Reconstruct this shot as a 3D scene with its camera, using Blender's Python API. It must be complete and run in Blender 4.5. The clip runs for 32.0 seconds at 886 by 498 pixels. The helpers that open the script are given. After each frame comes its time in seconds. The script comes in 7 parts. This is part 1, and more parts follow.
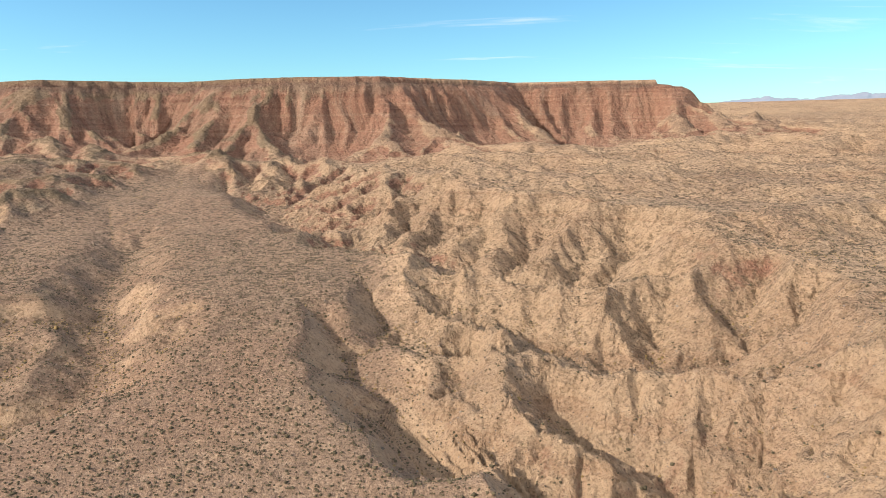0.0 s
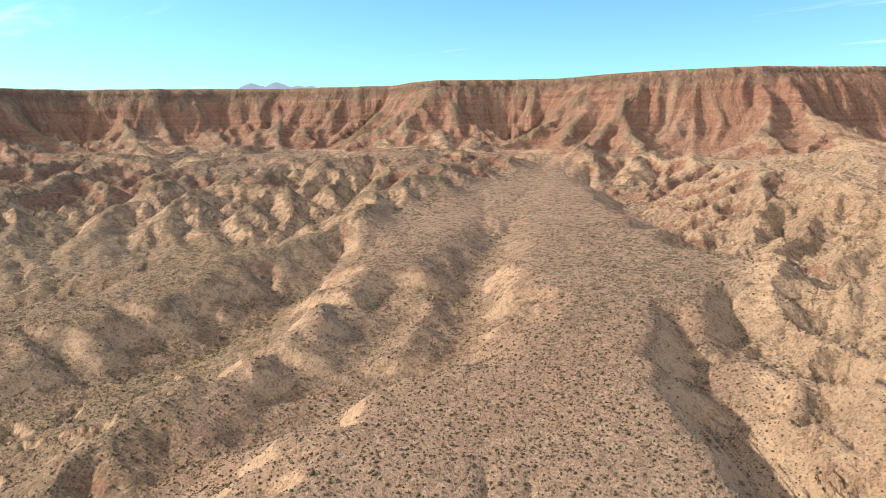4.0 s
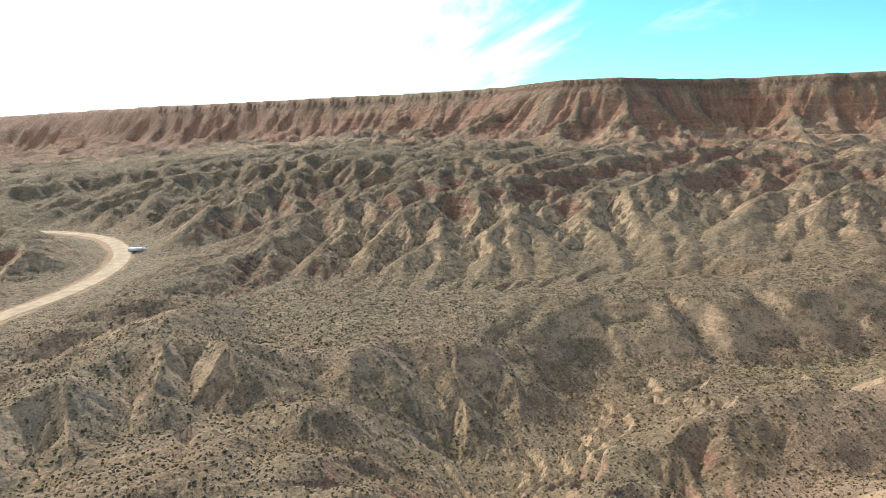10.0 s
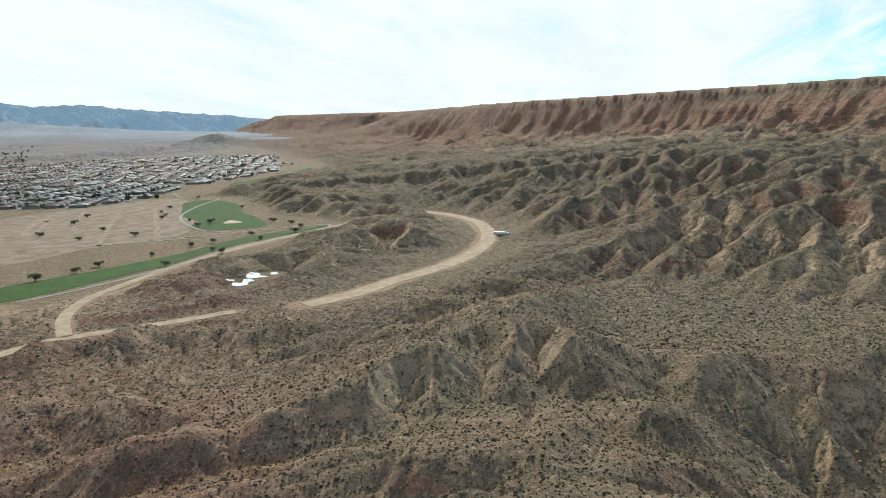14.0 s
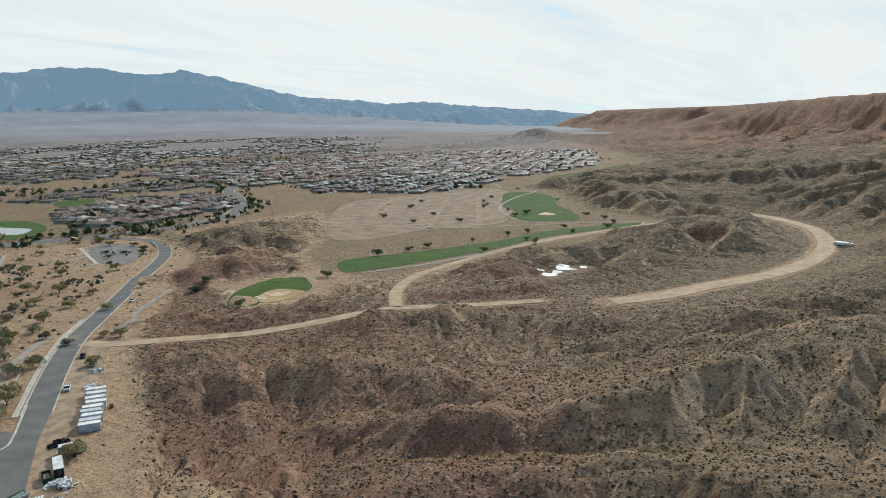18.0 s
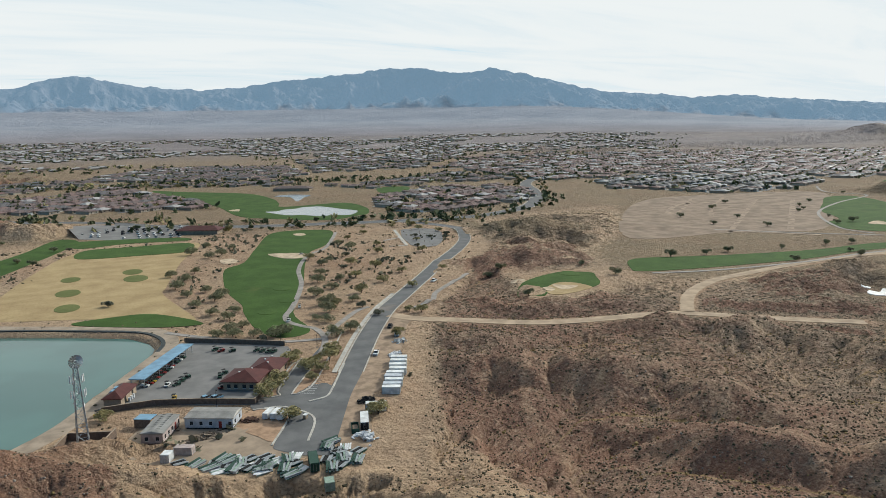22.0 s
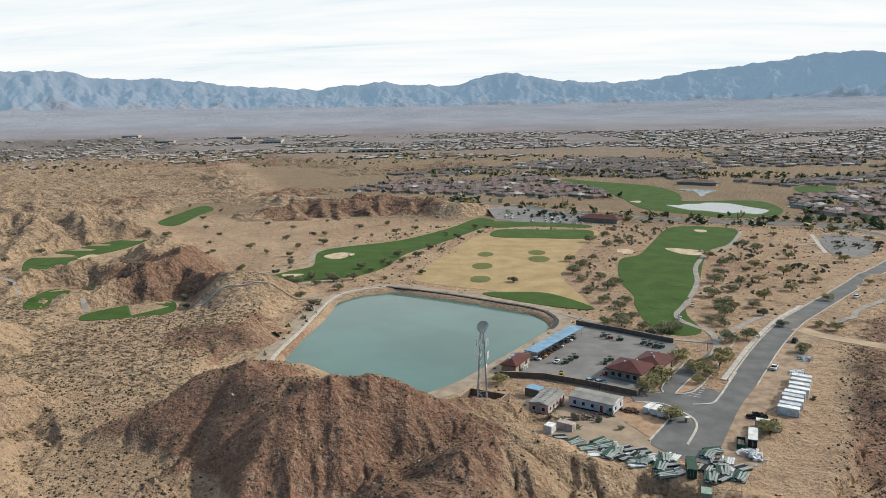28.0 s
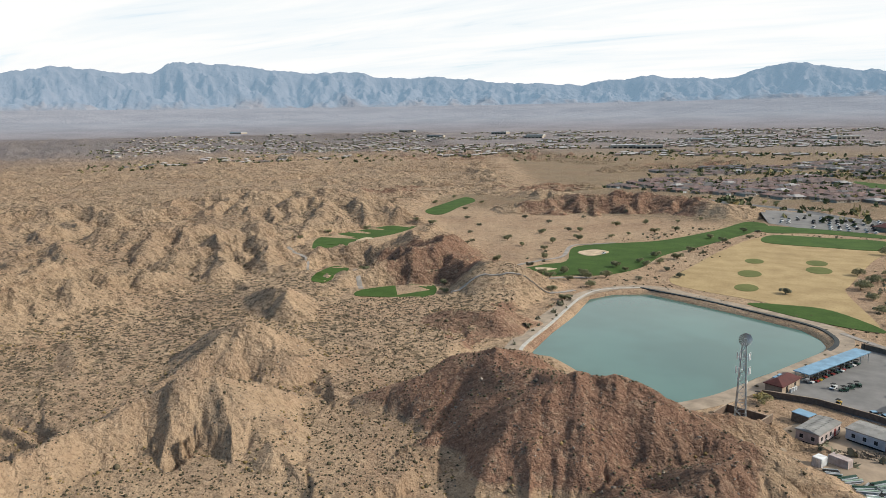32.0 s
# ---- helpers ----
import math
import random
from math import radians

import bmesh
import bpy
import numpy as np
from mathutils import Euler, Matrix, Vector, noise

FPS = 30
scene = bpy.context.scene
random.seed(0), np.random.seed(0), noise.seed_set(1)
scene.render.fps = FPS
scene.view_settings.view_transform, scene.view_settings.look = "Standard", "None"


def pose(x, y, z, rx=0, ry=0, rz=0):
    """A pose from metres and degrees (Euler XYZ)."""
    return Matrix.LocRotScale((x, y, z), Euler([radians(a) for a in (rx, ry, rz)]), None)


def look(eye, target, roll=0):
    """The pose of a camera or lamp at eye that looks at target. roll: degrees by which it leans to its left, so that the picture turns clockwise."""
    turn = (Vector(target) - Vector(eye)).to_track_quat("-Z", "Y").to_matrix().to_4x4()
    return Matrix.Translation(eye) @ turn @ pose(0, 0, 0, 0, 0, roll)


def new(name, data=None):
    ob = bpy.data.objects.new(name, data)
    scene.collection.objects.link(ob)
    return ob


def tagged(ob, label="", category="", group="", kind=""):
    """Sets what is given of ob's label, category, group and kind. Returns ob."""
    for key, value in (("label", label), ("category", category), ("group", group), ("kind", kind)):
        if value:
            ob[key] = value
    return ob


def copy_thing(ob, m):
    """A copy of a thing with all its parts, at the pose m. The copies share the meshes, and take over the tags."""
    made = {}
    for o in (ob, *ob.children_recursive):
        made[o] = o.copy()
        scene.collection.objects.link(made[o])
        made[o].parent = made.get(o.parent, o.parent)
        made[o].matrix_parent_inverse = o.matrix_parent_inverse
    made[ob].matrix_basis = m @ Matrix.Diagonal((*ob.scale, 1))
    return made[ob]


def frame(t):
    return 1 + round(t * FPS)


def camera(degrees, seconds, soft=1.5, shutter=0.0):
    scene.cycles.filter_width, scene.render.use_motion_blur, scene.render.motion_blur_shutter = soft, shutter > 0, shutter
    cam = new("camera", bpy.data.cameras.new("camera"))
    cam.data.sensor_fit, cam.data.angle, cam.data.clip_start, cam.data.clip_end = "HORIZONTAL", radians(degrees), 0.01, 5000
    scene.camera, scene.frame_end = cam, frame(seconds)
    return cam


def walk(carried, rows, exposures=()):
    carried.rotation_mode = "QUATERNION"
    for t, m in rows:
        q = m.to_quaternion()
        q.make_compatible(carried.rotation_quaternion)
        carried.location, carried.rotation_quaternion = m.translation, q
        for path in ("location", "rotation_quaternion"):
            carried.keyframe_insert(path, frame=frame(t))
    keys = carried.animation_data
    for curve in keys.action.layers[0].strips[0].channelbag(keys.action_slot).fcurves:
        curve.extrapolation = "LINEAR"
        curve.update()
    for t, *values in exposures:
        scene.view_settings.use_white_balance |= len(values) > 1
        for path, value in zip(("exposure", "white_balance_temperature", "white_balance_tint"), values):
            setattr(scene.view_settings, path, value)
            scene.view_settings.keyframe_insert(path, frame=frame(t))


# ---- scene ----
EYE = 90.0  # metres above the golf course


def aim(yaw, pitch, roll):
    return pose(0, 0, EYE, 90 + pitch, 0, yaw) @ pose(0, 0, 0, 0, 0, roll)


cam = camera(63.82, 32.0, soft=0.55)
walk(cam, [
    (0.0, aim(0.00, -9.99, -0.96)),
    (1.0, aim(6.06, -9.98, -0.99)),
    (2.0, aim(12.83, -9.97, -1.01)),
    (3.0, aim(20.53, -9.95, -1.02)),
    (3.5, aim(24.42, -9.94, -1.02)),
    (5.5, aim(41.86, -9.93, -0.99)),
    (6.0, aim(46.16, -9.94, -1.00)),
    (7.0, aim(54.27, -9.96, -1.01)),
    (8.0, aim(62.37, -9.99, -1.00)),
    (9.0, aim(70.23, -10.02, -1.00)),
    (10.0, aim(78.07, -10.05, -1.01)),
    (11.0, aim(85.45, -10.06, -1.04)),
    (12.0, aim(92.55, -10.07, -1.06)),
    (13.0, aim(99.51, -10.07, -1.07)),
    (14.0, aim(106.40, -10.07, -1.07)),
    (14.5, aim(109.85, -10.06, -1.07)),
    (16.5, aim(122.37, -10.02, -1.07)),
    (17.0, aim(125.42, -10.02, -1.05)),
    (18.0, aim(131.40, -10.02, -1.02)),
    (19.0, aim(137.40, -10.02, -1.02)),
    (20.0, aim(143.35, -10.02, -1.03)),
    (21.0, aim(149.28, -10.02, -1.03)),
    (22.0, aim(154.81, -10.02, -1.03)),
    (23.0, aim(160.26, -10.03, -1.02)),
    (24.0, aim(165.53, -10.03, -1.01)),
    (25.0, aim(170.89, -10.05, -1.01)),
    (25.5, aim(173.48, -10.06, -1.01)),
    (27.5, aim(183.84, -10.12, -0.97)),
    (28.0, aim(186.45, -10.13, -0.97)),
    (29.0, aim(191.59, -10.14, -0.98)),
    (30.0, aim(197.07, -10.15, -0.99)),
    (31.0, aim(202.10, -10.15, -1.00)),
    (32.0, aim(207.02, -10.15, -1.00)),
], [(0.0, 0.46, 7000, 16), (3.0, 0.60, 7100, 17), (6.0, 0.68, 7000, 14), (8.0, 0.61, 6850, 11), (10.0, 0.5, 6350, 4), (12.0, 0.32, 6050, 0), (14.0, -0.04, 6100, 0), (17.0, -0.22, 6200, 2), (20.0, -0.26, 6200, 3), (25.0, -0.13, 6300, 5), (32.0, -0.03, 6500, 8)])

# ---- sky and sun ----
SUN_YAW, SUN_UP = 106.0, 31.0
sun_way = Vector((-math.sin(radians(SUN_YAW)) * math.cos(radians(SUN_UP)), math.cos(radians(SUN_YAW)) * math.cos(radians(SUN_UP)), math.sin(radians(SUN_UP))))
sun = new("sun", bpy.data.lights.new("sun", "SUN"))
sun.data.energy, sun.data.angle, sun.data.color = 4.4, radians(1.0), (1.0, 0.94, 0.85)
sun.matrix_world = look(sun_way * 1000, (0, 0, 0))

world = bpy.data.worlds.new("sky")
scene.world = world
world.use_nodes = True
wn, wl = world.node_tree.nodes, world.node_tree.links
wn.clear()


def wnode(kind, **values):
    n = wn.new(kind)
    for k, v in values.items():
        n.inputs[k].default_value = v
    return n


def wmath(op, a, b=None, c=None):
    n = wn.new("ShaderNodeMath")
    n.operation = op
    for i, v in enumerate((a, b, c)):
        if v is None:
            continue
        if isinstance(v, (int, float)):
            n.inputs[i].default_value = v
        else:
            wl.new(v, n.inputs[i])
    return n.outputs[0]


sky = wn.new("ShaderNodeTexSky")
sky.sky_type, sky.sun_disc = "NISHITA", False
sky.sun_elevation, sky.sun_rotation = radians(SUN_UP), radians(-SUN_YAW)
sky.altitude, sky.air_density, sky.dust_density = 600, 1.0, 0.2
way = wn.new("ShaderNodeTexCoord").outputs["Generated"]
xyz = wn.new("ShaderNodeSeparateXYZ")
wl.new(way, xyz.inputs[0])
# thin high cloud: a veil round the sun that thins out away from it, in long streaks
up = wmath("MAXIMUM", xyz.outputs[2], 0.0)
lift = wmath("DIVIDE", 1.0, wmath("ADD", up, 0.10))
plane = wn.new("ShaderNodeVectorMath")
plane.operation = "SCALE"
wl.new(way, plane.inputs[0])
wl.new(lift, plane.inputs["Scale"])
turn = wn.new("ShaderNodeMapping")
turn.inputs["Rotation"].default_value = (0, 0, radians(-62))
turn.inputs["Scale"].default_value = (0.42, 1.5, 1.0)
wl.new(plane.outputs[0], turn.inputs[0])
streak = wnode("ShaderNodeTexNoise", Scale=1.1, Detail=7.0, Roughness=0.62, Distortion=0.5)
wl.new(turn.outputs[0], streak.inputs["Vector"])
toward = wn.new("ShaderNodeVectorMath")
toward.operation = "DOT_PRODUCT"
toward.inputs[1].default_value = (-math.sin(radians(160)), math.cos(radians(160)), 0.25)
wl.new(way, toward.inputs[0])
near_sun = wn.new("ShaderNodeMapRange")
near_sun.interpolation_type = "SMOOTHSTEP"
for k, v in (("From Min", -0.135), ("From Max", 0.335), ("To Min", 0.0), ("To Max", 0.52)):
    near_sun.inputs[k].default_value = v
wl.new(toward.outputs["Value"], near_sun.inputs["Value"])
cover = wn.new("ShaderNodeMapRange")
cover.interpolation_type = "SMOOTHSTEP"
for k, v in (("From Min", 0.60), ("From Max", 0.92)):
    cover.inputs[k].default_value = v
wl.new(wmath("ADD", streak.outputs["Fac"], near_sun.outputs["Result"]), cover.inputs["Value"])
clear = wn.new("ShaderNodeMix")
clear.data_type, clear.blend_type = "RGBA", "MULTIPLY"
clear.inputs[0].default_value = 1.0
clear.inputs[7].default_value = (0.46, 0.90, 1.10, 1)
wl.new(sky.outputs[0], clear.inputs[6])
sky_light = wnode("ShaderNodeBackground", Strength=0.118)
wl.new(clear.outputs[2], sky_light.inputs["Color"])
cloud_light = wnode("ShaderNodeBackground", Color=(1.0, 0.985, 0.98, 1), Strength=1.05)
thick = wn.new("ShaderNodeMapRange")
thick.interpolation_type = "SMOOTHSTEP"
for k, v in (("From Min", 0.36), ("From Max", 0.58)):
    thick.inputs[k].default_value = v
wl.new(streak.outputs["Fac"], thick.inputs["Value"])
shade = wn.new("ShaderNodeMix")
shade.data_type = "RGBA"
shade.inputs[6].default_value, shade.inputs[7].default_value = (0.89, 0.925, 0.955, 1), (1.0, 0.985, 0.98, 1)
wl.new(thick.outputs[0], shade.inputs[0])
wl.new(shade.outputs[2], cloud_light.inputs["Color"])
veil = wn.new("ShaderNodeMixShader")
wl.new(cover.outputs[0], veil.inputs[0])
wl.new(sky_light.outputs[0], veil.inputs[1])
wl.new(cloud_light.outputs[0], veil.inputs[2])
wl.new(veil.outputs[0], wn.new("ShaderNodeOutputWorld").inputs["Surface"])

# ---- materials ----
class Mat:
    """A small builder for procedural materials."""

    def __init__(self, name):
        self.m = bpy.data.materials.new(name)
        self.m.use_nodes = True
        self.n, self.l = self.m.node_tree.nodes, self.m.node_tree.links
        self.b = self.n["Principled BSDF"]
        self.b.inputs["Specular IOR Level"].default_value = 0.2
        self.pos = self.n.new("ShaderNodeNewGeometry").outputs["Position"]

    def put(self, v, socket):
        if isinstance(v, (int, float)):
            socket.default_value = v
        elif isinstance(v, tuple):
            socket.default_value = (*v, 1) if len(socket.default_value) == 4 and len(v) == 3 else v
        else:
            self.l.new(v, socket)

    def math(self, op, *args):
        n = self.n.new("ShaderNodeMath")
        n.operation = op
        for i, v in enumerate(args):
            self.put(v, n.inputs[i])
        return n.outputs[0]

    def attr(self, name):
        n = self.n.new("ShaderNodeAttribute")
        n.attribute_name = name
        return n.outputs["Fac"]

    def scaled(self, s, vec=None):
        n = self.n.new("ShaderNodeMapping")
        n.inputs["Scale"].default_value = s if isinstance(s, tuple) else (s, s, s)
        self.put(vec or self.pos, n.inputs[0])
        return n.outputs[0]

    def noise(self, size, detail=4.0, rough=0.55, vec=None):
        """Noise whose features are about size metres."""
        n = self.n.new("ShaderNodeTexNoise")
        n.inputs["Scale"].default_value, n.inputs["Detail"].default_value, n.inputs["Roughness"].default_value = 1.0, detail, rough
        self.l.new(self.scaled(1.0 / size if not isinstance(size, tuple) else tuple(1.0 / q for q in size), vec), n.inputs["Vector"])
        return n.outputs["Fac"]

    def cells(self, size, feature="F1", out="Distance"):
        n = self.n.new("ShaderNodeTexVoronoi")
        n.feature = feature
        n.inputs["Scale"].default_value = 1.0
        self.l.new(self.scaled(1.0 / size), n.inputs["Vector"])
        return n.outputs[out]

    def step(self, v, a, b, lo=0.0, hi=1.0):
        n = self.n.new("ShaderNodeMapRange")
        n.interpolation_type = "SMOOTHSTEP"
        for k, q in (("Value", v), ("From Min", a), ("From Max", b), ("To Min", lo), ("To Max", hi)):
            self.put(q, n.inputs[k])
        return n.outputs[0]

    def mix(self, f, a, b, mode="MIX"):
        n = self.n.new("ShaderNodeMix")
        n.data_type, n.blend_type = "RGBA", mode
        self.put(f, n.inputs[0])
        self.put(a, n.inputs[6])
        self.put(b, n.inputs[7])
        return n.outputs[2]

    def random(self):
        return self.n.new("ShaderNodeObjectInfo").outputs["Random"]

    def island(self):
        return self.n.new("ShaderNodeNewGeometry").outputs["Random Per Island"]

    def bump(self, height, depth):
        n = self.n.new("ShaderNodeBump")
        n.inputs["Distance"].default_value = depth
        self.put(height, n.inputs["Height"])
        self.l.new(n.outputs[0], self.b.inputs["Normal"])

    def done(self, colour, rough=0.9, metal=0.0):
        self.put(colour, self.b.inputs["Base Color"])
        self.put(rough, self.b.inputs["Roughness"])
        self.b.inputs["Metallic"].default_value = metal
        return self.m


def plain(name, colour, rough=0.8, metal=0.0, vary=0.25, size=1.2, by_object=0.0):
    q = Mat(name)
    v = q.noise(size, 5.0, 0.6)
    c = q.mix(q.step(v, 0.3, 0.7), tuple(k * (1 - vary) for k in colour), tuple(min(1, k * (1 + vary * 0.6)) for k in colour))
    if by_object:
        c = q.mix(q.math("MULTIPLY", q.random(), by_object), c, tuple(k * 0.35 for k in colour))
    q.bump(q.noise(size * 0.15, 3.0), 0.01)
    return q.done(c, rough, metal)


def ground_material():
    q = Mat("desert_ground")
    big, mid, fine, grit = q.noise(70, 4.0), q.noise(9, 5.0, 0.6), q.noise(1.4, 5.0, 0.65), q.noise(0.35, 3.0)

    def over(c, name, spread, top, colour, lo=0.35, hi=0.65):
        f = q.step(q.math("ADD", q.attr(name), q.math("MULTIPLY", q.math("SUBTRACT", mid, 0.5), spread)), lo, hi, 0.0, top)
        return q.mix(f, c, colour)

    tan = q.mix(mid, (0.395, 0.265, 0.160), (0.540, 0.392, 0.258))
    red = q.mix(mid, (0.235, 0.108, 0.070), (0.350, 0.190, 0.128))
    # beds of rock, level across the land
    beds = q.noise((400, 400, 4.5), 4.0, 0.65)
    red = q.mix(q.step(beds, 0.53, 0.64, 0.0, 0.5), red, (0.39, 0.255, 0.175))
    red = q.mix(q.step(beds, 0.46, 0.36, 0.0, 0.6), red, (0.175, 0.070, 0.045))
    tan = q.mix(q.step(beds, 0.44, 0.36, 0.0, 0.35), tan, (0.26, 0.145, 0.085))
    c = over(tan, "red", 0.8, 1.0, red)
    c = over(c, "gravel", 0.9, 0.85, q.mix(fine, (0.200, 0.132, 0.089), (0.318, 0.218, 0.151)), 0.3, 0.7)
    c = over(c, "grey", 0.9, 0.85, q.mix(fine, (0.148, 0.109, 0.064), (0.245, 0.186, 0.114)), 0.3, 0.7)
    c = over(c, "rust", 0.7, 0.85, q.mix(fine, (0.172, 0.080, 0.052), (0.300, 0.162, 0.110)))
    c = over(c, "grass", 1.0, 0.8, q.mix(fine, (0.225, 0.152, 0.056), (0.360, 0.248, 0.102)), 0.35, 0.7)
    c = q.mix(q.attr("dirt"), c, q.mix(fine, (0.350, 0.218, 0.132), (0.490, 0.335, 0.215)))
    c = q.mix(q.attr("cap"), c, q.mix(mid, (0.105, 0.058, 0.042), (0.200, 0.120, 0.085)))
    c = q.mix(q.step(big, 0.42, 0.66, 0.0, 0.35), c, q.mix(0.6, c, (0.235, 0.115, 0.072)))
    c = q.mix(q.step(q.noise(42, 4.0, 0.6), 0.50, 0.66, 0.0, 0.4), c, q.mix(0.7, c, (0.200, 0.150, 0.108)))
    # the distant plain's haze, put into its base colour as grey-violet
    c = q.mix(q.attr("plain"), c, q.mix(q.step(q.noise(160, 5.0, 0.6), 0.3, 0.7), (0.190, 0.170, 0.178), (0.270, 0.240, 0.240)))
    # flutes that run straight down the mesa's face, paler ribs and darker grooves
    line = q.n.new("ShaderNodeCombineXYZ")
    q.put(q.attr("run"), line.inputs[0])
    q.put(q.math("MULTIPLY", q.attr("down"), 0.10), line.inputs[1])
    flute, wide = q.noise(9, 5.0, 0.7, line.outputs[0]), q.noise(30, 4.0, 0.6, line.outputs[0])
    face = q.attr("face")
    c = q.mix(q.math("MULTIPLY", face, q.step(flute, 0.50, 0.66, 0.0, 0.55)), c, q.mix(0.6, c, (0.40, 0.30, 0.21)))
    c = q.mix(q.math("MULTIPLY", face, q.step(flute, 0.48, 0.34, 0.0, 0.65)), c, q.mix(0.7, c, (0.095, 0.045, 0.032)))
    c = q.mix(q.math("MULTIPLY", face, q.step(wide, 0.54, 0.66, 0.0, 0.5)), c, q.mix(0.6, c, (0.37, 0.285, 0.205)))
    # stones and hollows
    c = q.mix(q.step(fine, 0.54, 0.66, 0.0, 0.55), c, q.mix(0.65, c, (0.070, 0.045, 0.030)))
    c = q.mix(q.step(grit, 0.58, 0.70, 0.0, 0.40), c, (0.44, 0.34, 0.25))
    # low scrub too far off to tell apart
    dots = q.step(q.math("ADD", q.cells(2.6), q.math("MULTIPLY", q.math("SUBTRACT", mid, 0.5), 0.5)), 0.30, 0.43, 1.0, 0.0)
    c = q.mix(q.math("MULTIPLY", dots, q.math("MULTIPLY", q.attr("scrub"), 0.9)), c, (0.060, 0.050, 0.030))
    tufts = q.step(q.math("ADD", q.cells(5.5), q.math("MULTIPLY", q.math("SUBTRACT", mid, 0.5), 0.7)), 0.22, 0.34, 1.0, 0.0)
    c = q.mix(q.math("MULTIPLY", tufts, q.math("MULTIPLY", q.attr("scrub"), 0.8)), c, (0.075, 0.062, 0.036))
    pebble = q.noise(0.85, 2.0, 0.6)
    c = q.mix(q.step(pebble, 0.55, 0.62, 0.0, 0.38), c, q.mix(0.75, c, (0.050, 0.036, 0.026)))
    c = q.mix(q.step(pebble, 0.44, 0.37, 0.0, 0.4), c, q.mix(0.5, c, (0.55, 0.42, 0.30)))
    # small shrubs, outcrops and bare patches that break up every slope
    speck = q.noise(3.4, 3.0, 0.7)
    c = q.mix(q.math("MULTIPLY", q.step(speck, 0.54, 0.63, 0.0, 0.7), q.step(q.attr("scrub"), 0.0, 0.6, 0.3, 1.0)), c, q.mix(0.75, c, (0.060, 0.044, 0.028)))
    c = q.mix(q.step(speck, 0.44, 0.36, 0.0, 0.45), c, q.mix(0.55, c, (0.52, 0.39, 0.26)))
    # darker and lighter streaks of slopewash
    streak = q.noise(24, 6.0, 0.7)
    c = q.mix(q.step(streak, 0.54, 0.70, 0.0, 0.30), c, q.mix(0.7, c, (0.095, 0.058, 0.040)))
    c = q.mix(q.step(streak, 0.45, 0.30, 0.0, 0.35), c, q.mix(0.5, c, (0.50, 0.37, 0.24)))
    relief = q.math("ADD", q.math("MULTIPLY", mid, 2.4), q.math("MULTIPLY", q.noise(3.4, 4.0), 2.0))
    relief = q.math("ADD", relief, q.math("MULTIPLY", q.math("MULTIPLY", q.attr("rugged"), q.noise(7.5, 7.0, 0.7)), 6.0))
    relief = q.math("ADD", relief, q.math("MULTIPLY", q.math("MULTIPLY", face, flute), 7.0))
    # sharp creases between small spurs
    for wide, deep in ((17, 14.0), (6, 5.0)):
        crease = q.math("ABSOLUTE", q.math("SUBTRACT", q.noise(wide, 5.0, 0.55), 0.5))
        relief = q.math("ADD", relief, q.math("MULTIPLY", q.math("MULTIPLY", q.attr("rugged"), crease), deep))
    q.bump(q.math("ADD", relief, q.math("ADD", q.math("MULTIPLY", fine, 1.3), q.math("MULTIPLY", grit, 0.4))), 0.9)
    return q.done(c, 0.95)


M_GROUND = ground_material()

# ---- the shape of the land ----
def hash2(ix, iy, seed):
    a = ix.astype(np.int64) * 374761393 + iy.astype(np.int64) * 668265263 + seed * 982451653
    a = (a ^ (a >> 13)) * 1274126177
    a = a & 0x7FFFFFFF
    a = (a ^ (a >> 16)) * 1103515245
    return ((a & 0x7FFFFFFF) / 2147483647.0).astype(np.float32)


def perlin(x, y, seed=0):
    ix, iy = np.floor(x), np.floor(y)
    fx, fy = (x - ix).astype(np.float32), (y - iy).astype(np.float32)
    u, v = fx * fx * (3 - 2 * fx), fy * fy * (3 - 2 * fy)
    out = 0
    for dx, wx in ((0, 1 - u), (1, u)):
        for dy, wy in ((0, 1 - v), (1, v)):
            a = hash2(ix + dx, iy + dy, seed) * 6.2832
            out = out + wx * wy * (np.cos(a) * (fx - dx) + np.sin(a) * (fy - dy))
    return out * 1.4


def fbm(x, y, size, octaves=4, seed=0, gain=0.5):
    out, amp = 0, 1.0
    for k in range(octaves):
        out = out + amp * perlin(x / size * 2 ** k + 17.3 * k, y / size * 2 ** k - 9.1 * k, seed + k)
        amp *= gain
    return out


def ridged(x, y, size, octaves=3, seed=0, gain=0.5):
    out, amp, tot = 0, 1.0, 0.0
    for k in range(octaves):
        n = 1 - np.abs(perlin(x / size * 2 ** k + 5.7 * k, y / size * 2 ** k + 3.3 * k, seed + k)) * 1.6
        out = out + amp * n
        tot += amp
        amp *= gain
    return out / tot


def smooth(a, b, v):
    t = np.clip((v - a) / (b - a), 0, 1)
    return t * t * (3 - 2 * t)


def line_distance(x, y, pts):
    """Distance to a polyline, and how far along it (0..n-1) the nearest point lies."""
    best = np.full(x.shape, 1e9, np.float32)
    along = np.zeros(x.shape, np.float32)
    for i in range(len(pts) - 1):
        (ax, ay), (bx, by) = pts[i][:2], pts[i + 1][:2]
        dx, dy = bx - ax, by - ay
        q = np.clip(((x - ax) * dx + (y - ay) * dy) / (dx * dx + dy * dy + 1e-9), 0, 1)
        d = np.hypot(x - ax - q * dx, y - ay - q * dy)
        m = d < best
        best = np.where(m, d, best)
        along = np.where(m, i + q, along)
    return best, along


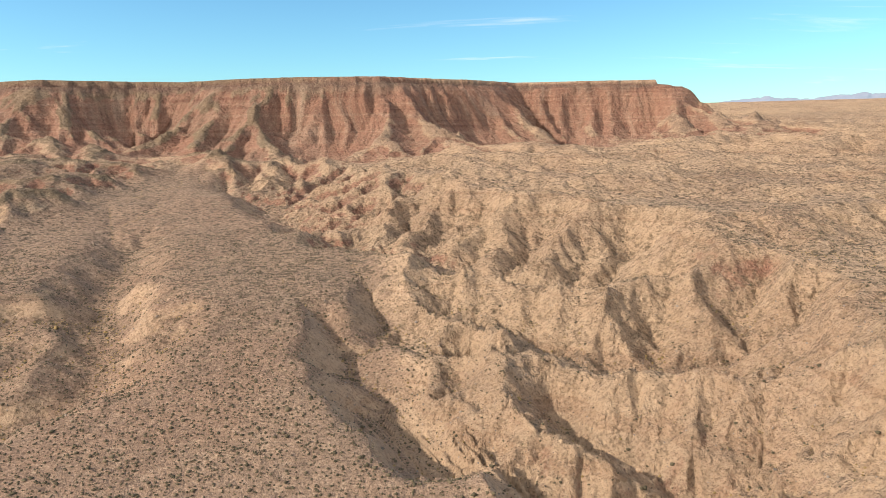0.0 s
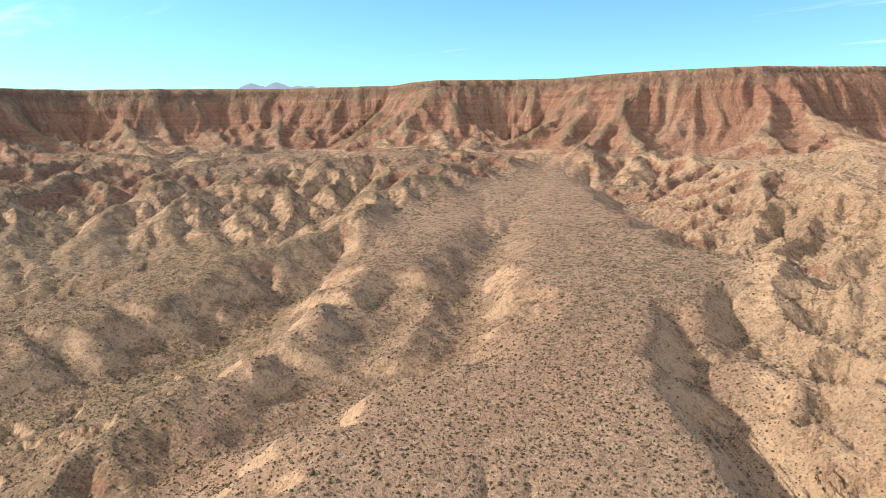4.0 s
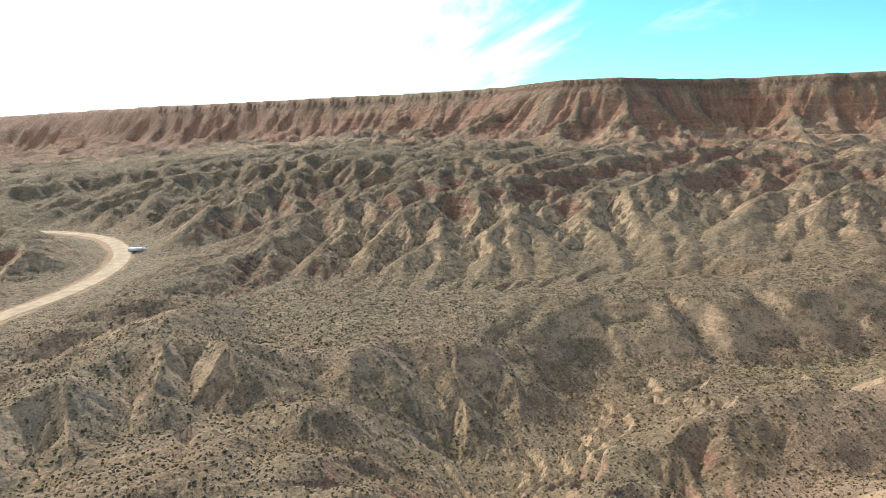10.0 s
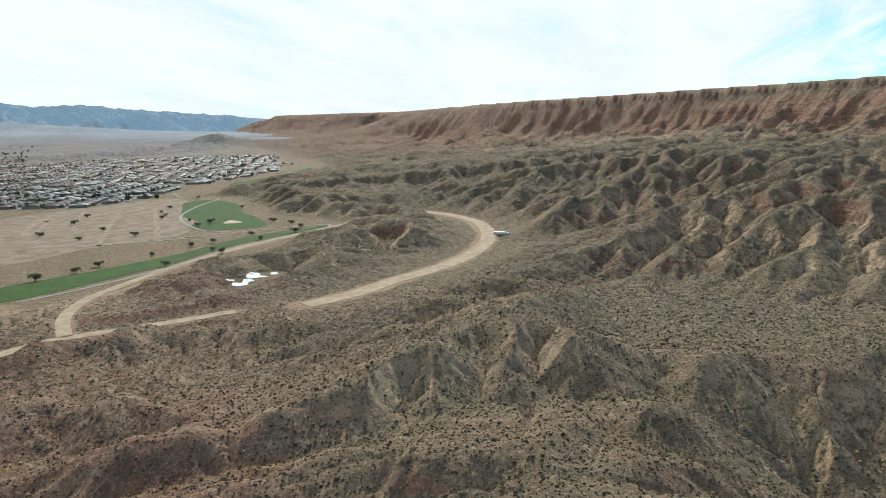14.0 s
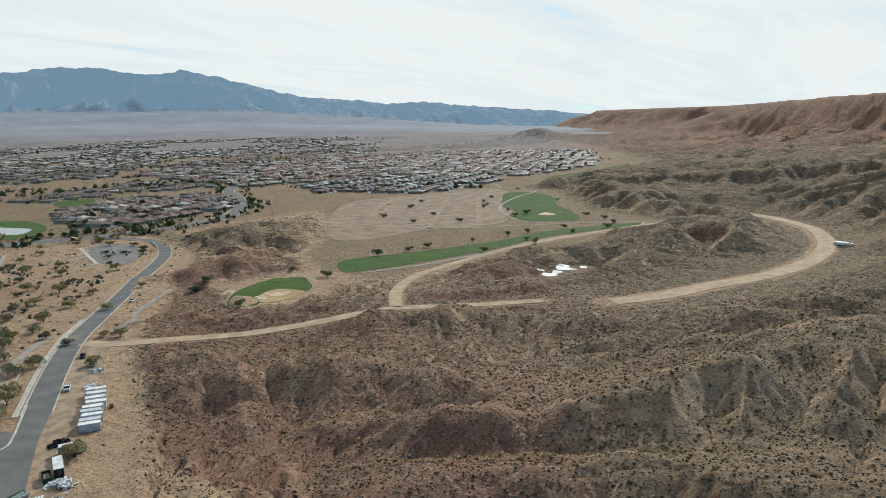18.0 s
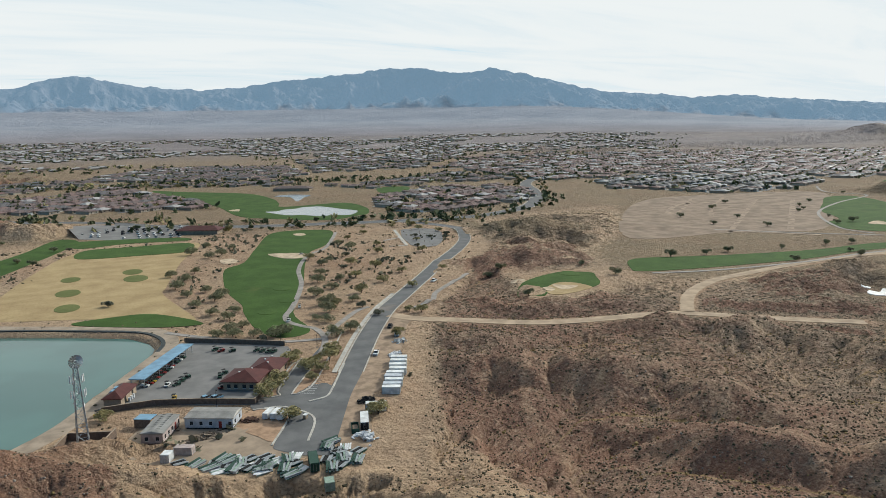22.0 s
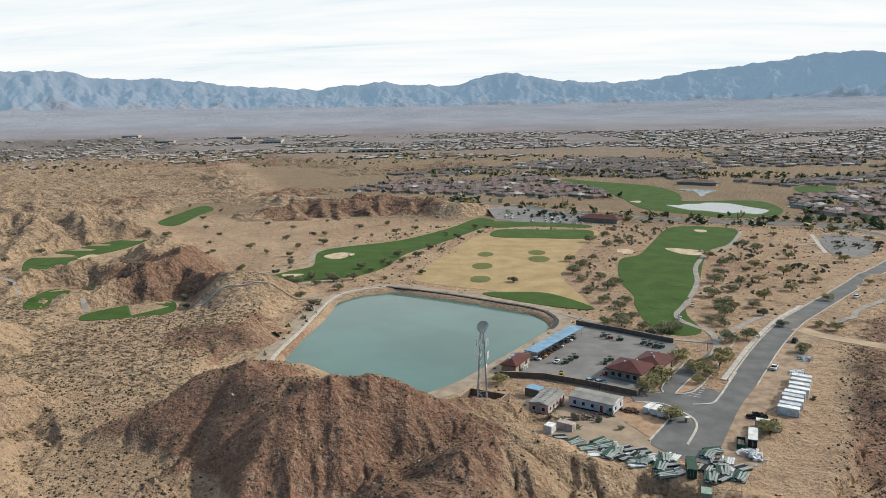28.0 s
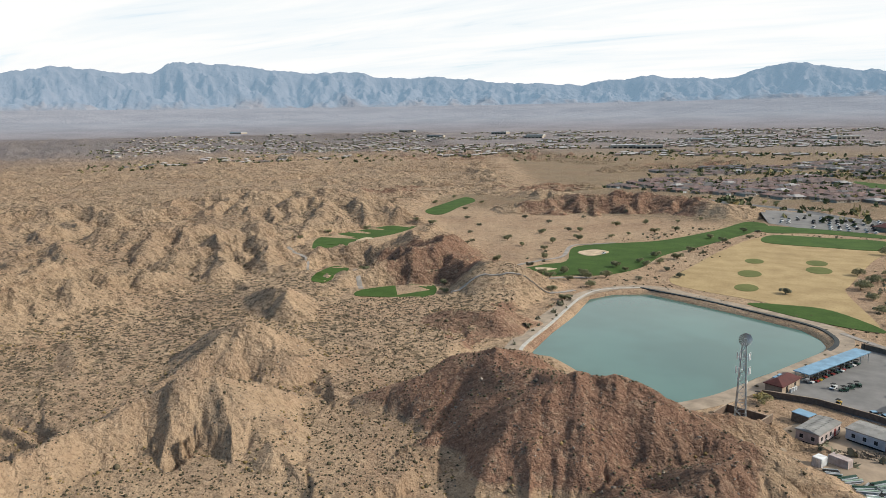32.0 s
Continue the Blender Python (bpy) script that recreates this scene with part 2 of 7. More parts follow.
def near_line(x, y, pts, reach):
    """Distance to a polyline within reach of it, and a large number elsewhere."""
    xs, ys = [p[0] for p in pts], [p[1] for p in pts]
    m = (x > min(xs) - reach) & (x < max(xs) + reach) & (y > min(ys) - reach) & (y < max(ys) + reach)
    out = np.full(x.shape, 1e6, np.float32)
    if m.any():
        out[m] = line_distance(x[m], y[m], pts)[0]
    return out


def inside(x, y, poly):
    r = np.zeros(x.shape, bool)
    for (ax, ay), (bx, by) in zip(poly, poly[1:] + poly[:1]):
        if ay == by:
            continue
        r ^= ((ay > y) != (by > y)) & (x < (bx - ax) * (y - ay) / (by - ay) + ax)
    return r


def area_distance(x, y, poly):
    """Signed distance to a closed outline, negative inside."""
    d = near_line(x, y, poly + poly[:1], 150)
    return np.where(inside(x, y, poly), -d, d)


def arc_length(pts, along):
    """Metres along a polyline for the places that line_distance gives."""
    run = np.concatenate([[0], np.cumsum([math.dist(p[:2], q[:2]) for p, q in zip(pts, pts[1:])])])
    return np.interp(along, range(len(run)), run).astype(np.float32)


# the mesa's rim, from its eastern nose westward and round behind
MESA_Z = 150.0
RIM = [(318, 1072), (215, 1082), (111, 1097), (40, 1010), (-12, 971), (-80, 918), (-152, 907), (-259, 918), (-330, 955), (-400, 948),
       (-488, 880), (-540, 900), (-600, 950), (-690, 905), (-774, 896), (-850, 830), (-896, 755), (-985, 690), (-1003, 600), (-975, 470), (-1046, 412),
       (-1222, 378), (-1493, 215), (-1792, -40), (-2348, -520), (-3100, -980), (-3560, -1290), (-3640, -1640), (-3940, -2230), (-4250, -2260), (-4900, 2500), (420, 2600)]
FACE_S = [-50, 0, 3, 8, 40, 90, 150, 220, 300, 420, 560, 720, 880, 1050]
FACE_Z = [150, 150, 144, 140, 117, 86, 62, 52, 46, 39, 31, 19, 7, 0]
WEST_S = [-50, 0, 3, 8, 60, 200, 350, 500, 700, 900]  # the longer slope of the western wall
WEST_Z = [150, 150, 144, 140, 112, 68, 46, 36, 22, 8]
VALLEY_D = [0, 1000, 2000, 3000, 3600, 4200, 4500, 4900]
VALLEY_Z = [0, 0, 10, 26, 50, 105, 185, 150]
LOW_Z = [0, 0, 8, 20, 34, 50, 58, 50]  # the same, down the valley to the south-west

# level ground: golf course and yard, graded land, town
FLATS = [
    ([(-42, -180), (20, -206), (60, -224), (104, -240), (110, -320), (104, -378), (165, -380), (162, -440), (150, -505), (60, -640), (0, -720), (-300, -650), (-292, -560),
      (-268, -490), (-156, -345), (-118, -290), (-92, -225), (-64, -172)], 11),
    ([(-280, -318), (-312, -385), (-400, -455), (-540, -650), (-800, -620), (-800, -520), (-650, -390), (-600, -268), (-400, -285)], 30),
    ([(260, -880), (-60, -770), (-300, -630), (-480, -650), (-800, -610), (-1350, -680), (-2100, -1250), (-3000, -2200), (-2000, -3500), (0, -3800), (1700, -3300), (560, -1500)], 90),
    ([(345, -640), (370, -790), (60, -640), (160, -430), (230, -520)], 40),
    ([(-225, -365), (-265, -350), (-255, -320), (-200, -300)], 14),
    ([(285, -405), (325, -420), (345, -460), (330, -540), (300, -550)], 14),
    ([(210, -303), (170, -325), (182, -346), (214, -322)], 10),
    ([(262, -346), (266, -368), (250, -366), (244, -338)], 10),
    ([(-338, -222), (-358, -237), (-386, -237), (-386, -214), (-355, -213)], 10),
]
# where the land is a smooth gravel fan instead of badlands
FANS = [
    ([(-245, 700), (-162, 560), (-84, 400), (-32, 330), (-13, 267), (-26, 222), (-14, 165), (5, 149), (30, 80), (-120, 60), (-150, 100), (-165, 157), (-180, 210), (-212, 250), (-237, 350), (-250, 546)], 22),
    ([(-268, -27), (-333, -31), (-321, 33), (-299, 131), (-272, 209), (-236, 284), (-218, 222), (-228, 176), (-255, 112), (-248, 63), (-234, 14)], 30),
]
TRACKS = [  # graded dirt tracks: line, half width
    ([(-117, -309), (-124, -298), (-140, -286), (-169, -265), (-195, -256), (-225, -250), (-241, -243), (-269, -217), (-297, -195)], 4.5),
    ([(-242, -245), (-266, -269), (-292, -284), (-324, -292), (-429, -298), (-560, -276), (-634, -248)], 4.0),
    ([(-316, -166), (-341, -152), (-379, -141), (-428, -124), (-492, -117), (-560, -126), (-629, -154), (-680, -202), (-708, -267)], 9.0),
    ([(-117, -309), (-97, -282), (-70, -230)], 12.0),
]
WASHES = [  # narrow sandy washes and footpaths
    [(75, -137), (86, -137), (93, -140), (100, -152), (102, -167), (115, -187), (137, -203), (152, -210), (147, -219), (151, -237), (164, -244)],
    [(252, -165), (232, -154), (217, -146), (206, -154), (214, -172), (233, -192)],
    [(262, -150), (270, -168), (250, -166)],
    [(-148, -120), (-163, -99), (-174, -66), (-181, -35), (-195, -22)],
    [(-285, -74), (-271, -40), (-257, -11)],
    [(-140, -224), (-116, -186), (-109, -154), (-97, -128)],
    [(84, 222), (72, 205), (66, 190), (52, 178), (48, 165), (60, 150)],
]
RIDGES = [
    ([(-146, -322, 2), (-166, -312, 5.5), (-184, -304, 6), (-202, -294, 3)], 0.7, 2),
    ([(-158, -290, 2), (-186, -278, 4.5), (-214, -272, 4.5), (-232, -262, 3)], 0.7, 2),
    ([(-205, -405, 6), (-235, -395, 13), (-262, -400, 12), (-285, -420, 6)], 0.45, 3),
    ([(110, -181, 8), (94, -189, 16), (83, -195, 21), (70, -184, 20), (53, -173, 23), (45, -177, 26), (38, -179, 20), (31, -183, 12)], 0.66, 4),
    ([(45, -177, 26), (42, -160, 16), (40, -148, 5)], 0.72, 2),
    ([(83, -195, 21), (76, -171, 12), (75, -151, 3)], 0.72, 2),
    ([(53, -173, 23), (52, -153, 14), (52, -142, 5)], 0.72, 2),
    ([(28, -173, 12), (20, -181, 14), (7, -176, 12), (-4, -174, 8), (-13, -173, 5)], 0.6, 3),
    ([(13, -154, 16), (0, -157, 15), (-5, -152, 9)], 0.6, 3),
    ([(109, -177, 10), (95, -184, 16), (81, -191, 22), (69, -178, 19), (54, -175, 22), (45, -175, 26)], 0.66, 4),
    ([(242, -261, 8), (213, -253, 18), (197, -243, 10)], 0.72, 2),
    ([(178, -191, 21), (183, -186, 18), (184, -167, 11), (184, -152, 6)], 0.78, 2),
    ([(178, -191, 21), (163, -201, 12), (150, -197, 4)], 0.75, 1),
    ([(178, -191, 21), (165, -185, 8)], 0.72, 2),
    ([(163, -91, 14), (165, -111, 12), (161, -127, 17), (151, -139, 22), (143, -143, 16), (133, -138, 8)], 0.78, 2),
    ([(151, -139, 22), (154, -133, 6)], 0.72, 2),
    ([(134, -144, 8), (118, -134, 8), (107, -127, 4)], 0.72, 2),
    ([(252, -171, 8), (228, -157, 8), (219, -148, 4)], 0.72, 2),
    ([(237, -389, 6), (208, -421, 14), (173, -372, 10), (157, -369, 5)], 0.6, 1),
    ([(139, -276, 8), (117, -281, 9), (107, -290, 4)], 0.6, 1),
    ([(248, -669, 14), (200, -705, 17), (137, -724, 17), (104, -745, 8)], 0.5, 2),
    ([(346, -815, 10), (318, -881, 16), (268, -943, 16)], 0.5, 2),
    ([(291, -1228, 14), (227, -1349, 28), (130, -1445, 24), (101, -1330, 10)], 0.35, 3),
    ([(-278, -526, 4), (-302, -511, 12), (-318, -490, 14), (-345, -480, 6)], 0.26, 6),
    ([(-311, -252, 4), (-366, -254, 8), (-452, -237, 9), (-517, -199, 10)], 0.35, 3),
    ([(-485, 879, 144), (-481, 779, 92), (-416, 771, 82), (-318, 619, 46)], 0.8, 2),
    ([(-771, 880, 134), (-663, 756, 77), (-426, 497, 38)], 0.8, 2),
    ([(-904, 697, 119), (-588, 497, 49), (-513, 460, 37)], 0.7, 2),
    ([(-947, 348, 86), (-740, 309, 61), (-672, 311, 51), (-536, 287, 33)], 0.7, 2),
    ([(-478, 320, 36), (-481, 350, 43), (-362, 294, 25)], 0.6, 3),
    ([(-264, 273, 27), (-256, 274, 27), (-236, 273, 21)], 0.7, 1),
    ([(-290, 335, 30), (-285, 364, 33), (-262, 356, 27)], 0.7, 1),
    ([(-337, 195, 23), (-324, 215, 24), (-302, 233, 25), (-272, 227, 17)], 0.7, 2),
    ([(-423, 777, 87), (-377, 700, 64), (-291, 588, 43)], 0.8, 2),
    ([(-221, 850, 110), (-181, 765, 78), (-127, 677, 52)], 0.8, 2),
    ([(5, 782, 78), (41, 684, 51)], 0.6, 2),
    ([(14, 243, 19), (17, 214, 18), (16, 187, 15), (25, 169, 12), (42, 158, 9)], 0.7, 1),
    ([(-17, 234, 17), (-6, 220, 15)], 0.72, 2),
    ([(-70, 408, 32), (-45, 423, 34), (-20, 380, 29), (-13, 361, 24)], 0.72, 2),
    ([(835, -1012, 26), (942, -1255, 34), (1040, -1528, 38), (985, -1724, 40), (749, -1524, 38), (708, -1597, 38), (712, -1793, 40), (533, -1549, 36), (385, -1430, 26)], 0.45, 3),
    ([(-904, -1415, 28), (-1218, -1694, 40), (-1492, -1792, 44), (-1662, -1581, 46), (-2059, -1562, 52), (-2822, -1870, 62)], 0.3, 6),
    ([(1700, -1038, 30), (1839, -1367, 34), (1299, -1231, 32), (1059, -1192, 26)], 0.4, 3),
    ([(567, -752, 10), (520, -761, 14), (441, -742, 14), (417, -726, 6)], 0.5, 2),
    ([(907, -586, 16), (862, -618, 18), (742, -633, 16)], 0.5, 2),
    ([(598, -815, 10), (502, -804, 14), (436, -774, 10)], 0.5, 2),
    ([(-256, -254, 2), (-280, -234, 6), (-300, -219, 6.5), (-322, -206, 6), (-362, -190, 2)], 0.8, 4),
]
GULLIES = [
    ([(-192, 626, 40), (-135, 547, 30), (-85, 448, 21), (-38, 381, 16), (-1, 350, 15), (30, 316, 12), (60, 302, 10)], 0.7, 2),
    ([(-15, 251, 6), (-18, 236, -2), (-9, 212, -9), (3, 189, -12), (24, 172, -14), (50, 150, -16)], 1.0, 4),
    ([(14, 267, 11), (36, 246, 6), (56, 226, 3), (81, 222, 2)], 0.7, 2),
    ([(-169, 381, 24), (-144, 293, 15), (-116, 226, 7), (-115, 203, 3), (-135, 177, -1), (-146, 147, -4)], 0.6, 4),
    ([(-226, 284, 14), (-217, 228, 4), (-219, 150, -6), (-226, 112, -10), (-199, 84, -12), (-183, 54, -14)], 0.5, 4),
    ([(-379, -34, 1), (-366, 25, 3), (-335, 87, 4), (-330, 151, 6), (-328, 213, 8), (-303, 307, 16)], 0.4, 6),
    ([(-147, 236, 11), (-145, 183, 4), (-149, 158, 0), (-148, 116, -5), (-147, 95, -8)], 0.5, 4),
]


def gully_octave(x, y, gx, gy, cell, seed):
    """Rills that run down the slope (gx, gy): their height, and how it varies across."""
    n = np.sqrt(gx * gx + gy * gy) + 1e-6
    nx, ny = gx / n, gy / n
    px, py = x / cell, y / cell
    ix, iy = np.floor(px), np.floor(py)
    c, s, wsum = 0, 0, 1e-6
    for di in (-1, 0, 1):
        for dj in (-1, 0, 1):
            cx, cy = ix + di, iy + dj
            vx = (px - cx - 0.15 - 0.7 * hash2(cx, cy, seed)).astype(np.float32)
            vy = (py - cy - 0.15 - 0.7 * hash2(cx, cy, seed + 7)).astype(np.float32)
            w = np.exp(-2.2 * (vx * vx + vy * vy))
            ph = (vx * ny - vy * nx) * 6.2832 + 6.2832 * hash2(cx, cy, seed + 13)
            c, s, wsum = c + w * np.cos(ph), s + w * np.sin(ph), wsum + w
    return c / wsum, s / wsum, nx, ny


def land(x, y):
    """Height before rills, and how strongly rills cut (0..1), for plan points."""
    x, y = x.astype(np.float32), y.astype(np.float32)
    d = np.hypot(x, y)
    bearing = np.degrees(np.arctan2(-x, y)) % 360
    high = smooth(122, 150, bearing)
    valley = (np.interp(d, VALLEY_D, VALLEY_Z) * high + np.interp(d, VALLEY_D, LOW_Z) * (1 - high)).astype(np.float32)
    # open country to the north-east rises to the skyline
    east = smooth(-150, 900, x + 0.25 * y) * smooth(-200, 600, y)
    rise = east * np.interp(d, [0, 250, 700, 1500, 2600, 4900], [0, 0, 22, 70, 120, 150])
    s, along = line_distance(x, y, RIM)
    run = arc_length(RIM, along)
    s = np.where(inside(x, y, RIM), -s, s)
    w1 = fbm(x, y, 210, 3, 11)
    far_wall = smooth(-900, -1350, x)
    w2 = ridged(x, y, 120, 2, 21)
    bite = smooth(5, 120, s) * (1 - smooth(250, 600, s))
    # spurs and ravines that run straight down the face, and finer flutes between them
    run = run + fbm(x, y, 70, 2, 33) * 14
    spur = ridged(run, run * 0 + 3.3, 150, 2, 35) * 0.65 + ridged(run, s * 0.25, 62, 2, 36) * 0.35
    flute = ridged(run, s * 0.12, 24, 2, 37)
    sw = s + (w1 * 26 + (0.62 - w2) * 45) * bite + fbm(x, y, 30, 2, 31) * 4 * smooth(-4, 20, s)
    sw = sw + (0.66 - spur) * (190 + 60 * smooth(-900, -1400, x)) * smooth(4, 110, s) * (1 - smooth(230 + 200 * far_wall, 480 + 250 * far_wall, s)) + (0.6 - flute) * 15 * smooth(2, 30, s) * (1 - smooth(120, 260, s))
    face = (np.interp(sw, FACE_S, FACE_Z) * (1 - far_wall) + np.interp(sw, WEST_S, WEST_Z) * far_wall).astype(np.float32)
    z = np.maximum(np.maximum(face, valley), rise) + np.minimum(face, rise) * 0.25 * (1 - smooth(0, 200, -s + 100))
    z = np.where(s < 0, MESA_Z + fbm(x, y, 300, 2, 5) * 1.2, np.where(s < 400, np.minimum(z, MESA_Z - 7 - 0.13 * s), z))
    # badlands
    flat = np.ones_like(z)
    for poly, soft in FLATS:
        k = 1 - smooth(4, soft + 4, area_distance(x, y, poly))
        flat = flat * (1 - k)
    fan = np.zeros_like(z)
    for poly, soft in FANS:
        fan = np.maximum(fan, 1 - smooth(-soft * 0.5, soft, area_distance(x, y, poly) + fbm(x, y, 60, 2, 41) * 16))
    on = smooth(20, 200, s) * flat * (1 - smooth(2600, 3600, d))
    wx, wy = x + fbm(x, y, 90, 2, 51) * 16, y + fbm(x, y, 90, 2, 61) * 16
    big = ridged(wx, wy, 120, 2, 71, 0.55)
    small = ridged(wx, wy, 46, 2, 81, 0.5)
    # long rounded ridges south-west of the fan
    soft_hills = smooth(370, 270, y) * smooth(-60, -110, x) * smooth(-420 - 0.3 * y, -330 - 0.3 * y, x)
    calm = smooth(-60, 80, y)
    across, down_r = 0.86 * wx + 0.5 * wy, 0.5 * wx - 0.86 * wy
    roll = 1.9 * np.abs(perlin(across / 56, down_r / 210, 85)) + 0.75 * np.abs(perlin(across / 24, down_r / 62, 86))
    tall = 11 + 8 * smooth(60, -250, y) * smooth(160, 420, x) + 8 * smooth(600, 1200, d)
    # broad wash floors between the hills east of the pond
    wash = smooth(330, 260, x) * smooth(20, 60, x) * smooth(-350, -310, y) * smooth(-20, -70, y)
    # long spurs that run down from the western mesa
    spurs = smooth(-330, -460, x + 0.25 * y) * smooth(3600, 2600, d)
    along_m, down_m = -0.85 * wx - 0.53 * wy, 0.53 * wx - 0.85 * wy
    long_hills = 1 - np.abs(perlin(along_m / 88, down_m / 420, 95)) * 1.5 - np.abs(perlin(along_m / 34, down_m / 150, 96)) * 0.55
    rough = on * (1 - 0.93 * fan) * (1 - 0.5 * wash)
    z = z + rough * (1 - soft_hills) * ((1 - spurs) * (tall * (big - 0.72) * 1.3 + 1.2 * (small - 0.66)) + spurs * (16 + 6 * smooth(900, 1600, d)) * (long_hills - 0.45)) + rough * soft_hills * (1 - 0.3 * calm) * (13.5 * (roll - 0.62))
    by_track = np.full(z.shape, 1e9, np.float32)
    for pts, half in TRACKS:
        by_track = np.minimum(by_track, near_line(x, y, pts, 160) - half)
    # the old surface that the rain has cut
    z = z + on * (1 - fan) * (1 - 0.8 * wash) * smooth(130, 300, s) * (1 - 0.3 * far_wall) * smooth(45, 125, by_track) * (8 + 7 * (1 - soft_hills) + 10 * smooth(150, 350, x) * smooth(0, -120, y)) * (1 - smooth(-240, -300, y) * smooth(-520, -420, x) * smooth(60, 0, x)) - 10 * smooth(150, 95, d) * flat
    z = z + on * fan * (fbm(x, y, 110, 3, 91) * 2.2)
    for pts, k, r in GULLIES:
        z = carve(x, y, z, pts, k, r, -1)
    # level places and tracks last
    lv = valley * smooth(600, 1400, d) 
    z = z * flat + lv * (1 - flat)
    level = z
    for pts, k, r in RIDGES:
        z = carve(x, y, z, pts, k, r, 1)
    cut = np.maximum(flat, smooth(0.5, 3.0, z - level))
    for pts, half in TRACKS:
        t = near_line(x, y, pts, 80)
        k = 1 - smooth(half + 1, half + (14 if half < 9 or half > 10 else 46), t)
        z = z * (1 - k) + 0.3 * k
        cut = cut * (1 - k)
    return z, cut * (1 - 0.5 * wash) * smooth(-3, 6, s) * (1 - 0.8 * fan) * (1 - 0.55 * soft_hills), s, np.maximum(fan, soft_hills * 0.9), flat, run, soft_hills * (1 - fan)


def carve(x, y, z, pts, k, r, sign):
    xs, ys = [p[0] for p in pts], [p[1] for p in pts]
    reach = 110
    m = (x > min(xs) - reach) & (x < max(xs) + reach) & (y > min(ys) - reach) & (y < max(ys) + reach)
    if not m.any():
        return z
    px, py = x[m], y[m]
    jig = fbm(px, py, 24, 2, 101) * 4
    dist, along = line_distance(px + jig, py - jig, pts)
    crest = np.interp(along, range(len(pts)), [p[2] for p in pts])
    # spurs and side gullies at either flank
    side = arc_length(pts, along)
    lobes = (1.0 if sign > 0 or k > 0.6 or pts[0][1] > 200 else 0.5) * (0.42 * perlin(side / 13 + px / 60, py / 45, 105) + 0.30 * perlin(px / 17, py / 17, 106))
    dist = dist * (1 + lobes * smooth(1, 9, dist))
    slope = np.sqrt(dist * dist + r * r) - r
    form = crest - sign * k * slope
    a, b = z[m] * sign, form * sign
    h = np.clip(0.5 + 0.5 * (b - a) / 3.0, 0, 1)      # smooth union
    out = z.copy()
    out[m] = (a + (b - a) * h + 3.0 * h * (1 - h)) * sign
    return out


def rills(x, y, z, cut, gx, gy, gentle):
    """Small gullies at ever finer sizes, each as far out as the ground's mesh can carry it."""
    out, gx, gy = z.copy(), gx.copy(), gy.copy()
    reach = np.hypot(x[:, 0], y[:, 0])
    for k, (cell, amp) in enumerate(((27, 0.08), (12, 0.14), (5.5, 0.14), (2.7, 0.11))):
        n = int((reach < cell / 0.0052).sum())
        fx, fy = gx[:n], gy[:n]
        c, s, nx, ny = gully_octave(x[:n], y[:n], fx, fy, cell, 231 + 31 * k)
        steep = smooth(0.04, 0.36, np.sqrt(fx * fx + fy * fy))
        a = amp * cell * steep * cut[:n] * (1 - gentle[:n] * (0.3, 0.6, 0.9, 0.9)[k]) * smooth(2.0, 4.0, cell / np.hypot(x[:n], y[:n]) / 0.0026)
        out[:n] += a * (1.7 * np.sqrt(np.clip(0.5 + 0.5 * c, 0, 1)) - 1.25)
        q = -s * a * 6.2832 / cell
        gx[:n], gy[:n] = fx + q * ny, fy - q * nx
    return out


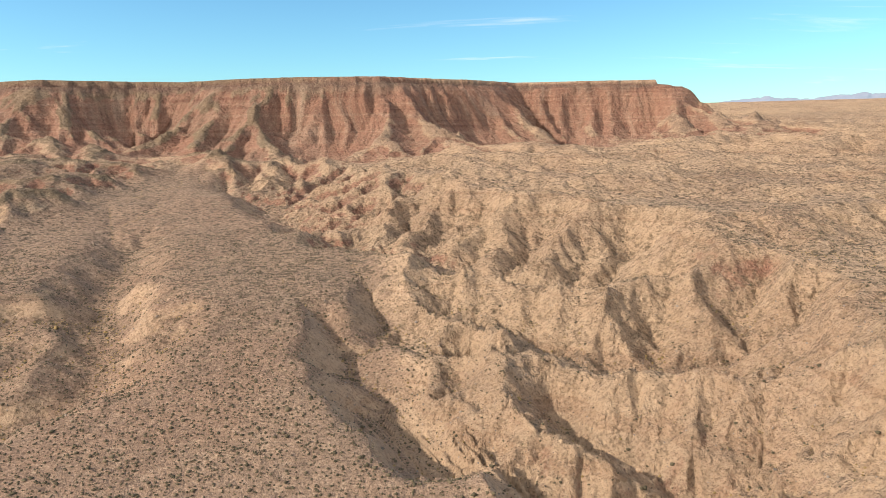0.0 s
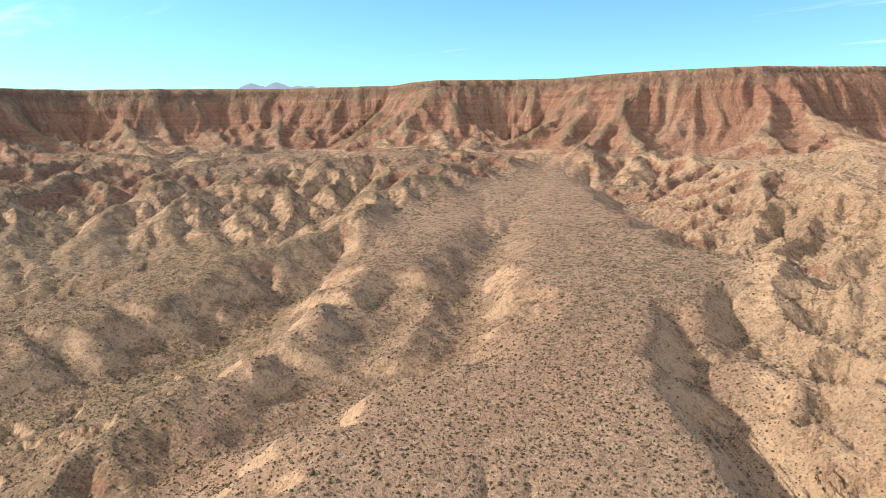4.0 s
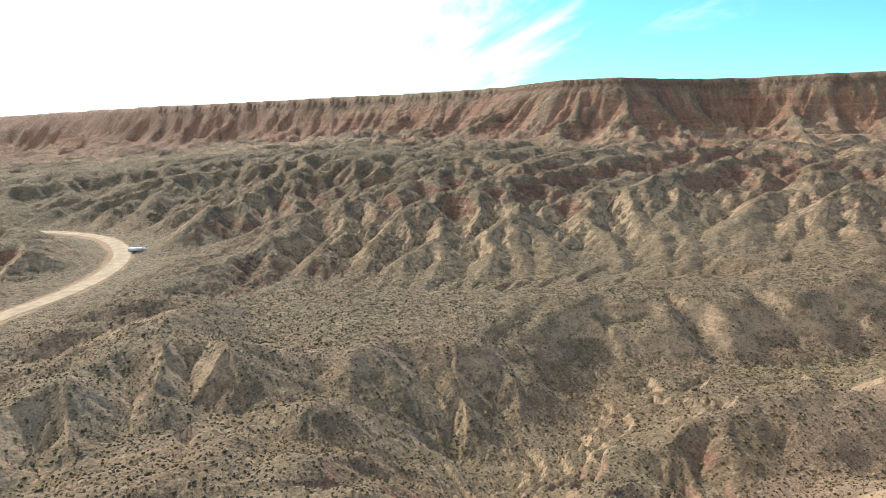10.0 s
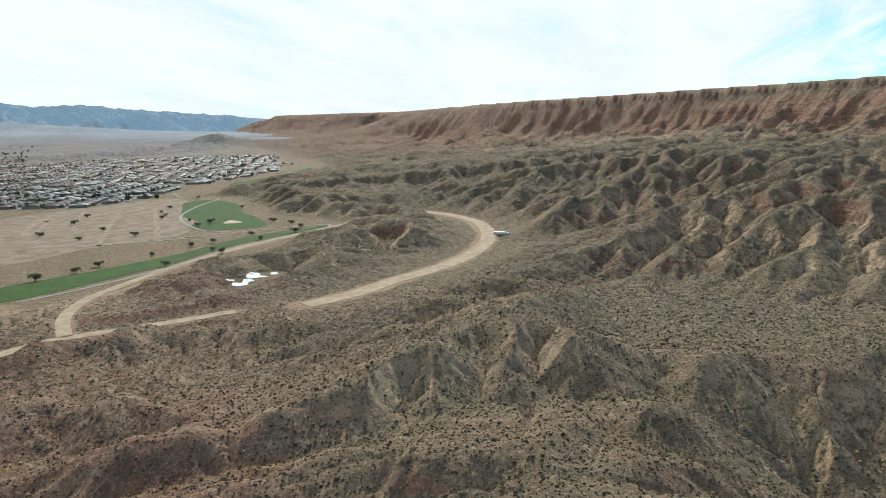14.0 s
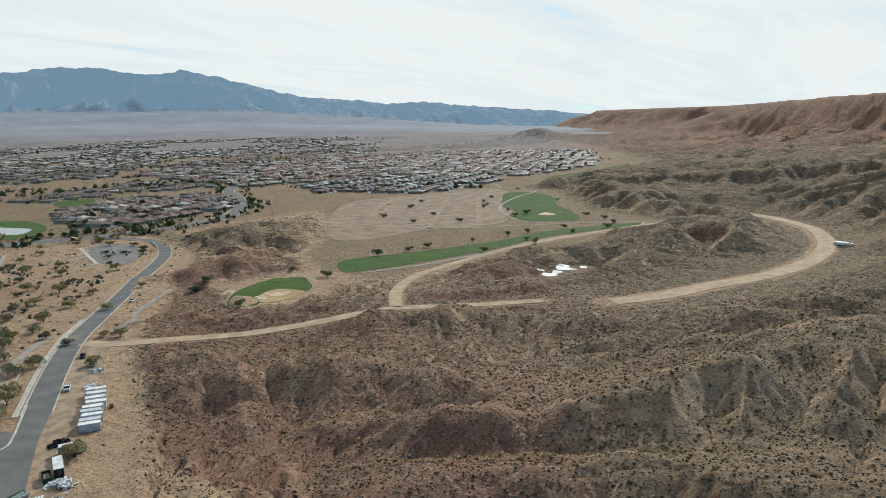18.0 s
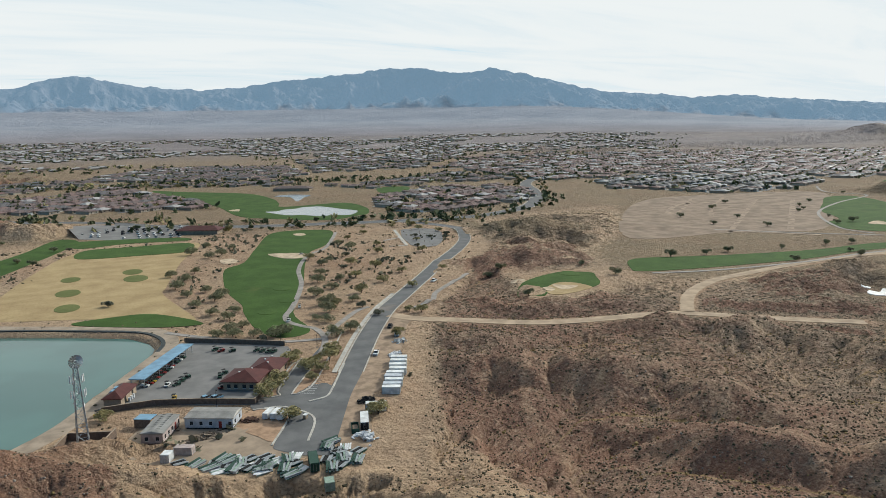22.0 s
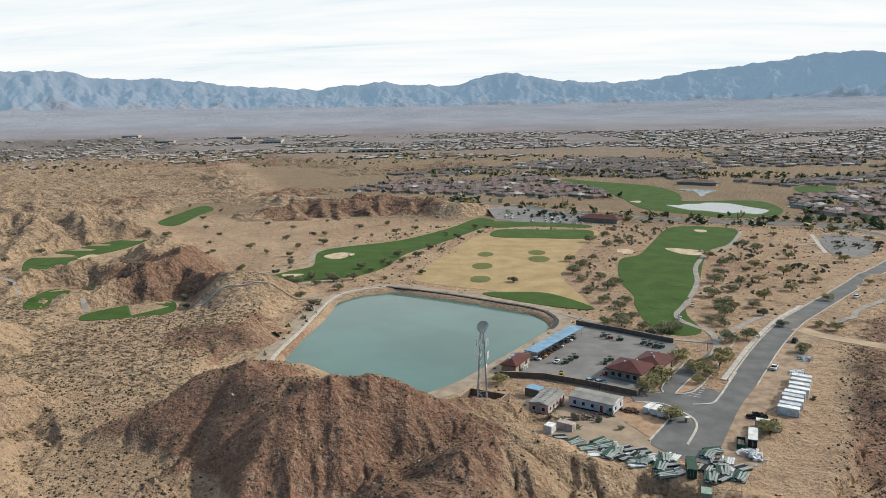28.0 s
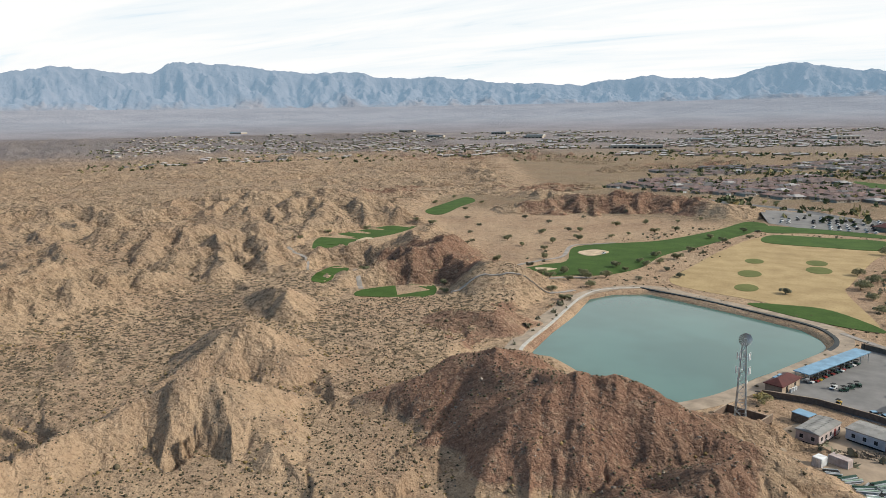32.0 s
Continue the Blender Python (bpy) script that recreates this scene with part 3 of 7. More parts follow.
def erode(x, y, z, fixed, k, steepest, grade, fade, head, rounds, creep):
    """Rain cuts the land: streams cut down to a grade that eases with the ground that they drain, slopes fail at a steepest angle, soil creeps."""
    rows, cols = z.shape
    near8 = [(a, b) for a in (-1, 0, 1) for b in (-1, 0, 1) if a or b]
    fixed = fixed.copy()
    fixed[0], fixed[-1], fixed[:, 0], fixed[:, -1] = True, True, True, True
    gaps = [np.hypot(np.roll(x, (-a, -b), (0, 1)) - x, np.roll(y, (-a, -b), (0, 1)) - y) + 1e-3 for a, b in near8]
    steps = np.array([a * cols + b for a, b in near8])
    cell = gaps[4] * gaps[6]
    # hollows fill until they overflow
    level = z.ravel().tolist()
    done = fixed.ravel().tolist()
    edge = fixed & ~(np.roll(fixed, 1, 0) & np.roll(fixed, -1, 0) & np.roll(fixed, 1, 1) & np.roll(fixed, -1, 1))
    edge[0], edge[-1], edge[:, 0], edge[:, -1] = False, False, False, False
    base = min(level) - 1
    queue = [[] for _ in range(int((max(level) - base) * 8) + 4000)]
    for i in np.flatnonzero(edge).tolist():
        queue[int((level[i] - base) * 8)].append(i)
    hops = steps.tolist()
    for k_now, waiting in enumerate(queue):
        for i in waiting:
            h = level[i] + 0.02
            for q in hops:
                j = i + q
                if not done[j]:
                    done[j] = True
                    if h - 2.5 < level[j] < h:
                        level[j] = h
                    queue[max(k_now, int((level[j] - base) * 8))].append(j)
    z = np.array(level, np.float64).reshape(rows, cols)
    index = np.arange(rows * cols).reshape(rows, cols)
    drained = cell
    for r in range(rounds):
        best, pick, gap = np.zeros_like(z), np.zeros(z.shape, np.int32), np.ones_like(z)
        for n, (a, b) in enumerate(near8):
            fall = (z - np.roll(z, (-a, -b), (0, 1))) / gaps[n]
            m = fall > best
            best, pick, gap = np.where(m, fall, best), np.where(m, n, pick), np.where(m, gaps[n], gap)
        flows = (best > 0) & ~fixed
        rec = np.where(flows, index + steps[pick], index).ravel().tolist()
        order = np.argsort(z, axis=None)
        area = cell.ravel().tolist()
        for i in order[::-1].tolist():
            j = rec[i]
            if j != i:
                area[j] += area[i]
        drained = np.array(area).reshape(rows, cols)
        graded = np.clip(grade * (drained / 300.0) ** -fade, 0.008, steepest)
        stream = smooth(1.0, 3.5, drained / head)
        most = (gap * (steepest * (1 - stream) + graded * stream)).ravel().tolist()
        pull = k.ravel().tolist()
        h = z.ravel().tolist()
        for i in order.tolist():
            j = rec[i]
            if j != i:
                over = h[i] - h[j] - most[i]
                if over > 0:
                    h[i] -= over * pull[i]
        z = np.array(h).reshape(rows, cols)
        soft = (np.roll(z, 1, 0) + np.roll(z, -1, 0) + np.roll(z, 1, 1) + np.roll(z, -1, 1)) / 4
        z = np.where(fixed, z, z + (soft - z) * creep)
    return z, drained


def blur(z, n):
    out = z
    for axis in (0, 1):
        c = np.cumsum(np.pad(out, [(n + 1, n) if k == axis else (0, 0) for k in (0, 1)], mode="edge"), axis=axis)
        lead = np.take(c, range(2 * n + 1, c.shape[axis]), axis=axis)
        lag = np.take(c, range(0, c.shape[axis] - 2 * n - 1), axis=axis)
        out = (lead - lag) / (2 * n + 1)
    return out


def finer(v, step, rows, cols):
    """A coarse grid's values at every place of the full grid."""
    i, j = np.arange(rows) / step, np.arange(cols) / step
    a, b = np.minimum(i.astype(int), v.shape[0] - 2), np.minimum(j.astype(int), v.shape[1] - 2)
    u, w = np.clip(i - a, 0, 1)[:, None], np.clip(j - b, 0, 1)[None]
    p, q = v[a], v[a + 1]
    return (p[:, b] * (1 - w) + p[:, b + 1] * w) * (1 - u) + (q[:, b] * (1 - w) + q[:, b + 1] * w) * u


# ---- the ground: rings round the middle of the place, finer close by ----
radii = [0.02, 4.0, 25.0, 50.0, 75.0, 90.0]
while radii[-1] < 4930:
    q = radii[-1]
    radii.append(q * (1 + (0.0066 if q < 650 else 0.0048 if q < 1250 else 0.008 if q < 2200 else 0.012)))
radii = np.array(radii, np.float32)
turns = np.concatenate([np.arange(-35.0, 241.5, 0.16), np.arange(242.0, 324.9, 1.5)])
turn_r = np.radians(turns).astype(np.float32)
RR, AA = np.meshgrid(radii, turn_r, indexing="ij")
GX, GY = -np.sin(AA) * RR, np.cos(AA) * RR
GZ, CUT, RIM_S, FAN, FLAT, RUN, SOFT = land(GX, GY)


def slopes(z):
    dr = np.gradient(z, axis=0) / np.gradient(RR, axis=0)
    da = np.gradient(z, axis=1) / (np.gradient(AA, axis=1) * RR)
    return -np.sin(AA) * dr - np.cos(AA) * da, np.cos(AA) * dr - np.sin(AA) * da


# rain on the open land: broad valleys first, then their side gullies
BODY_R, BODY_T = int(np.searchsorted(radii, 3300)), int(np.searchsorted(turns, 241.4))
body = np.s_[4:BODY_R, :BODY_T]
PURE = np.clip(FAN - 0.9 * SOFT, 0, 1)
ERODE = np.clip(CUT / (1 - 0.8 * FAN) / (1 - 0.55 * SOFT), 0, 1) * (1 - 0.7 * PURE) * (0.06 + 0.94 * smooth(20, 170, RIM_S))
WET = np.zeros_like(GZ)
for step, rounds in ((4, 20), (2, 6), (1, 2)):
    pick = np.s_[4:BODY_R:step, :BODY_T:step]
    ex, ey, e0, es = GX[pick].astype(np.float64), GY[pick].astype(np.float64), GZ[pick].astype(np.float64), RIM_S[pick]
    if step == 4:
        e0 = e0 + fbm(ex, ey, 40, 3, 613) * 1.5 * ERODE[pick]
        broad = blur(e0, 6)
        grade = np.hypot(np.gradient(broad, axis=0) / np.gradient(np.hypot(ex, ey), axis=0), np.gradient(broad, axis=1) / (np.hypot(ex, ey) * radians(0.64)))
        grade = np.clip(grade, 0.03, 0.6)
    grain = np.clip(1 + 0.5 * fbm(ex, ey, 14, 3, 611), 0.75, 1.25)
    ez, wet = erode(ex, ey, e0, (CUT[pick] < 0.12) | (es < 5), 0.4 * ERODE[pick], np.where(es < 150, 0.95, 0.70 - 0.15 * SOFT[pick] + 0.08 * smooth(0, 80, ex) - 0.2 * PURE[pick]) * grain,
                    grade if step == 4 else finer(grade, 4 // step, *e0.shape), 0.10 + 0.18 * smooth(100, 250, es) + 0.18 * smooth(-900, -1400, ex), 120 - 70 * SOFT[pick] + 80 * smooth(-40, 40, ex) * smooth(0, 120, ey) - 60 * smooth(100, 250, ex) * smooth(0, -100, ey), rounds, 0.01 + 0.10 * SOFT[pick] + 0.08 * PURE[pick])
    GZ[body] += finer(ez - e0, step, BODY_R - 4, BODY_T)
    WET[body] = finer(np.log10(wet + 1), step, BODY_R - 4, BODY_T)
sx, sy = slopes(GZ)
GZ = rills(GX, GY, GZ, np.clip(CUT / (1 - 0.5 * SOFT), 0, 1), sx, sy, np.maximum(PURE, 0.65 * SOFT))
# the pond's basin
POND = [(96, -353), (87, -368), (70, -376), (42, -362), (13, -346), (-4, -335), (-11, -323), (-13, -313), (-10, -300), (-3, -287), (11, -263), (22, -238),
        (30, -228), (39, -226), (47, -229), (67, -237), (90, -253), (94, -258), (95, -287), (94, -319)]
GZ = GZ - 5.0 * smooth(3.0, -6.0, area_distance(GX, GY, POND))


def sheet(name, x, y, z, wrap, material):
    """A grid of points as one smooth mesh."""
    rows, cols = z.shape
    me = bpy.data.meshes.new(name)
    me.vertices.add(rows * cols)
    me.vertices.foreach_set("co", np.stack([x, y, z], -1).astype(np.float32).ravel())
    i = np.arange(rows * cols).reshape(rows, cols)
    nxt = np.roll(i, -1, axis=1) if wrap else i[:, 1:]
    cur = i if wrap else i[:, :-1]
    quads = np.stack([cur[:-1], nxt[:-1], nxt[1:], cur[1:]], -1).reshape(-1, 4)[:, ::-1]
    me.loops.add(quads.size)
    me.loops.foreach_set("vertex_index", quads.ravel().astype(np.int32))
    me.polygons.add(len(quads))
    me.polygons.foreach_set("loop_start", np.arange(0, quads.size, 4, dtype=np.int32))
    me.update(calc_edges=True)
    me.polygons.foreach_set("use_smooth", np.ones(len(quads), bool))
    me.materials.append(material)
    return new(name, me)


def paint(ob, **masks):
    for name, v in masks.items():
        a = ob.data.attributes.new(name, "FLOAT", "POINT")
        a.data.foreach_set("value", (v if name in ("run", "down") else np.clip(v, 0, 1)).astype(np.float32).ravel())


sx, sy = slopes(GZ)
STEEP = np.hypot(sx, sy)
HOLLOW = blur(GZ, 9) - GZ
DIST = np.hypot(GX, GY)
patch = fbm(GX, GY, 160, 3, 301)
west = smooth(-60, -260, GX) * smooth(-500, -150, GY) + smooth(-20, -120, GX) * smooth(-150, -60, GY) * 0.6
wall_reach = 1 + 0.9 * smooth(-900, -1350, GX)
face = smooth(-1, 3, RIM_S) * (1 - smooth(150, 330, RIM_S / wall_reach + patch * 60))
red = (0.50 + 0.22 * smooth(130, 30, RIM_S)) * face + 0.30 * smooth(0.1, 0.6, patch) * smooth(0.25, 0.6, STEEP)
red = red + 0.42 * smooth(0.35, 0.8, STEEP) * west * smooth(-0.3, 0.3, patch)
red = red + 0.32 * smooth(0.5, 0.85, STEEP) * smooth(-0.35, 0.25, patch) * smooth(-100, 0, GY)
red = red * (1 - 0.85 * PURE) + 0.5 * smooth(-1900, -2500, GX)
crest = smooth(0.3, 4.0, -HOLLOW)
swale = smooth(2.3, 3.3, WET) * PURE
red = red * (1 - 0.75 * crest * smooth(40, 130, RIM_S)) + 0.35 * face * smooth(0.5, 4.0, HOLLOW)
gravel = np.maximum(FAN * 0.75, west * (1 - smooth(0.45, 0.8, STEEP)) * 0.8) * (1 - 0.6 * smooth(0.5, 0.9, STEEP)) * (1 - face)
gravel = gravel * FLAT + 0.5 * (RIM_S < -2) + 0.6 * face * crest * smooth(30, 120, RIM_S)
grey = np.maximum(SOFT, smooth(-150, -330, GX) * smooth(420, 250, GY))
grey = np.maximum(grey * np.clip(gravel * 1.2, 0, 1), 0.75 * smooth(-420, -800, GX) * smooth(500, 250, GY) * (1 - smooth(900, 1300, RIM_S)) * smooth(50, 130, RIM_S / wall_reach ** 2 + patch * 50))
grey = np.maximum(grey * (1 - 0.45 * smooth(20, -120, GY) * smooth(-420, -330, GX)), 0.5 * west * crest)
grey = np.maximum(grey, 0.9 * smooth(75, 50, np.hypot(GX + 310, GY + 505)) * smooth(1, 4, GZ))
grey = np.maximum(grey, 0.72 * (1 - FLAT) * np.maximum(smooth(-560, -680, GY + 0.15 * GX), smooth(-265, -290, GX)))
cap = smooth(-0.5, 0.5, RIM_S) * smooth(16, 7, RIM_S + fbm(GX, GY, 40, 2, 330) * 5)
rust = smooth(150, 100, GX) * smooth(-4, 14, GX) * smooth(-120, -150, GY) * smooth(-215, -195, GY) * smooth(3, 9, GZ)
floor_e = smooth(330, 260, GX) * smooth(20, 60, GX) * smooth(-350, -310, GY) * smooth(-20, -70, GY) * smooth(0.4, 0.2, STEEP)
for hx, hy, hr in ((-305, -225, 75), (-175, -311, 36), (-200, -277, 42), (-245, -400, 75), (175, -715, 130), (300, -885, 80), (200, -1380, 190), (500, -770, 120), (190, -395, 70), (120, -280, 45), (-1500, -1650, 800), (700, -1600, 330)):
    rust = np.maximum(rust, 0.8 * smooth(hr, hr * 0.6, np.hypot(GX - hx, GY - hy)) * smooth(0.10, 0.3, STEEP) * (0.75 + 0.25 * FLAT))
grass = np.maximum(np.maximum(0.6 * swale, 0.85 * SOFT * smooth(2.2, 3.2, WET)), 0.75 * smooth(3.0, 3.9, WET) * smooth(0.5, 0.25, STEEP) * smooth(900, 500, DIST) * FLAT * (1 - 0.7 * PURE), np.maximum((np.maximum(smooth(-0.1, 0.8, HOLLOW), 0.45 * smooth(-0.1, 0.4, patch)) * SOFT + smooth(0.2, 1.3, HOLLOW) * (1 - SOFT)) * (1 - 0.75 * np.clip(FAN - 0.9 * SOFT, 0, 1)), 0.85 * floor_e) * (1 - smooth(0.50, 0.85, STEEP)) * smooth(900, 350, DIST) * FLAT)
rust = np.maximum(rust, (0.52 + 0.25 * patch) * smooth(-30, -100, GY) * smooth(-75, -95, GX) * smooth(-300, -230, GX) * FLAT)
rust = np.maximum(rust, 0.62 * smooth(-1300, -1800, GX) * smooth(1100, 700, RIM_S))
track = np.zeros_like(GZ)
for pts, half in TRACKS:
    t = near_line(GX, GY, pts, 40)
    track = np.maximum(track, 1 - smooth(half - 1.5, half + 1.5, t + fbm(GX, GY, 12, 2, 77) * 1.5))
for pts in WASHES:
    t = near_line(GX, GY, pts, 40)
    track = np.maximum(track, 0.5 * (1 - smooth(0.9, 2.4, t + fbm(GX, GY, 9, 2, 78) * 1.2)))
dirt = np.maximum(track, (1 - FLAT) * (0.5 - 0.38 * np.maximum(smooth(-560, -680, GY), smooth(-265, -290, GX))) * smooth(-0.5, 0.4, fbm(GX, GY, 45, 3, 88)))
scrub = (0.35 + 0.65 * smooth(0.5, 0.2, STEEP)) * (1 - 0.7 * face) * (1 - track) * (0.3 + 0.7 * FLAT)
scrub = np.clip(scrub * (1 + 0.6 * swale) * (1 + 0.3 * floor_e) * (0.75 + 0.5 * smooth(0.2, 1.6, HOLLOW)), 0, 1) * smooth(150, 320, DIST)
# painted haze tint of the valley floor, growing with distance
plain_haze = smooth(1500, 2600, DIST) * smooth(500, 1000, RIM_S) * (GY < 600)
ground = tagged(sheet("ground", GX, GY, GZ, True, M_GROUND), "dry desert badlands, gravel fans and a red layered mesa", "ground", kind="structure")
paint(ground, red=red, gravel=gravel, grass=grass, dirt=dirt, scrub=scrub, plain=plain_haze, rust=rust, rugged=CUT * (1 - FAN), grey=grey, cap=cap, face=smooth(2, 14, RIM_S) * (1 - smooth(130, 260, RIM_S / wall_reach + patch * 40)), run=RUN, down=RIM_S)


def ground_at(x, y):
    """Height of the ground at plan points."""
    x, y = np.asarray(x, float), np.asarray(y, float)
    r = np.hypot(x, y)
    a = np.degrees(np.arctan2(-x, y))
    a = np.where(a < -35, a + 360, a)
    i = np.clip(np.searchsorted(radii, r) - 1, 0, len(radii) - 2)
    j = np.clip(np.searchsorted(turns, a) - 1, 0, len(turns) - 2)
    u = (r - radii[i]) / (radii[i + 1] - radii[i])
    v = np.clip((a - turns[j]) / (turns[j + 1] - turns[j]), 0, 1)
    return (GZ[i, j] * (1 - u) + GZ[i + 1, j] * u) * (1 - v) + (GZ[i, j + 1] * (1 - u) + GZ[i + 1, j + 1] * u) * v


# ---- far mountains ----
def range_sheet(name, label, skyline, near, far, material, step=0.12, apron=0.0):
    """A mountain range whose crest stands at the given (bearing, angle above level) pairs, with an apron of open desert before it."""
    b = np.arange(skyline[0][0], skyline[-1][0], step).astype(np.float32)
    r = np.concatenate([np.arange(near - apron, near, 45.0), np.linspace(near, far, 100)]).astype(np.float32)
    R, B = np.meshgrid(r, np.radians(b), indexing="ij")
    x, y = -np.sin(B) * R, np.cos(B) * R
    top = np.interp(b, [p[0] for p in skyline], [p[1] for p in skyline]) + 0.10 * fbm(b, b * 0, 1.6, 3, 8)
    high = smooth(122, 150, np.degrees(B))
    plain_z = np.interp(R, VALLEY_D, VALLEY_Z) * high + np.interp(R, VALLEY_D, LOW_Z) * (1 - high)
    foot = plain_z[r >= near][0] - 10
    crest_r = near + (far - near) * 0.78
    crest = np.maximum(EYE + crest_r * np.tan(np.radians(top)) - foot, 5)
    u = np.maximum(0, (R - near) / (crest_r - near))
    shape = np.where(u < 1, 0.30 * u + 0.70 * u ** 1.9, np.maximum(0, 1 - (u - 1) * 2.0))
    z = foot[None, :] + crest[None, :] * shape
    rough = ridged(x, y, 300, 4, 501, 0.55) - 0.68
    z = z + rough * crest[None, :] * 0.75 * smooth(0.08, 0.7, u) * (1 - 0.85 * smooth(0.72, 1.0, u)) + fbm(x, y, 60, 2, 77) * 4 * np.clip(u, 0, 1)
    dr = np.gradient(z, axis=0) / np.gradient(R, axis=0)
    da = np.gradient(z, axis=1) / (np.gradient(B, axis=1) * R)
    gx, gy = -np.sin(B) * dr - np.cos(B) * da, np.cos(B) * dr - np.sin(B) * da
    for k, cell in enumerate((150.0, 70.0, 32.0)):
        c, s, nx, ny = gully_octave(x, y, gx, gy, cell, 900 + 17 * k)
        a = 0.11 * cell * smooth(0.05, 0.6, u) * (1 - 0.8 * smooth(0.8, 1.0, u))
        z = z + a * c
        gx, gy = gx - s * a * 6.2832 / cell * ny, gy + s * a * 6.2832 / cell * nx
    z = np.where(R < near, np.maximum(plain_z, 0) + 2.0 + 4 * smooth(near - apron - 1, near, R) - 5 * (R < near - apron + 20), np.maximum(z, plain_z + 2))
    ob = sheet(name, x, y, z, False, material)
    # veil: strength of the painted haze glow, rising with distance over the apron
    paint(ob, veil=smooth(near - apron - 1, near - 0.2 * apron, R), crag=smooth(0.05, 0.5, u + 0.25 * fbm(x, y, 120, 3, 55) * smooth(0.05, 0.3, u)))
    return tagged(ob, label, "mountains", kind="structure")


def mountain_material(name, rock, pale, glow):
    """Far rock and outwash; as a backdrop many kilometres off it emits a faint blue glow that paints in the haze of the
    air before it.
    """
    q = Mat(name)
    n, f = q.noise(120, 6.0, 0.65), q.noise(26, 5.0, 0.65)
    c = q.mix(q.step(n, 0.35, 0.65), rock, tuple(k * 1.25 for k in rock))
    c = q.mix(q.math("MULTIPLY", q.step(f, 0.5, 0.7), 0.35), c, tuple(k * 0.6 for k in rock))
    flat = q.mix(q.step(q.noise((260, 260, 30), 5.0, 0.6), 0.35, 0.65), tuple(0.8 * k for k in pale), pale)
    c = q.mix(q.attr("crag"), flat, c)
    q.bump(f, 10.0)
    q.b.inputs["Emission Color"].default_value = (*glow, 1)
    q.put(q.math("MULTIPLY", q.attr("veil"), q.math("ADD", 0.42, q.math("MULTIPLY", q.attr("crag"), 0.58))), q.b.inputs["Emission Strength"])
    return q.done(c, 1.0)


M_MOUNTAIN = mountain_material("hazy_mountain_rock", (0.095, 0.088, 0.098), (0.250, 0.226, 0.232), (0.180, 0.272, 0.365))
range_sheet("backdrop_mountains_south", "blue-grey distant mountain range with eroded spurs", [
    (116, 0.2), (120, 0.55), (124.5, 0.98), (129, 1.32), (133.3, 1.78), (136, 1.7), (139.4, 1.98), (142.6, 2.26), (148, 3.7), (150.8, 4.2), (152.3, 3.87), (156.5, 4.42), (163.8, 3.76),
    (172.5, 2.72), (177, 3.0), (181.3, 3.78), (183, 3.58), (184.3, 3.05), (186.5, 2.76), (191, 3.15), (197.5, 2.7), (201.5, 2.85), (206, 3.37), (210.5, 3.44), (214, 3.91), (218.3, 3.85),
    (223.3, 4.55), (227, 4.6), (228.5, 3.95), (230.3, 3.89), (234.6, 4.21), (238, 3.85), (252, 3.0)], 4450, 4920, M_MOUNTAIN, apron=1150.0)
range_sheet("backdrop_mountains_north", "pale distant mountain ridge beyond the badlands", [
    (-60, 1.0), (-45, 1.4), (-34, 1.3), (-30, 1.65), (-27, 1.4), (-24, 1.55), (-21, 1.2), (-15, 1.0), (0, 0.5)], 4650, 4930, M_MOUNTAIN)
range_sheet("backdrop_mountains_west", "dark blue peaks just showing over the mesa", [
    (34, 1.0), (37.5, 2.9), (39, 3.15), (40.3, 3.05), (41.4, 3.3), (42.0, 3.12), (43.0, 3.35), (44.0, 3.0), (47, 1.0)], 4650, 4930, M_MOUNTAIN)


# ---- building helpers ----
def part(name, bm, material, parent, label=""):
    me = bpy.data.meshes.new(name)
    bm.to_mesh(me)
    bm.free()
    me.materials.append(material)
    ob = new(name, me)
    ob.parent = parent
    if label:
        ob["label"] = label
    return ob


def thing(name, label, category, group="", kind=""):
    return tagged(new(name), label, category, group, kind)


def box(bm, c, s, turn=0.0, taper=1.0):
    """A box of size s with its middle at c, turned about z; taper narrows its top."""
    ca, sa = math.cos(turn), math.sin(turn)
    v = []
    for k in (-0.5, 0.5):
        f = taper if k > 0 else 1.0
        for i, j in ((-0.5, -0.5), (0.5, -0.5), (0.5, 0.5), (-0.5, 0.5)):
            x, y = i * s[0] * f, j * s[1] * f
            v.append(bm.verts.new((c[0] + x * ca - y * sa, c[1] + x * sa + y * ca, c[2] + k * s[2])))
    for f in ((3, 2, 1, 0), (4, 5, 6, 7), (0, 1, 5, 4), (1, 2, 6, 5), (2, 3, 7, 6), (3, 0, 4, 7)):
        bm.faces.new([v[i] for i in f])
    return bm


def tube(bm, a, b, r0, r1=None, sides=6):
    a, b = Vector(a), Vector(b)
    r1 = r0 if r1 is None else r1
    q = (b - a).to_track_quat("Z", "Y")
    rings = []
    for p, r in ((a, r0), (b, r1)):
        rings.append([bm.verts.new(p + q @ Vector((r * math.cos(6.2832 * i / sides), r * math.sin(6.2832 * i / sides), 0))) for i in range(sides)])
    for i in range(sides):
        bm.faces.new((rings[0][i], rings[0][(i + 1) % sides], rings[1][(i + 1) % sides], rings[1][i]))
    bm.faces.new(rings[0][::-1])
    bm.faces.new(rings[1])
    return bm


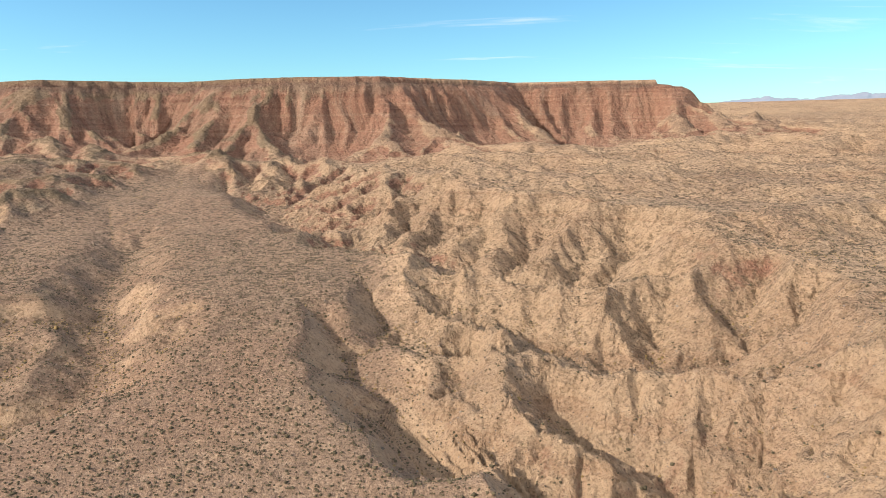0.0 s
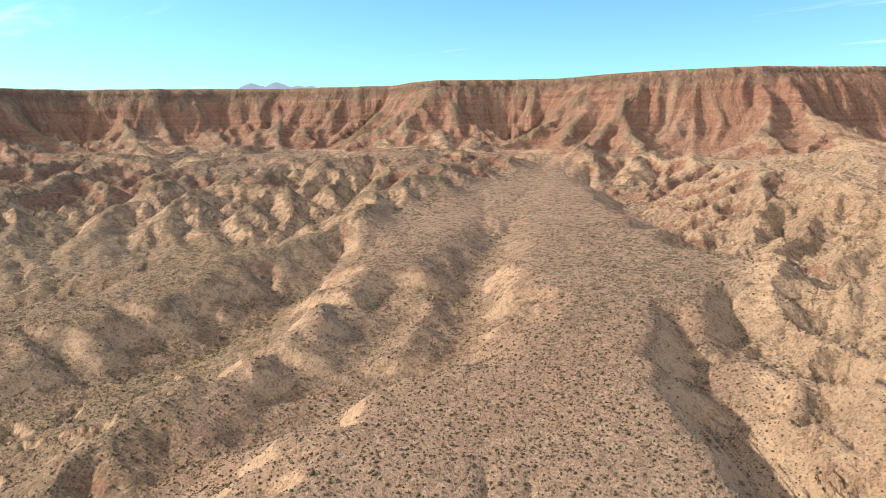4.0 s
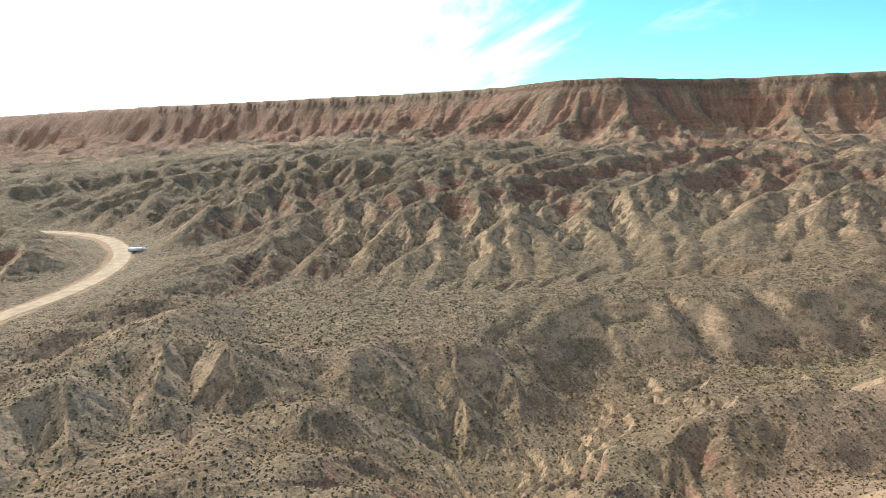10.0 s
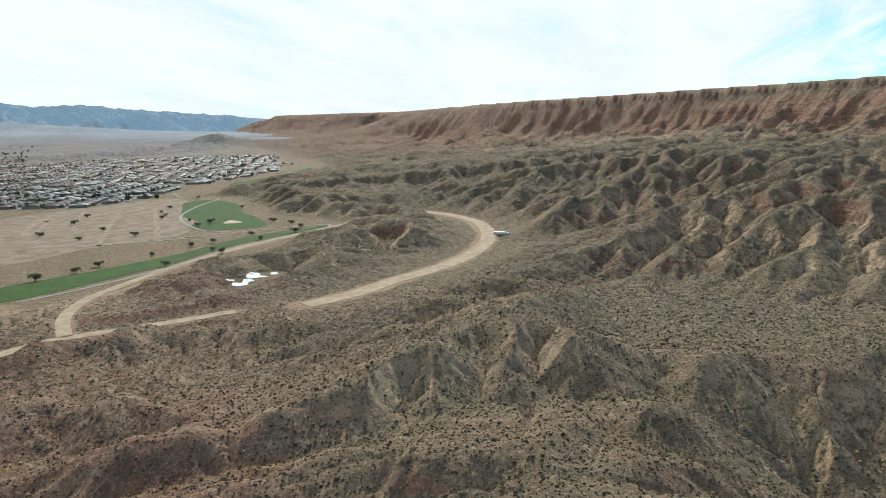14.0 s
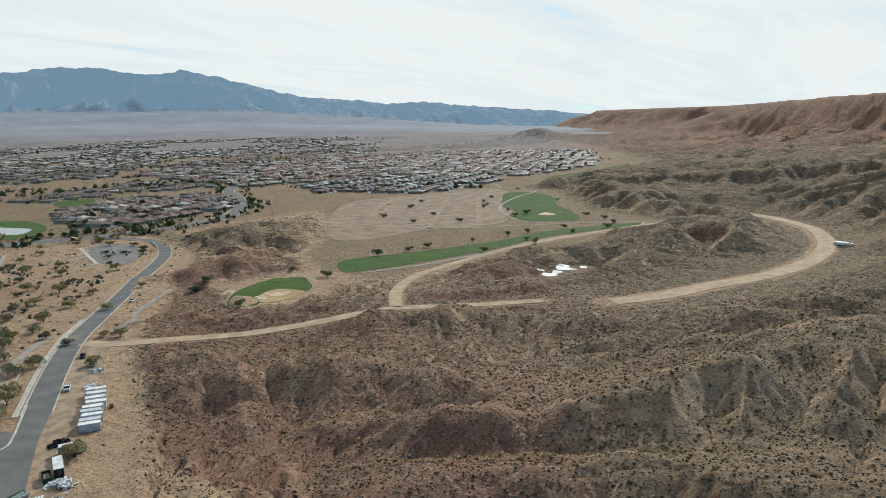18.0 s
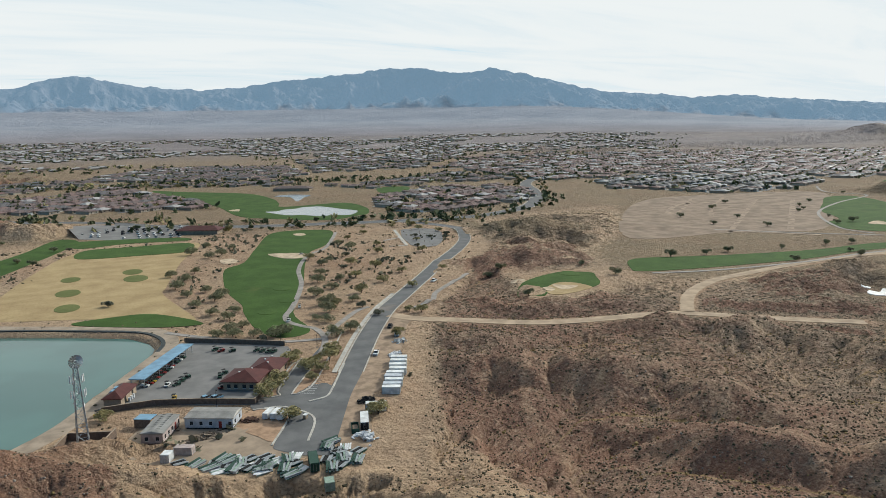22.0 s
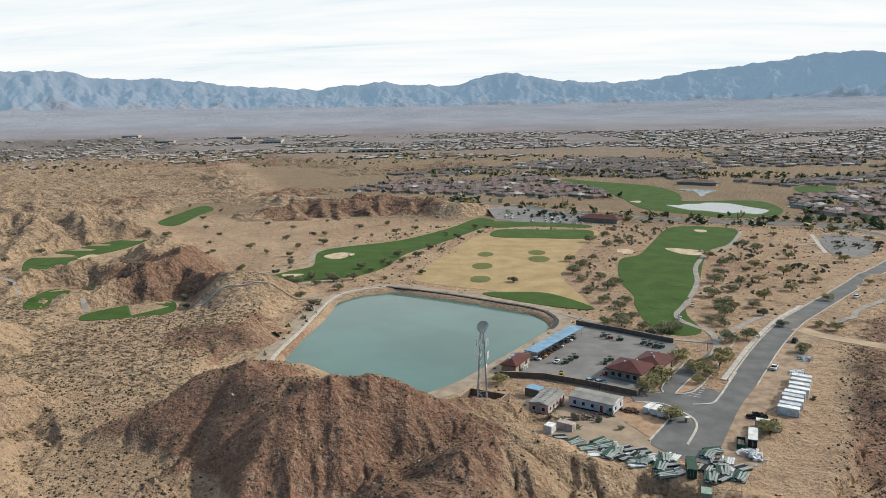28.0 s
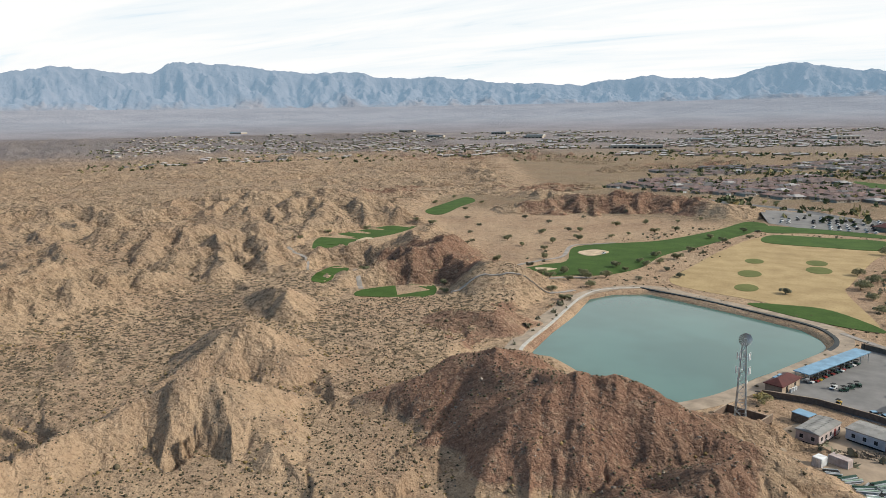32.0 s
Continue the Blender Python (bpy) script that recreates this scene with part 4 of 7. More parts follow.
def hip(bm, w, d, z, h, over=0.6, ridge=None, thick=0.25):
    """A hipped roof over a w x d plan, eaves at z."""
    w, d = w + 2 * over, d + 2 * over
    r = max(0.1, (w - d) / 2) if ridge is None else ridge / 2
    e = [(-w / 2, -d / 2), (w / 2, -d / 2), (w / 2, d / 2), (-w / 2, d / 2)]
    lo = [bm.verts.new((*p, z - thick)) for p in e]
    up = [bm.verts.new((*p, z)) for p in e]
    a, b = bm.verts.new((-r, 0, z + h)), bm.verts.new((r, 0, z + h))
    bm.faces.new(lo[::-1])
    for i in range(4):
        bm.faces.new((lo[i], lo[(i + 1) % 4], up[(i + 1) % 4], up[i]))
    bm.faces.new((up[0], up[1], b, a))
    bm.faces.new((up[1], up[2], b))
    bm.faces.new((up[2], up[3], a, b))
    bm.faces.new((up[3], up[0], a))
    return bm


def curve(pts, closed=False, n=6):
    """Smooth points through the given ones."""
    out, m = [], len(pts)
    for i in range(m if closed else m - 1):
        p = [Vector(pts[(i + k) % m] if closed else pts[min(max(i + k, 0), m - 1)]) for k in (-1, 0, 1, 2)]
        for j in range(n):
            t = j / n
            out.append(0.5 * (2 * p[1] + (p[2] - p[0]) * t + (2 * p[0] - 5 * p[1] + 4 * p[2] - p[3]) * t * t + (3 * p[1] - p[0] - 3 * p[2] + p[3]) * t ** 3))
    if not closed:
        out.append(Vector(pts[-1]))
    return [(p[0], p[1]) for p in out]


def lawn(name, outline, material, label, category, lift=0.12, n=5, kind="structure", deep=0.35):
    """A low slab with a smooth outline that lies on the ground."""
    pts = curve(outline, True, n)
    zs = ground_at([p[0] for p in pts], [p[1] for p in pts])
    bm = bmesh.new()
    top = [bm.verts.new((p[0], p[1], float(z) + lift)) for p, z in zip(pts, zs)]
    low = [bm.verts.new((p[0], p[1], float(z) - deep)) for p, z in zip(pts, zs)]
    bm.faces.new(top)
    for i in range(len(top)):
        bm.faces.new((low[i], low[(i + 1) % len(low)], top[(i + 1) % len(top)], top[i]))
    bmesh.ops.triangulate(bm, faces=[f for f in bm.faces if len(f.verts) > 4])
    bmesh.ops.recalc_face_normals(bm, faces=bm.faces)
    return tagged(part(name, bm, material, None), label, category, kind=kind)


def strip(name, line, half, material, label, category, lift=0.15, side=0.0, deep=0.3, n=5, parent=None, gap=6.0):
    """A road, path, kerb or wall along a line; side shifts it sideways."""
    pts = [Vector(p) for p in curve(line, False, n)]
    bm = bmesh.new()
    rows = []
    for i, p in enumerate(pts):
        d = (pts[min(i + 1, len(pts) - 1)] - pts[max(i - 1, 0)]).normalized()
        m = Vector((-d.y, d.x))
        a, b = p + m * (side - half), p + m * (side + half)
        z = float(ground_at(p.x, p.y))
        rows.append([bm.verts.new((a.x, a.y, z - deep)), bm.verts.new((a.x, a.y, z + lift)), bm.verts.new((b.x, b.y, z + lift)), bm.verts.new((b.x, b.y, z - deep))])
    for r, q in zip(rows, rows[1:]):
        for k in range(3):
            bm.faces.new((r[k], q[k], q[k + 1], r[k + 1]))
    bm.faces.new(rows[0])
    bm.faces.new(rows[-1][::-1])
    bmesh.ops.recalc_face_normals(bm, faces=bm.faces)
    ob = part(name, bm, material, parent)
    return ob if parent else tagged(ob, label, category, kind="structure")


def grass_material(name, a, b, dry, stripes=0.0):
    q = Mat(name)
    n, f = q.noise(14, 4.0), q.noise(1.2, 4.0, 0.65)
    c = q.mix(q.step(n, 0.3, 0.7), a, b)
    c = q.mix(q.math("MULTIPLY", q.step(f, 0.45, 0.75), 0.5), c, tuple(k * 0.6 for k in a))
    c = q.mix(q.step(q.noise(38, 5.0, 0.6), 0.60, 0.78, 0.0, 0.6), c, dry)
    q.bump(f, 0.12)
    return q.done(c, 0.95)


def asphalt_material(name, a, b):
    q = Mat(name)
    c = q.mix(q.step(q.noise(8, 5.0, 0.6), 0.3, 0.7), a, b)
    c = q.mix(q.step(q.noise(1.0, 5.0, 0.7), 0.58, 0.72, 0.0, 0.35), c, tuple(k * 0.55 for k in a))
    c = q.mix(q.step(q.noise(22, 3.0), 0.6, 0.8, 0.0, 0.6), c, (0.25, 0.20, 0.155))
    q.bump(q.noise(0.3, 3.0), 0.01)
    return q.done(c, 0.85)


def water_material(name, colour, rough):
    q = Mat(name)
    c = q.mix(q.step(q.noise(55, 3.0), 0.35, 0.65), colour, tuple(k * 1.25 for k in colour))
    n = q.noise((1.8, 0.9, 1.0), 3.0)
    q.bump(n, 0.015)
    q.b.inputs["IOR"].default_value = 1.33
    q.b.inputs["Specular IOR Level"].default_value = 0.5
    return q.done(c, rough)


M_FAIRWAY = grass_material("fairway_grass", (0.035, 0.072, 0.011), (0.053, 0.100, 0.018), (0.10, 0.10, 0.030))
M_GREEN = grass_material("putting_green_grass", (0.040, 0.080, 0.014), (0.060, 0.106, 0.021), (0.10, 0.11, 0.03))
M_DRYTURF = grass_material("dormant_turf", (0.31, 0.220, 0.110), (0.42, 0.310, 0.160), (0.27, 0.195, 0.10))
M_TARGET = grass_material("target_green_grass", (0.10, 0.115, 0.035), (0.14, 0.15, 0.05), (0.20, 0.17, 0.06))
M_SAND = plain("bunker_sand", (0.50, 0.39, 0.27), 0.95, vary=0.3, size=5.0)
M_ROAD = asphalt_material("road_asphalt", (0.105, 0.105, 0.105), (0.155, 0.152, 0.148))
M_LOT = asphalt_material("yard_asphalt", (0.150, 0.145, 0.138), (0.215, 0.205, 0.195))
M_CONCRETE = plain("concrete", (0.45, 0.42, 0.37), 0.85, size=2.5)
M_PATH = plain("cart_path_concrete", (0.30, 0.27, 0.24), 0.9, size=4.0)
M_BANK = plain("pale_gravel_bank", (0.33, 0.265, 0.20), 0.95, vary=0.3, size=6.0)
M_LINER = plain("black_pond_liner", (0.035, 0.042, 0.042), 0.6, size=3.0)
M_WATER = water_material("pond_water", (0.060, 0.128, 0.112), 0.10)
M_MIRROR = water_material("still_pond_water", (0.06, 0.08, 0.08), 0.03)
M_MIRROR.node_tree.nodes["Principled BSDF"].inputs["IOR"].default_value = 1.9
M_BARE = plain("graded_earth", (0.255, 0.188, 0.135), 0.95, vary=0.3, size=14.0)

# ---- water and golf course ----
water = tagged(part("water", box(bmesh.new(), (42, -302, -2.2), (128, 168, 0.6)), M_WATER, None), "calm green-grey irrigation pond with a lined bank", "water", kind="structure")
strip("pond_bank", [(97, -246), (101, -265), (102, -320), (97, -362), (72, -384), (43, -371), (13, -354), (-9, -341), (-18, -325), (-17, -307), (-8, -287), (10, -252), (20, -234), (32, -220)], 3.6, M_BANK,
      "pale gravel track on the bank of the pond", "track", 0.10)
strip("pond_liner", [(75, -381), (43, -367), (13, -350), (-7, -337), (-14.5, -324), (-15.5, -312), (-11, -299)], 0.9, M_LINER, "dark liner edge along the pond's far bank", "pond edge", 0.35, deep=2.4)
strip("pond_edge", [(75, -381), (92, -370), (98.5, -350), (97.5, -300), (97, -258), (90, -249)], 0.8, M_CONCRETE, "pale concrete edge of the pond", "pond edge", 0.2, deep=2.4)

FAIRWAYS = [
    [(-125, -607), (-165, -605), (-171, -583), (-148, -525), (-128, -498), (-112, -450), (-94, -385), (-77, -337), (-77, -306), (-70, -297), (-60, -300), (-55, -318), (-55, -347), (-57, -365), (-55, -394),
     (-57, -425), (-64, -465), (-79, -483), (-97, -536)],
    [(42, -663), (62, -602), (93, -539), (124, -513), (144, -488), (134, -438), (144, -421), (156, -391), (139, -386), (119, -396), (100, -406), (86, -434), (80, -481), (59, -532), (25, -637)],
    [(324, -421), (345, -460), (337, -496), (324, -538), (303, -545), (297, -499), (306, -463), (306, -442), (287, -419), (285, -405), (302, -401)],
    [(213, -313), (210, -323), (195, -340), (181, -343), (171, -324), (177, -313), (193, -309), (207, -305)],
    [(349, -648), (357, -705), (363, -773), (335, -741), (327, -683), (316, -621), (332, -621)],
    [(262, -346), (265, -366), (252, -364), (246, -338)],
    [(-196, -323), (-209, -338), (-225, -347), (-243, -352), (-250, -349), (-259, -341), (-254, -330), (-246, -316), (-236, -310), (-233, -315), (-231, -322), (-226, -326), (-216, -322), (-207, -310), (-200, -306), (-195, -312)],
    [(-287, -339), (-310, -362), (-363, -344), (-434, -326), (-499, -321), (-580, -286), (-565, -279), (-475, -306), (-406, -306), (-354, -313), (-315, -320), (-287, -329)],
    [(-679, -503), (-735, -540), (-768, -530), (-735, -470), (-664, -418), (-628, -380), (-576, -338), (-550, -352), (-540, -378), (-556, -407), (-590, -420), (-622, -462)],
    [(-1000, -639), (-1160, -640), (-1322, -671), (-1245, -631), (-1078, -609), (-950, -607)],
    [(-58, -1100), (-104, -1061), (-172, -990), (-187, -902), (-182, -839), (-179, -801), (-250, -803), (-256, -740), (-240, -690), (-225, -680), (-189, -664), (-140, -708), (-118, -748), (-109, -879)],
        [(24, -605), (-10, -612), (-55, -604), (-52, -622), (0, -640), (35, -640)],
    [(-330, -880), (-370, -900), (-395, -960), (-350, -960)],
]
for k, outline in enumerate(FAIRWAYS):
    lawn("fairway", outline, M_FAIRWAY, "mown green golf fairway", "lawn", 0.11 + 0.006 * k)
lawn("driving_range", [(24, -584), (-23, -591), (-59, -589), (-58, -559), (-42, -510), (-26, -431), (-23, -407), (-33, -345), (-21, -353), (14, -373), (62, -398), (58, -449), (46, -517)], M_DRYTURF,
     "dormant straw-yellow driving range turf", "lawn", 0.10)
lawn("range_tee", [(19, -592), (-18, -592), (-55, -588), (-50, -549), (-17, -548), (23, -556)], M_GREEN, "green striped practice tee", "lawn", 0.32)
lawn("range_apron", [(21, -366), (2, -371), (-16, -367), (-35, -338), (-12, -343)], M_FAIRWAY, "green turf at the foot of the driving range", "lawn", 0.24)
for cx, cy, rx in ((25, -480, 5.5), (25, -440, 6.5), (24, -402, 6), (-10, -487, 6), (-11, -464, 7)):
    lawn("target_green", [(cx + rx * math.cos(a), cy + rx * 1.5 * math.sin(a)) for a in [k * 0.7854 for k in range(8)]], M_TARGET, "round olive target green on the range", "lawn", 0.22)
for outline in ([(-100, -506), (-124, -495), (-118, -479), (-106, -484)], [(-139, -592), (-147, -590), (-146, -580), (-139, -580)], [(-66, -500), (-74, -500), (-76, -486), (-66, -484)],
                [(136, -470), (128, -484), (116, -478), (124, -460)], [(300, -468), (309, -472), (308, -455)], [(-211, -321), (-216, -321), (-215, -315), (-210, -313)], [(-220, -325), (-225, -321), (-231, -316), (-222, -312), (-218, -315)], [(-206, -347), (-214, -345), (-209, -338), (-205, -340)],
                [(-590, -372), (-602, -392), (-580, -386)], [(-118, -800), (-130, -806), (-126, -786)], [(145, -410), (138, -402), (132, -412)]):
    lawn("bunker", outline, M_SAND, "pale sand bunker set in the turf", "bunker", 0.26)
for cx, cy, r in ((-66, -345, 5), (-80, -362, 4), (-84, -392, 5), (142, -398, 7), (240, -320, 6), (-246, -345, 6), (318, -440, 6)):
    lawn("golf_green", [(cx + r * math.cos(a), cy + r * 1.2 * math.sin(a)) for a in [k * 0.7854 for k in range(8)]], M_GREEN, "smooth lighter putting green", "lawn", 0.22)
lawn("golf_pond", [(-150, -763), (-162, -762), (-173, -773), (-186, -774), (-196, -784), (-216, -779), (-228, -745), (-238, -721), (-232, -704), (-219, -689), (-205, -698), (-192, -695), (-178, -715), (-164, -723)], M_MIRROR, "bright still golf pond mirroring the sky", "water", 0.25)
lawn("golf_pond", [(-196, -930), (-221, -942), (-240, -916), (-226, -893), (-206, -850), (-211, -905)], M_MIRROR, "bright still pond below the clubhouse", "water", 0.25)
lawn("graded_lot", [(-362, -429), (-450, -545), (-548, -628), (-630, -637), (-778, -587), (-660, -480), (-525, -386), (-453, -410)], M_BARE, "bare graded earth with vehicle marks", "ground", 0.08)
lawn("dry_turf_edge", [(-207, -310), (-216, -323), (-227, -328), (-234, -323), (-236, -310), (-227, -306), (-217, -304), (-210, -304)], M_DRYTURF, "straw-yellow turf round the bunkers", "lawn", 0.17)
# flat white patches near the dirt road
M_WHITE_PATCH = plain("white_patch_surface", (0.74, 0.72, 0.68), 0.6, size=3.0)
for outline in ([(-345, -226), (-351, -230), (-355, -227), (-361, -229), (-362, -223), (-356, -224), (-352, -221)], [(-363, -228), (-370, -232), (-377, -228), (-373, -226), (-375, -221), (-367, -223)], [(-350, -234), (-356, -236), (-357, -233), (-352, -232)],
                [(-380, -222), (-384, -224), (-385, -220), (-381, -219)]):
    lawn("white_spill", outline, M_WHITE_PATCH, "flat white patches on bare dirt", "crust", 0.35)
lawn("old_parking_lot", [(-226, -566), (-253, -556), (-243, -516), (-219, -476), (-203, -488)], M_LOT, "disused asphalt lot with planted islands", "paving", 0.12, n=2)

M_MARKS = plain("wheel_worn_earth", (0.30, 0.222, 0.160), 0.95, vary=0.4, size=6.0)
for line, half in (([(-443, -408), (-541, -482), (-665, -575)], 2.2), ([(-692, -550), (-578, -459), (-502, -399)], 2.6), ([(-422, -495), (-430, -481), (-469, -509), (-548, -575), (-598, -572)], 3.0),
                   ([(-388, -458), (-421, -430), (-456, -411), (-495, -366)], 3.0), ([(-470, -450), (-560, -540), (-640, -600)], 2.0), ([(-420, -470), (-520, -540), (-600, -610)], 2.0)):
    strip("dirt_road", line, half, M_MARKS, "wheel-worn lane across graded earth", "road", 0.14, deep=0.4)

# ---- roads and paths ----
M_TRACK = plain("pale_dirt_track", (0.40, 0.30, 0.205), 0.95, vary=0.25, size=7.0)
for line, half in TRACKS[:3]:
    strip("dirt_road", line, min(half, 6.6) - 0.8, M_TRACK, "pale graded dirt road", "road", 0.16, deep=1.5)
ROAD = [(-46, -182), (-63, -219), (-75, -241), (-97, -283), (-118, -318), (-139, -346), (-164, -378), (-194, -417), (-231, -463), (-254, -499), (-269, -540), (-268, -572), (-248, -612)]
PARKWAY = [(112, -838), (64, -798), (13, -765), (-45, -700), (-111, -661), (-186, -637), (-240, -622), (-302, -610), (-343, -616), (-407, -652), (-462, -718), (-510, -800), (-560, -900), (-640, -990)]
strip("road", ROAD, 4.2, M_ROAD, "grey two-lane asphalt road", "road", 0.14)
strip("road", PARKWAY, 7.5, M_ROAD, "wide grey parkway past the golf course", "road", 0.10)
strip("kerb", ROAD[2:], 0.25, M_CONCRETE, "pale concrete kerb", "kerb", 0.32, side=4.6)
strip("kerb", ROAD[2:], 0.2, M_CONCRETE, "pale concrete kerb", "kerb", 0.30, side=-4.6)
strip("sidewalk", ROAD[2:6], 0.9, M_CONCRETE, "pale concrete sidewalk by the road", "sidewalk", 0.24, side=6.2)
for k in (-8.2, 8.2):
    strip("kerb", PARKWAY, 0.35, M_CONCRETE, "pale kerb of the parkway", "kerb", 0.25, side=k)
strip("kerb", [(-221, -568), (-210, -527), (-200, -489)], 1.3, M_CONCRETE, "pale concrete walk beside the disused lot", "kerb", 0.2)
strip("kerb", [(-187, -492), (-200, -489)], 0.9, M_CONCRETE, "pale concrete walk beside the disused lot", "kerb", 0.2)
strip("kerb", [(-193, -519), (-210, -527)], 0.9, M_CONCRETE, "pale concrete walk beside the disused lot", "kerb", 0.2)
PATHS = [
    [(-173, -582), (-144, -512), (-124, -487), (-106, -442), (-97, -400), (-86, -366), (-77, -343), (-72, -332), (-71, -321), (-75, -311), (-79, -304), (-79, -290), (-75, -276), (-69, -263)],
    [(-18, -330), (-29, -318), (-45, -303), (-61, -292), (-79, -287)],
    [(-79, -290), (-86, -300), (-104, -323), (-113, -329)],
    [(121, -517), (134, -507), (147, -493), (141, -452), (150, -433), (162, -404), (161, -390), (152, -381), (132, -381), (121, -390), (106, -395)],
    [(159, -320), (149, -328), (137, -335), (124, -343), (114, -351), (106, -362)],
    [(328, -388), (287, -365), (266, -342), (232, -337), (214, -320)],
    [(-131, -316), (-146, -325), (-155, -340), (-173, -358), (-196, -382)],
    [(-289, -322), (-313, -313), (-353, -304), (-402, -299), (-468, -298), (-557, -273), (-577, -276), (-585, -293), (-497, -374), (-418, -464)],
    [(-843, -636), (-786, -579), (-790, -530), (-700, -500), (-609, -455), (-541, -385), (-535, -350)],
]
for line in PATHS:
    strip("cart_path", line, 1.4, M_PATH, "pale concrete golf cart path", "path", 0.20)


# ---- trees ----
def leaf_material(name, a, b):
    q = Mat(name)
    c = q.mix(q.island(), a, b)
    c = q.mix(q.math("MULTIPLY", q.random(), 0.3), c, tuple(0.5 * k for k in a))
    return q.done(c, 0.8)


M_LEAF = leaf_material("mesquite_leaves", (0.180, 0.180, 0.092), (0.310, 0.292, 0.165))
M_LEAF_YELLOW = leaf_material("palo_verde_leaves", (0.275, 0.240, 0.100), (0.410, 0.345, 0.170))
M_LEAF_GREY = leaf_material("grey_scrub_leaves", (0.165, 0.160, 0.100), (0.240, 0.228, 0.155))
M_BARK = plain("tree_bark", (0.095, 0.070, 0.050), 0.95, size=0.4)


def leaf_crown(rng, spread, height, base, count, size):
    """Many small leaf sprays on an uneven dome with gaps."""
    bm = bmesh.new()
    lobes = [(rng.uniform(-0.62, 0.62) * spread, rng.uniform(-0.62, 0.62) * spread, base + rng.uniform(0.28, 0.66) * height, rng.uniform(0.36, 0.52) * spread) for _ in range(9)]
    for k in range(count):
        cx, cy, cz, r = lobes[k % len(lobes)]
        a, u, q = rng.uniform(0, 6.2832), rng.uniform(-0.6, 1), rng.uniform(0.55, 1) ** 0.5
        w = math.sqrt(1 - u * u) * r * q
        p = Vector((cx + w * math.cos(a), cy + w * math.sin(a), cz + u * r * 0.72 * q))
        d1 = Vector((rng.gauss(0, 1), rng.gauss(0, 1), rng.gauss(0, 0.5))).normalized() * size * rng.uniform(0.6, 1.3)
        d2 = Vector((rng.gauss(0, 1), rng.gauss(0, 1), rng.gauss(0, 0.5))).normalized() * size * rng.uniform(0.4, 0.9)
        v = [bm.verts.new(p + e) for e in (-d1, d2 * 0.8, d1, -d2)]
        bm.faces.new((v[0], v[1], v[2]))
        bm.faces.new((v[0], v[2], v[3]))
    return bm


def tree(seed, spread, height, leaf, label):
    rng = random.Random(seed)
    t = thing("tree", label, "tree", "golf course trees")
    fork = height * 0.18
    part("trunk", tube(bmesh.new(), (0, 0, -0.4), (rng.uniform(-0.3, 0.3), rng.uniform(-0.3, 0.3), fork), 0.20, 0.15), M_BARK, t)
    for k in range(4):
        a = 1.5708 * k + rng.uniform(-0.5, 0.5)
        bm = tube(bmesh.new(), (0, 0, fork * 0.9), (math.cos(a) * spread * 0.55, math.sin(a) * spread * 0.55, height * 0.6), 0.10, 0.04, 5)
        part("limb", bm, M_BARK, t)
    part("crown", leaf_crown(rng, spread, height * 0.85, height * 0.10, 1500, 0.30), leaf, t)
    return t


TREES = [tree(1, 3.9, 4.8, M_LEAF, "dark green mesquite tree with a broad crown"), tree(2, 3.1, 4.0, M_LEAF, "dark green mesquite tree with a broad crown"),
         tree(3, 3.2, 4.2, M_LEAF_YELLOW, "yellow-green palo verde tree"), tree(4, 2.3, 2.8, M_LEAF_GREY, "small grey-green desert tree")]
FIRST = {}


def plant(kind, x, y, size=1.0):
    rng = random.Random(int(x * 31 + y * 17))
    m = Matrix.Translation((x, y, float(ground_at(x, y)) - 0.05)) @ Matrix.Rotation(rng.uniform(0, 6.28), 4, "Z")
    if kind not in FIRST:
        FIRST[kind] = TREES[kind]
        FIRST[kind].matrix_basis = m
        FIRST[kind].scale = (size, size, size)
        return
    copy = copy_thing(TREES[kind], m)
    copy.scale = (size, size, size * rng.uniform(0.85, 1.1))


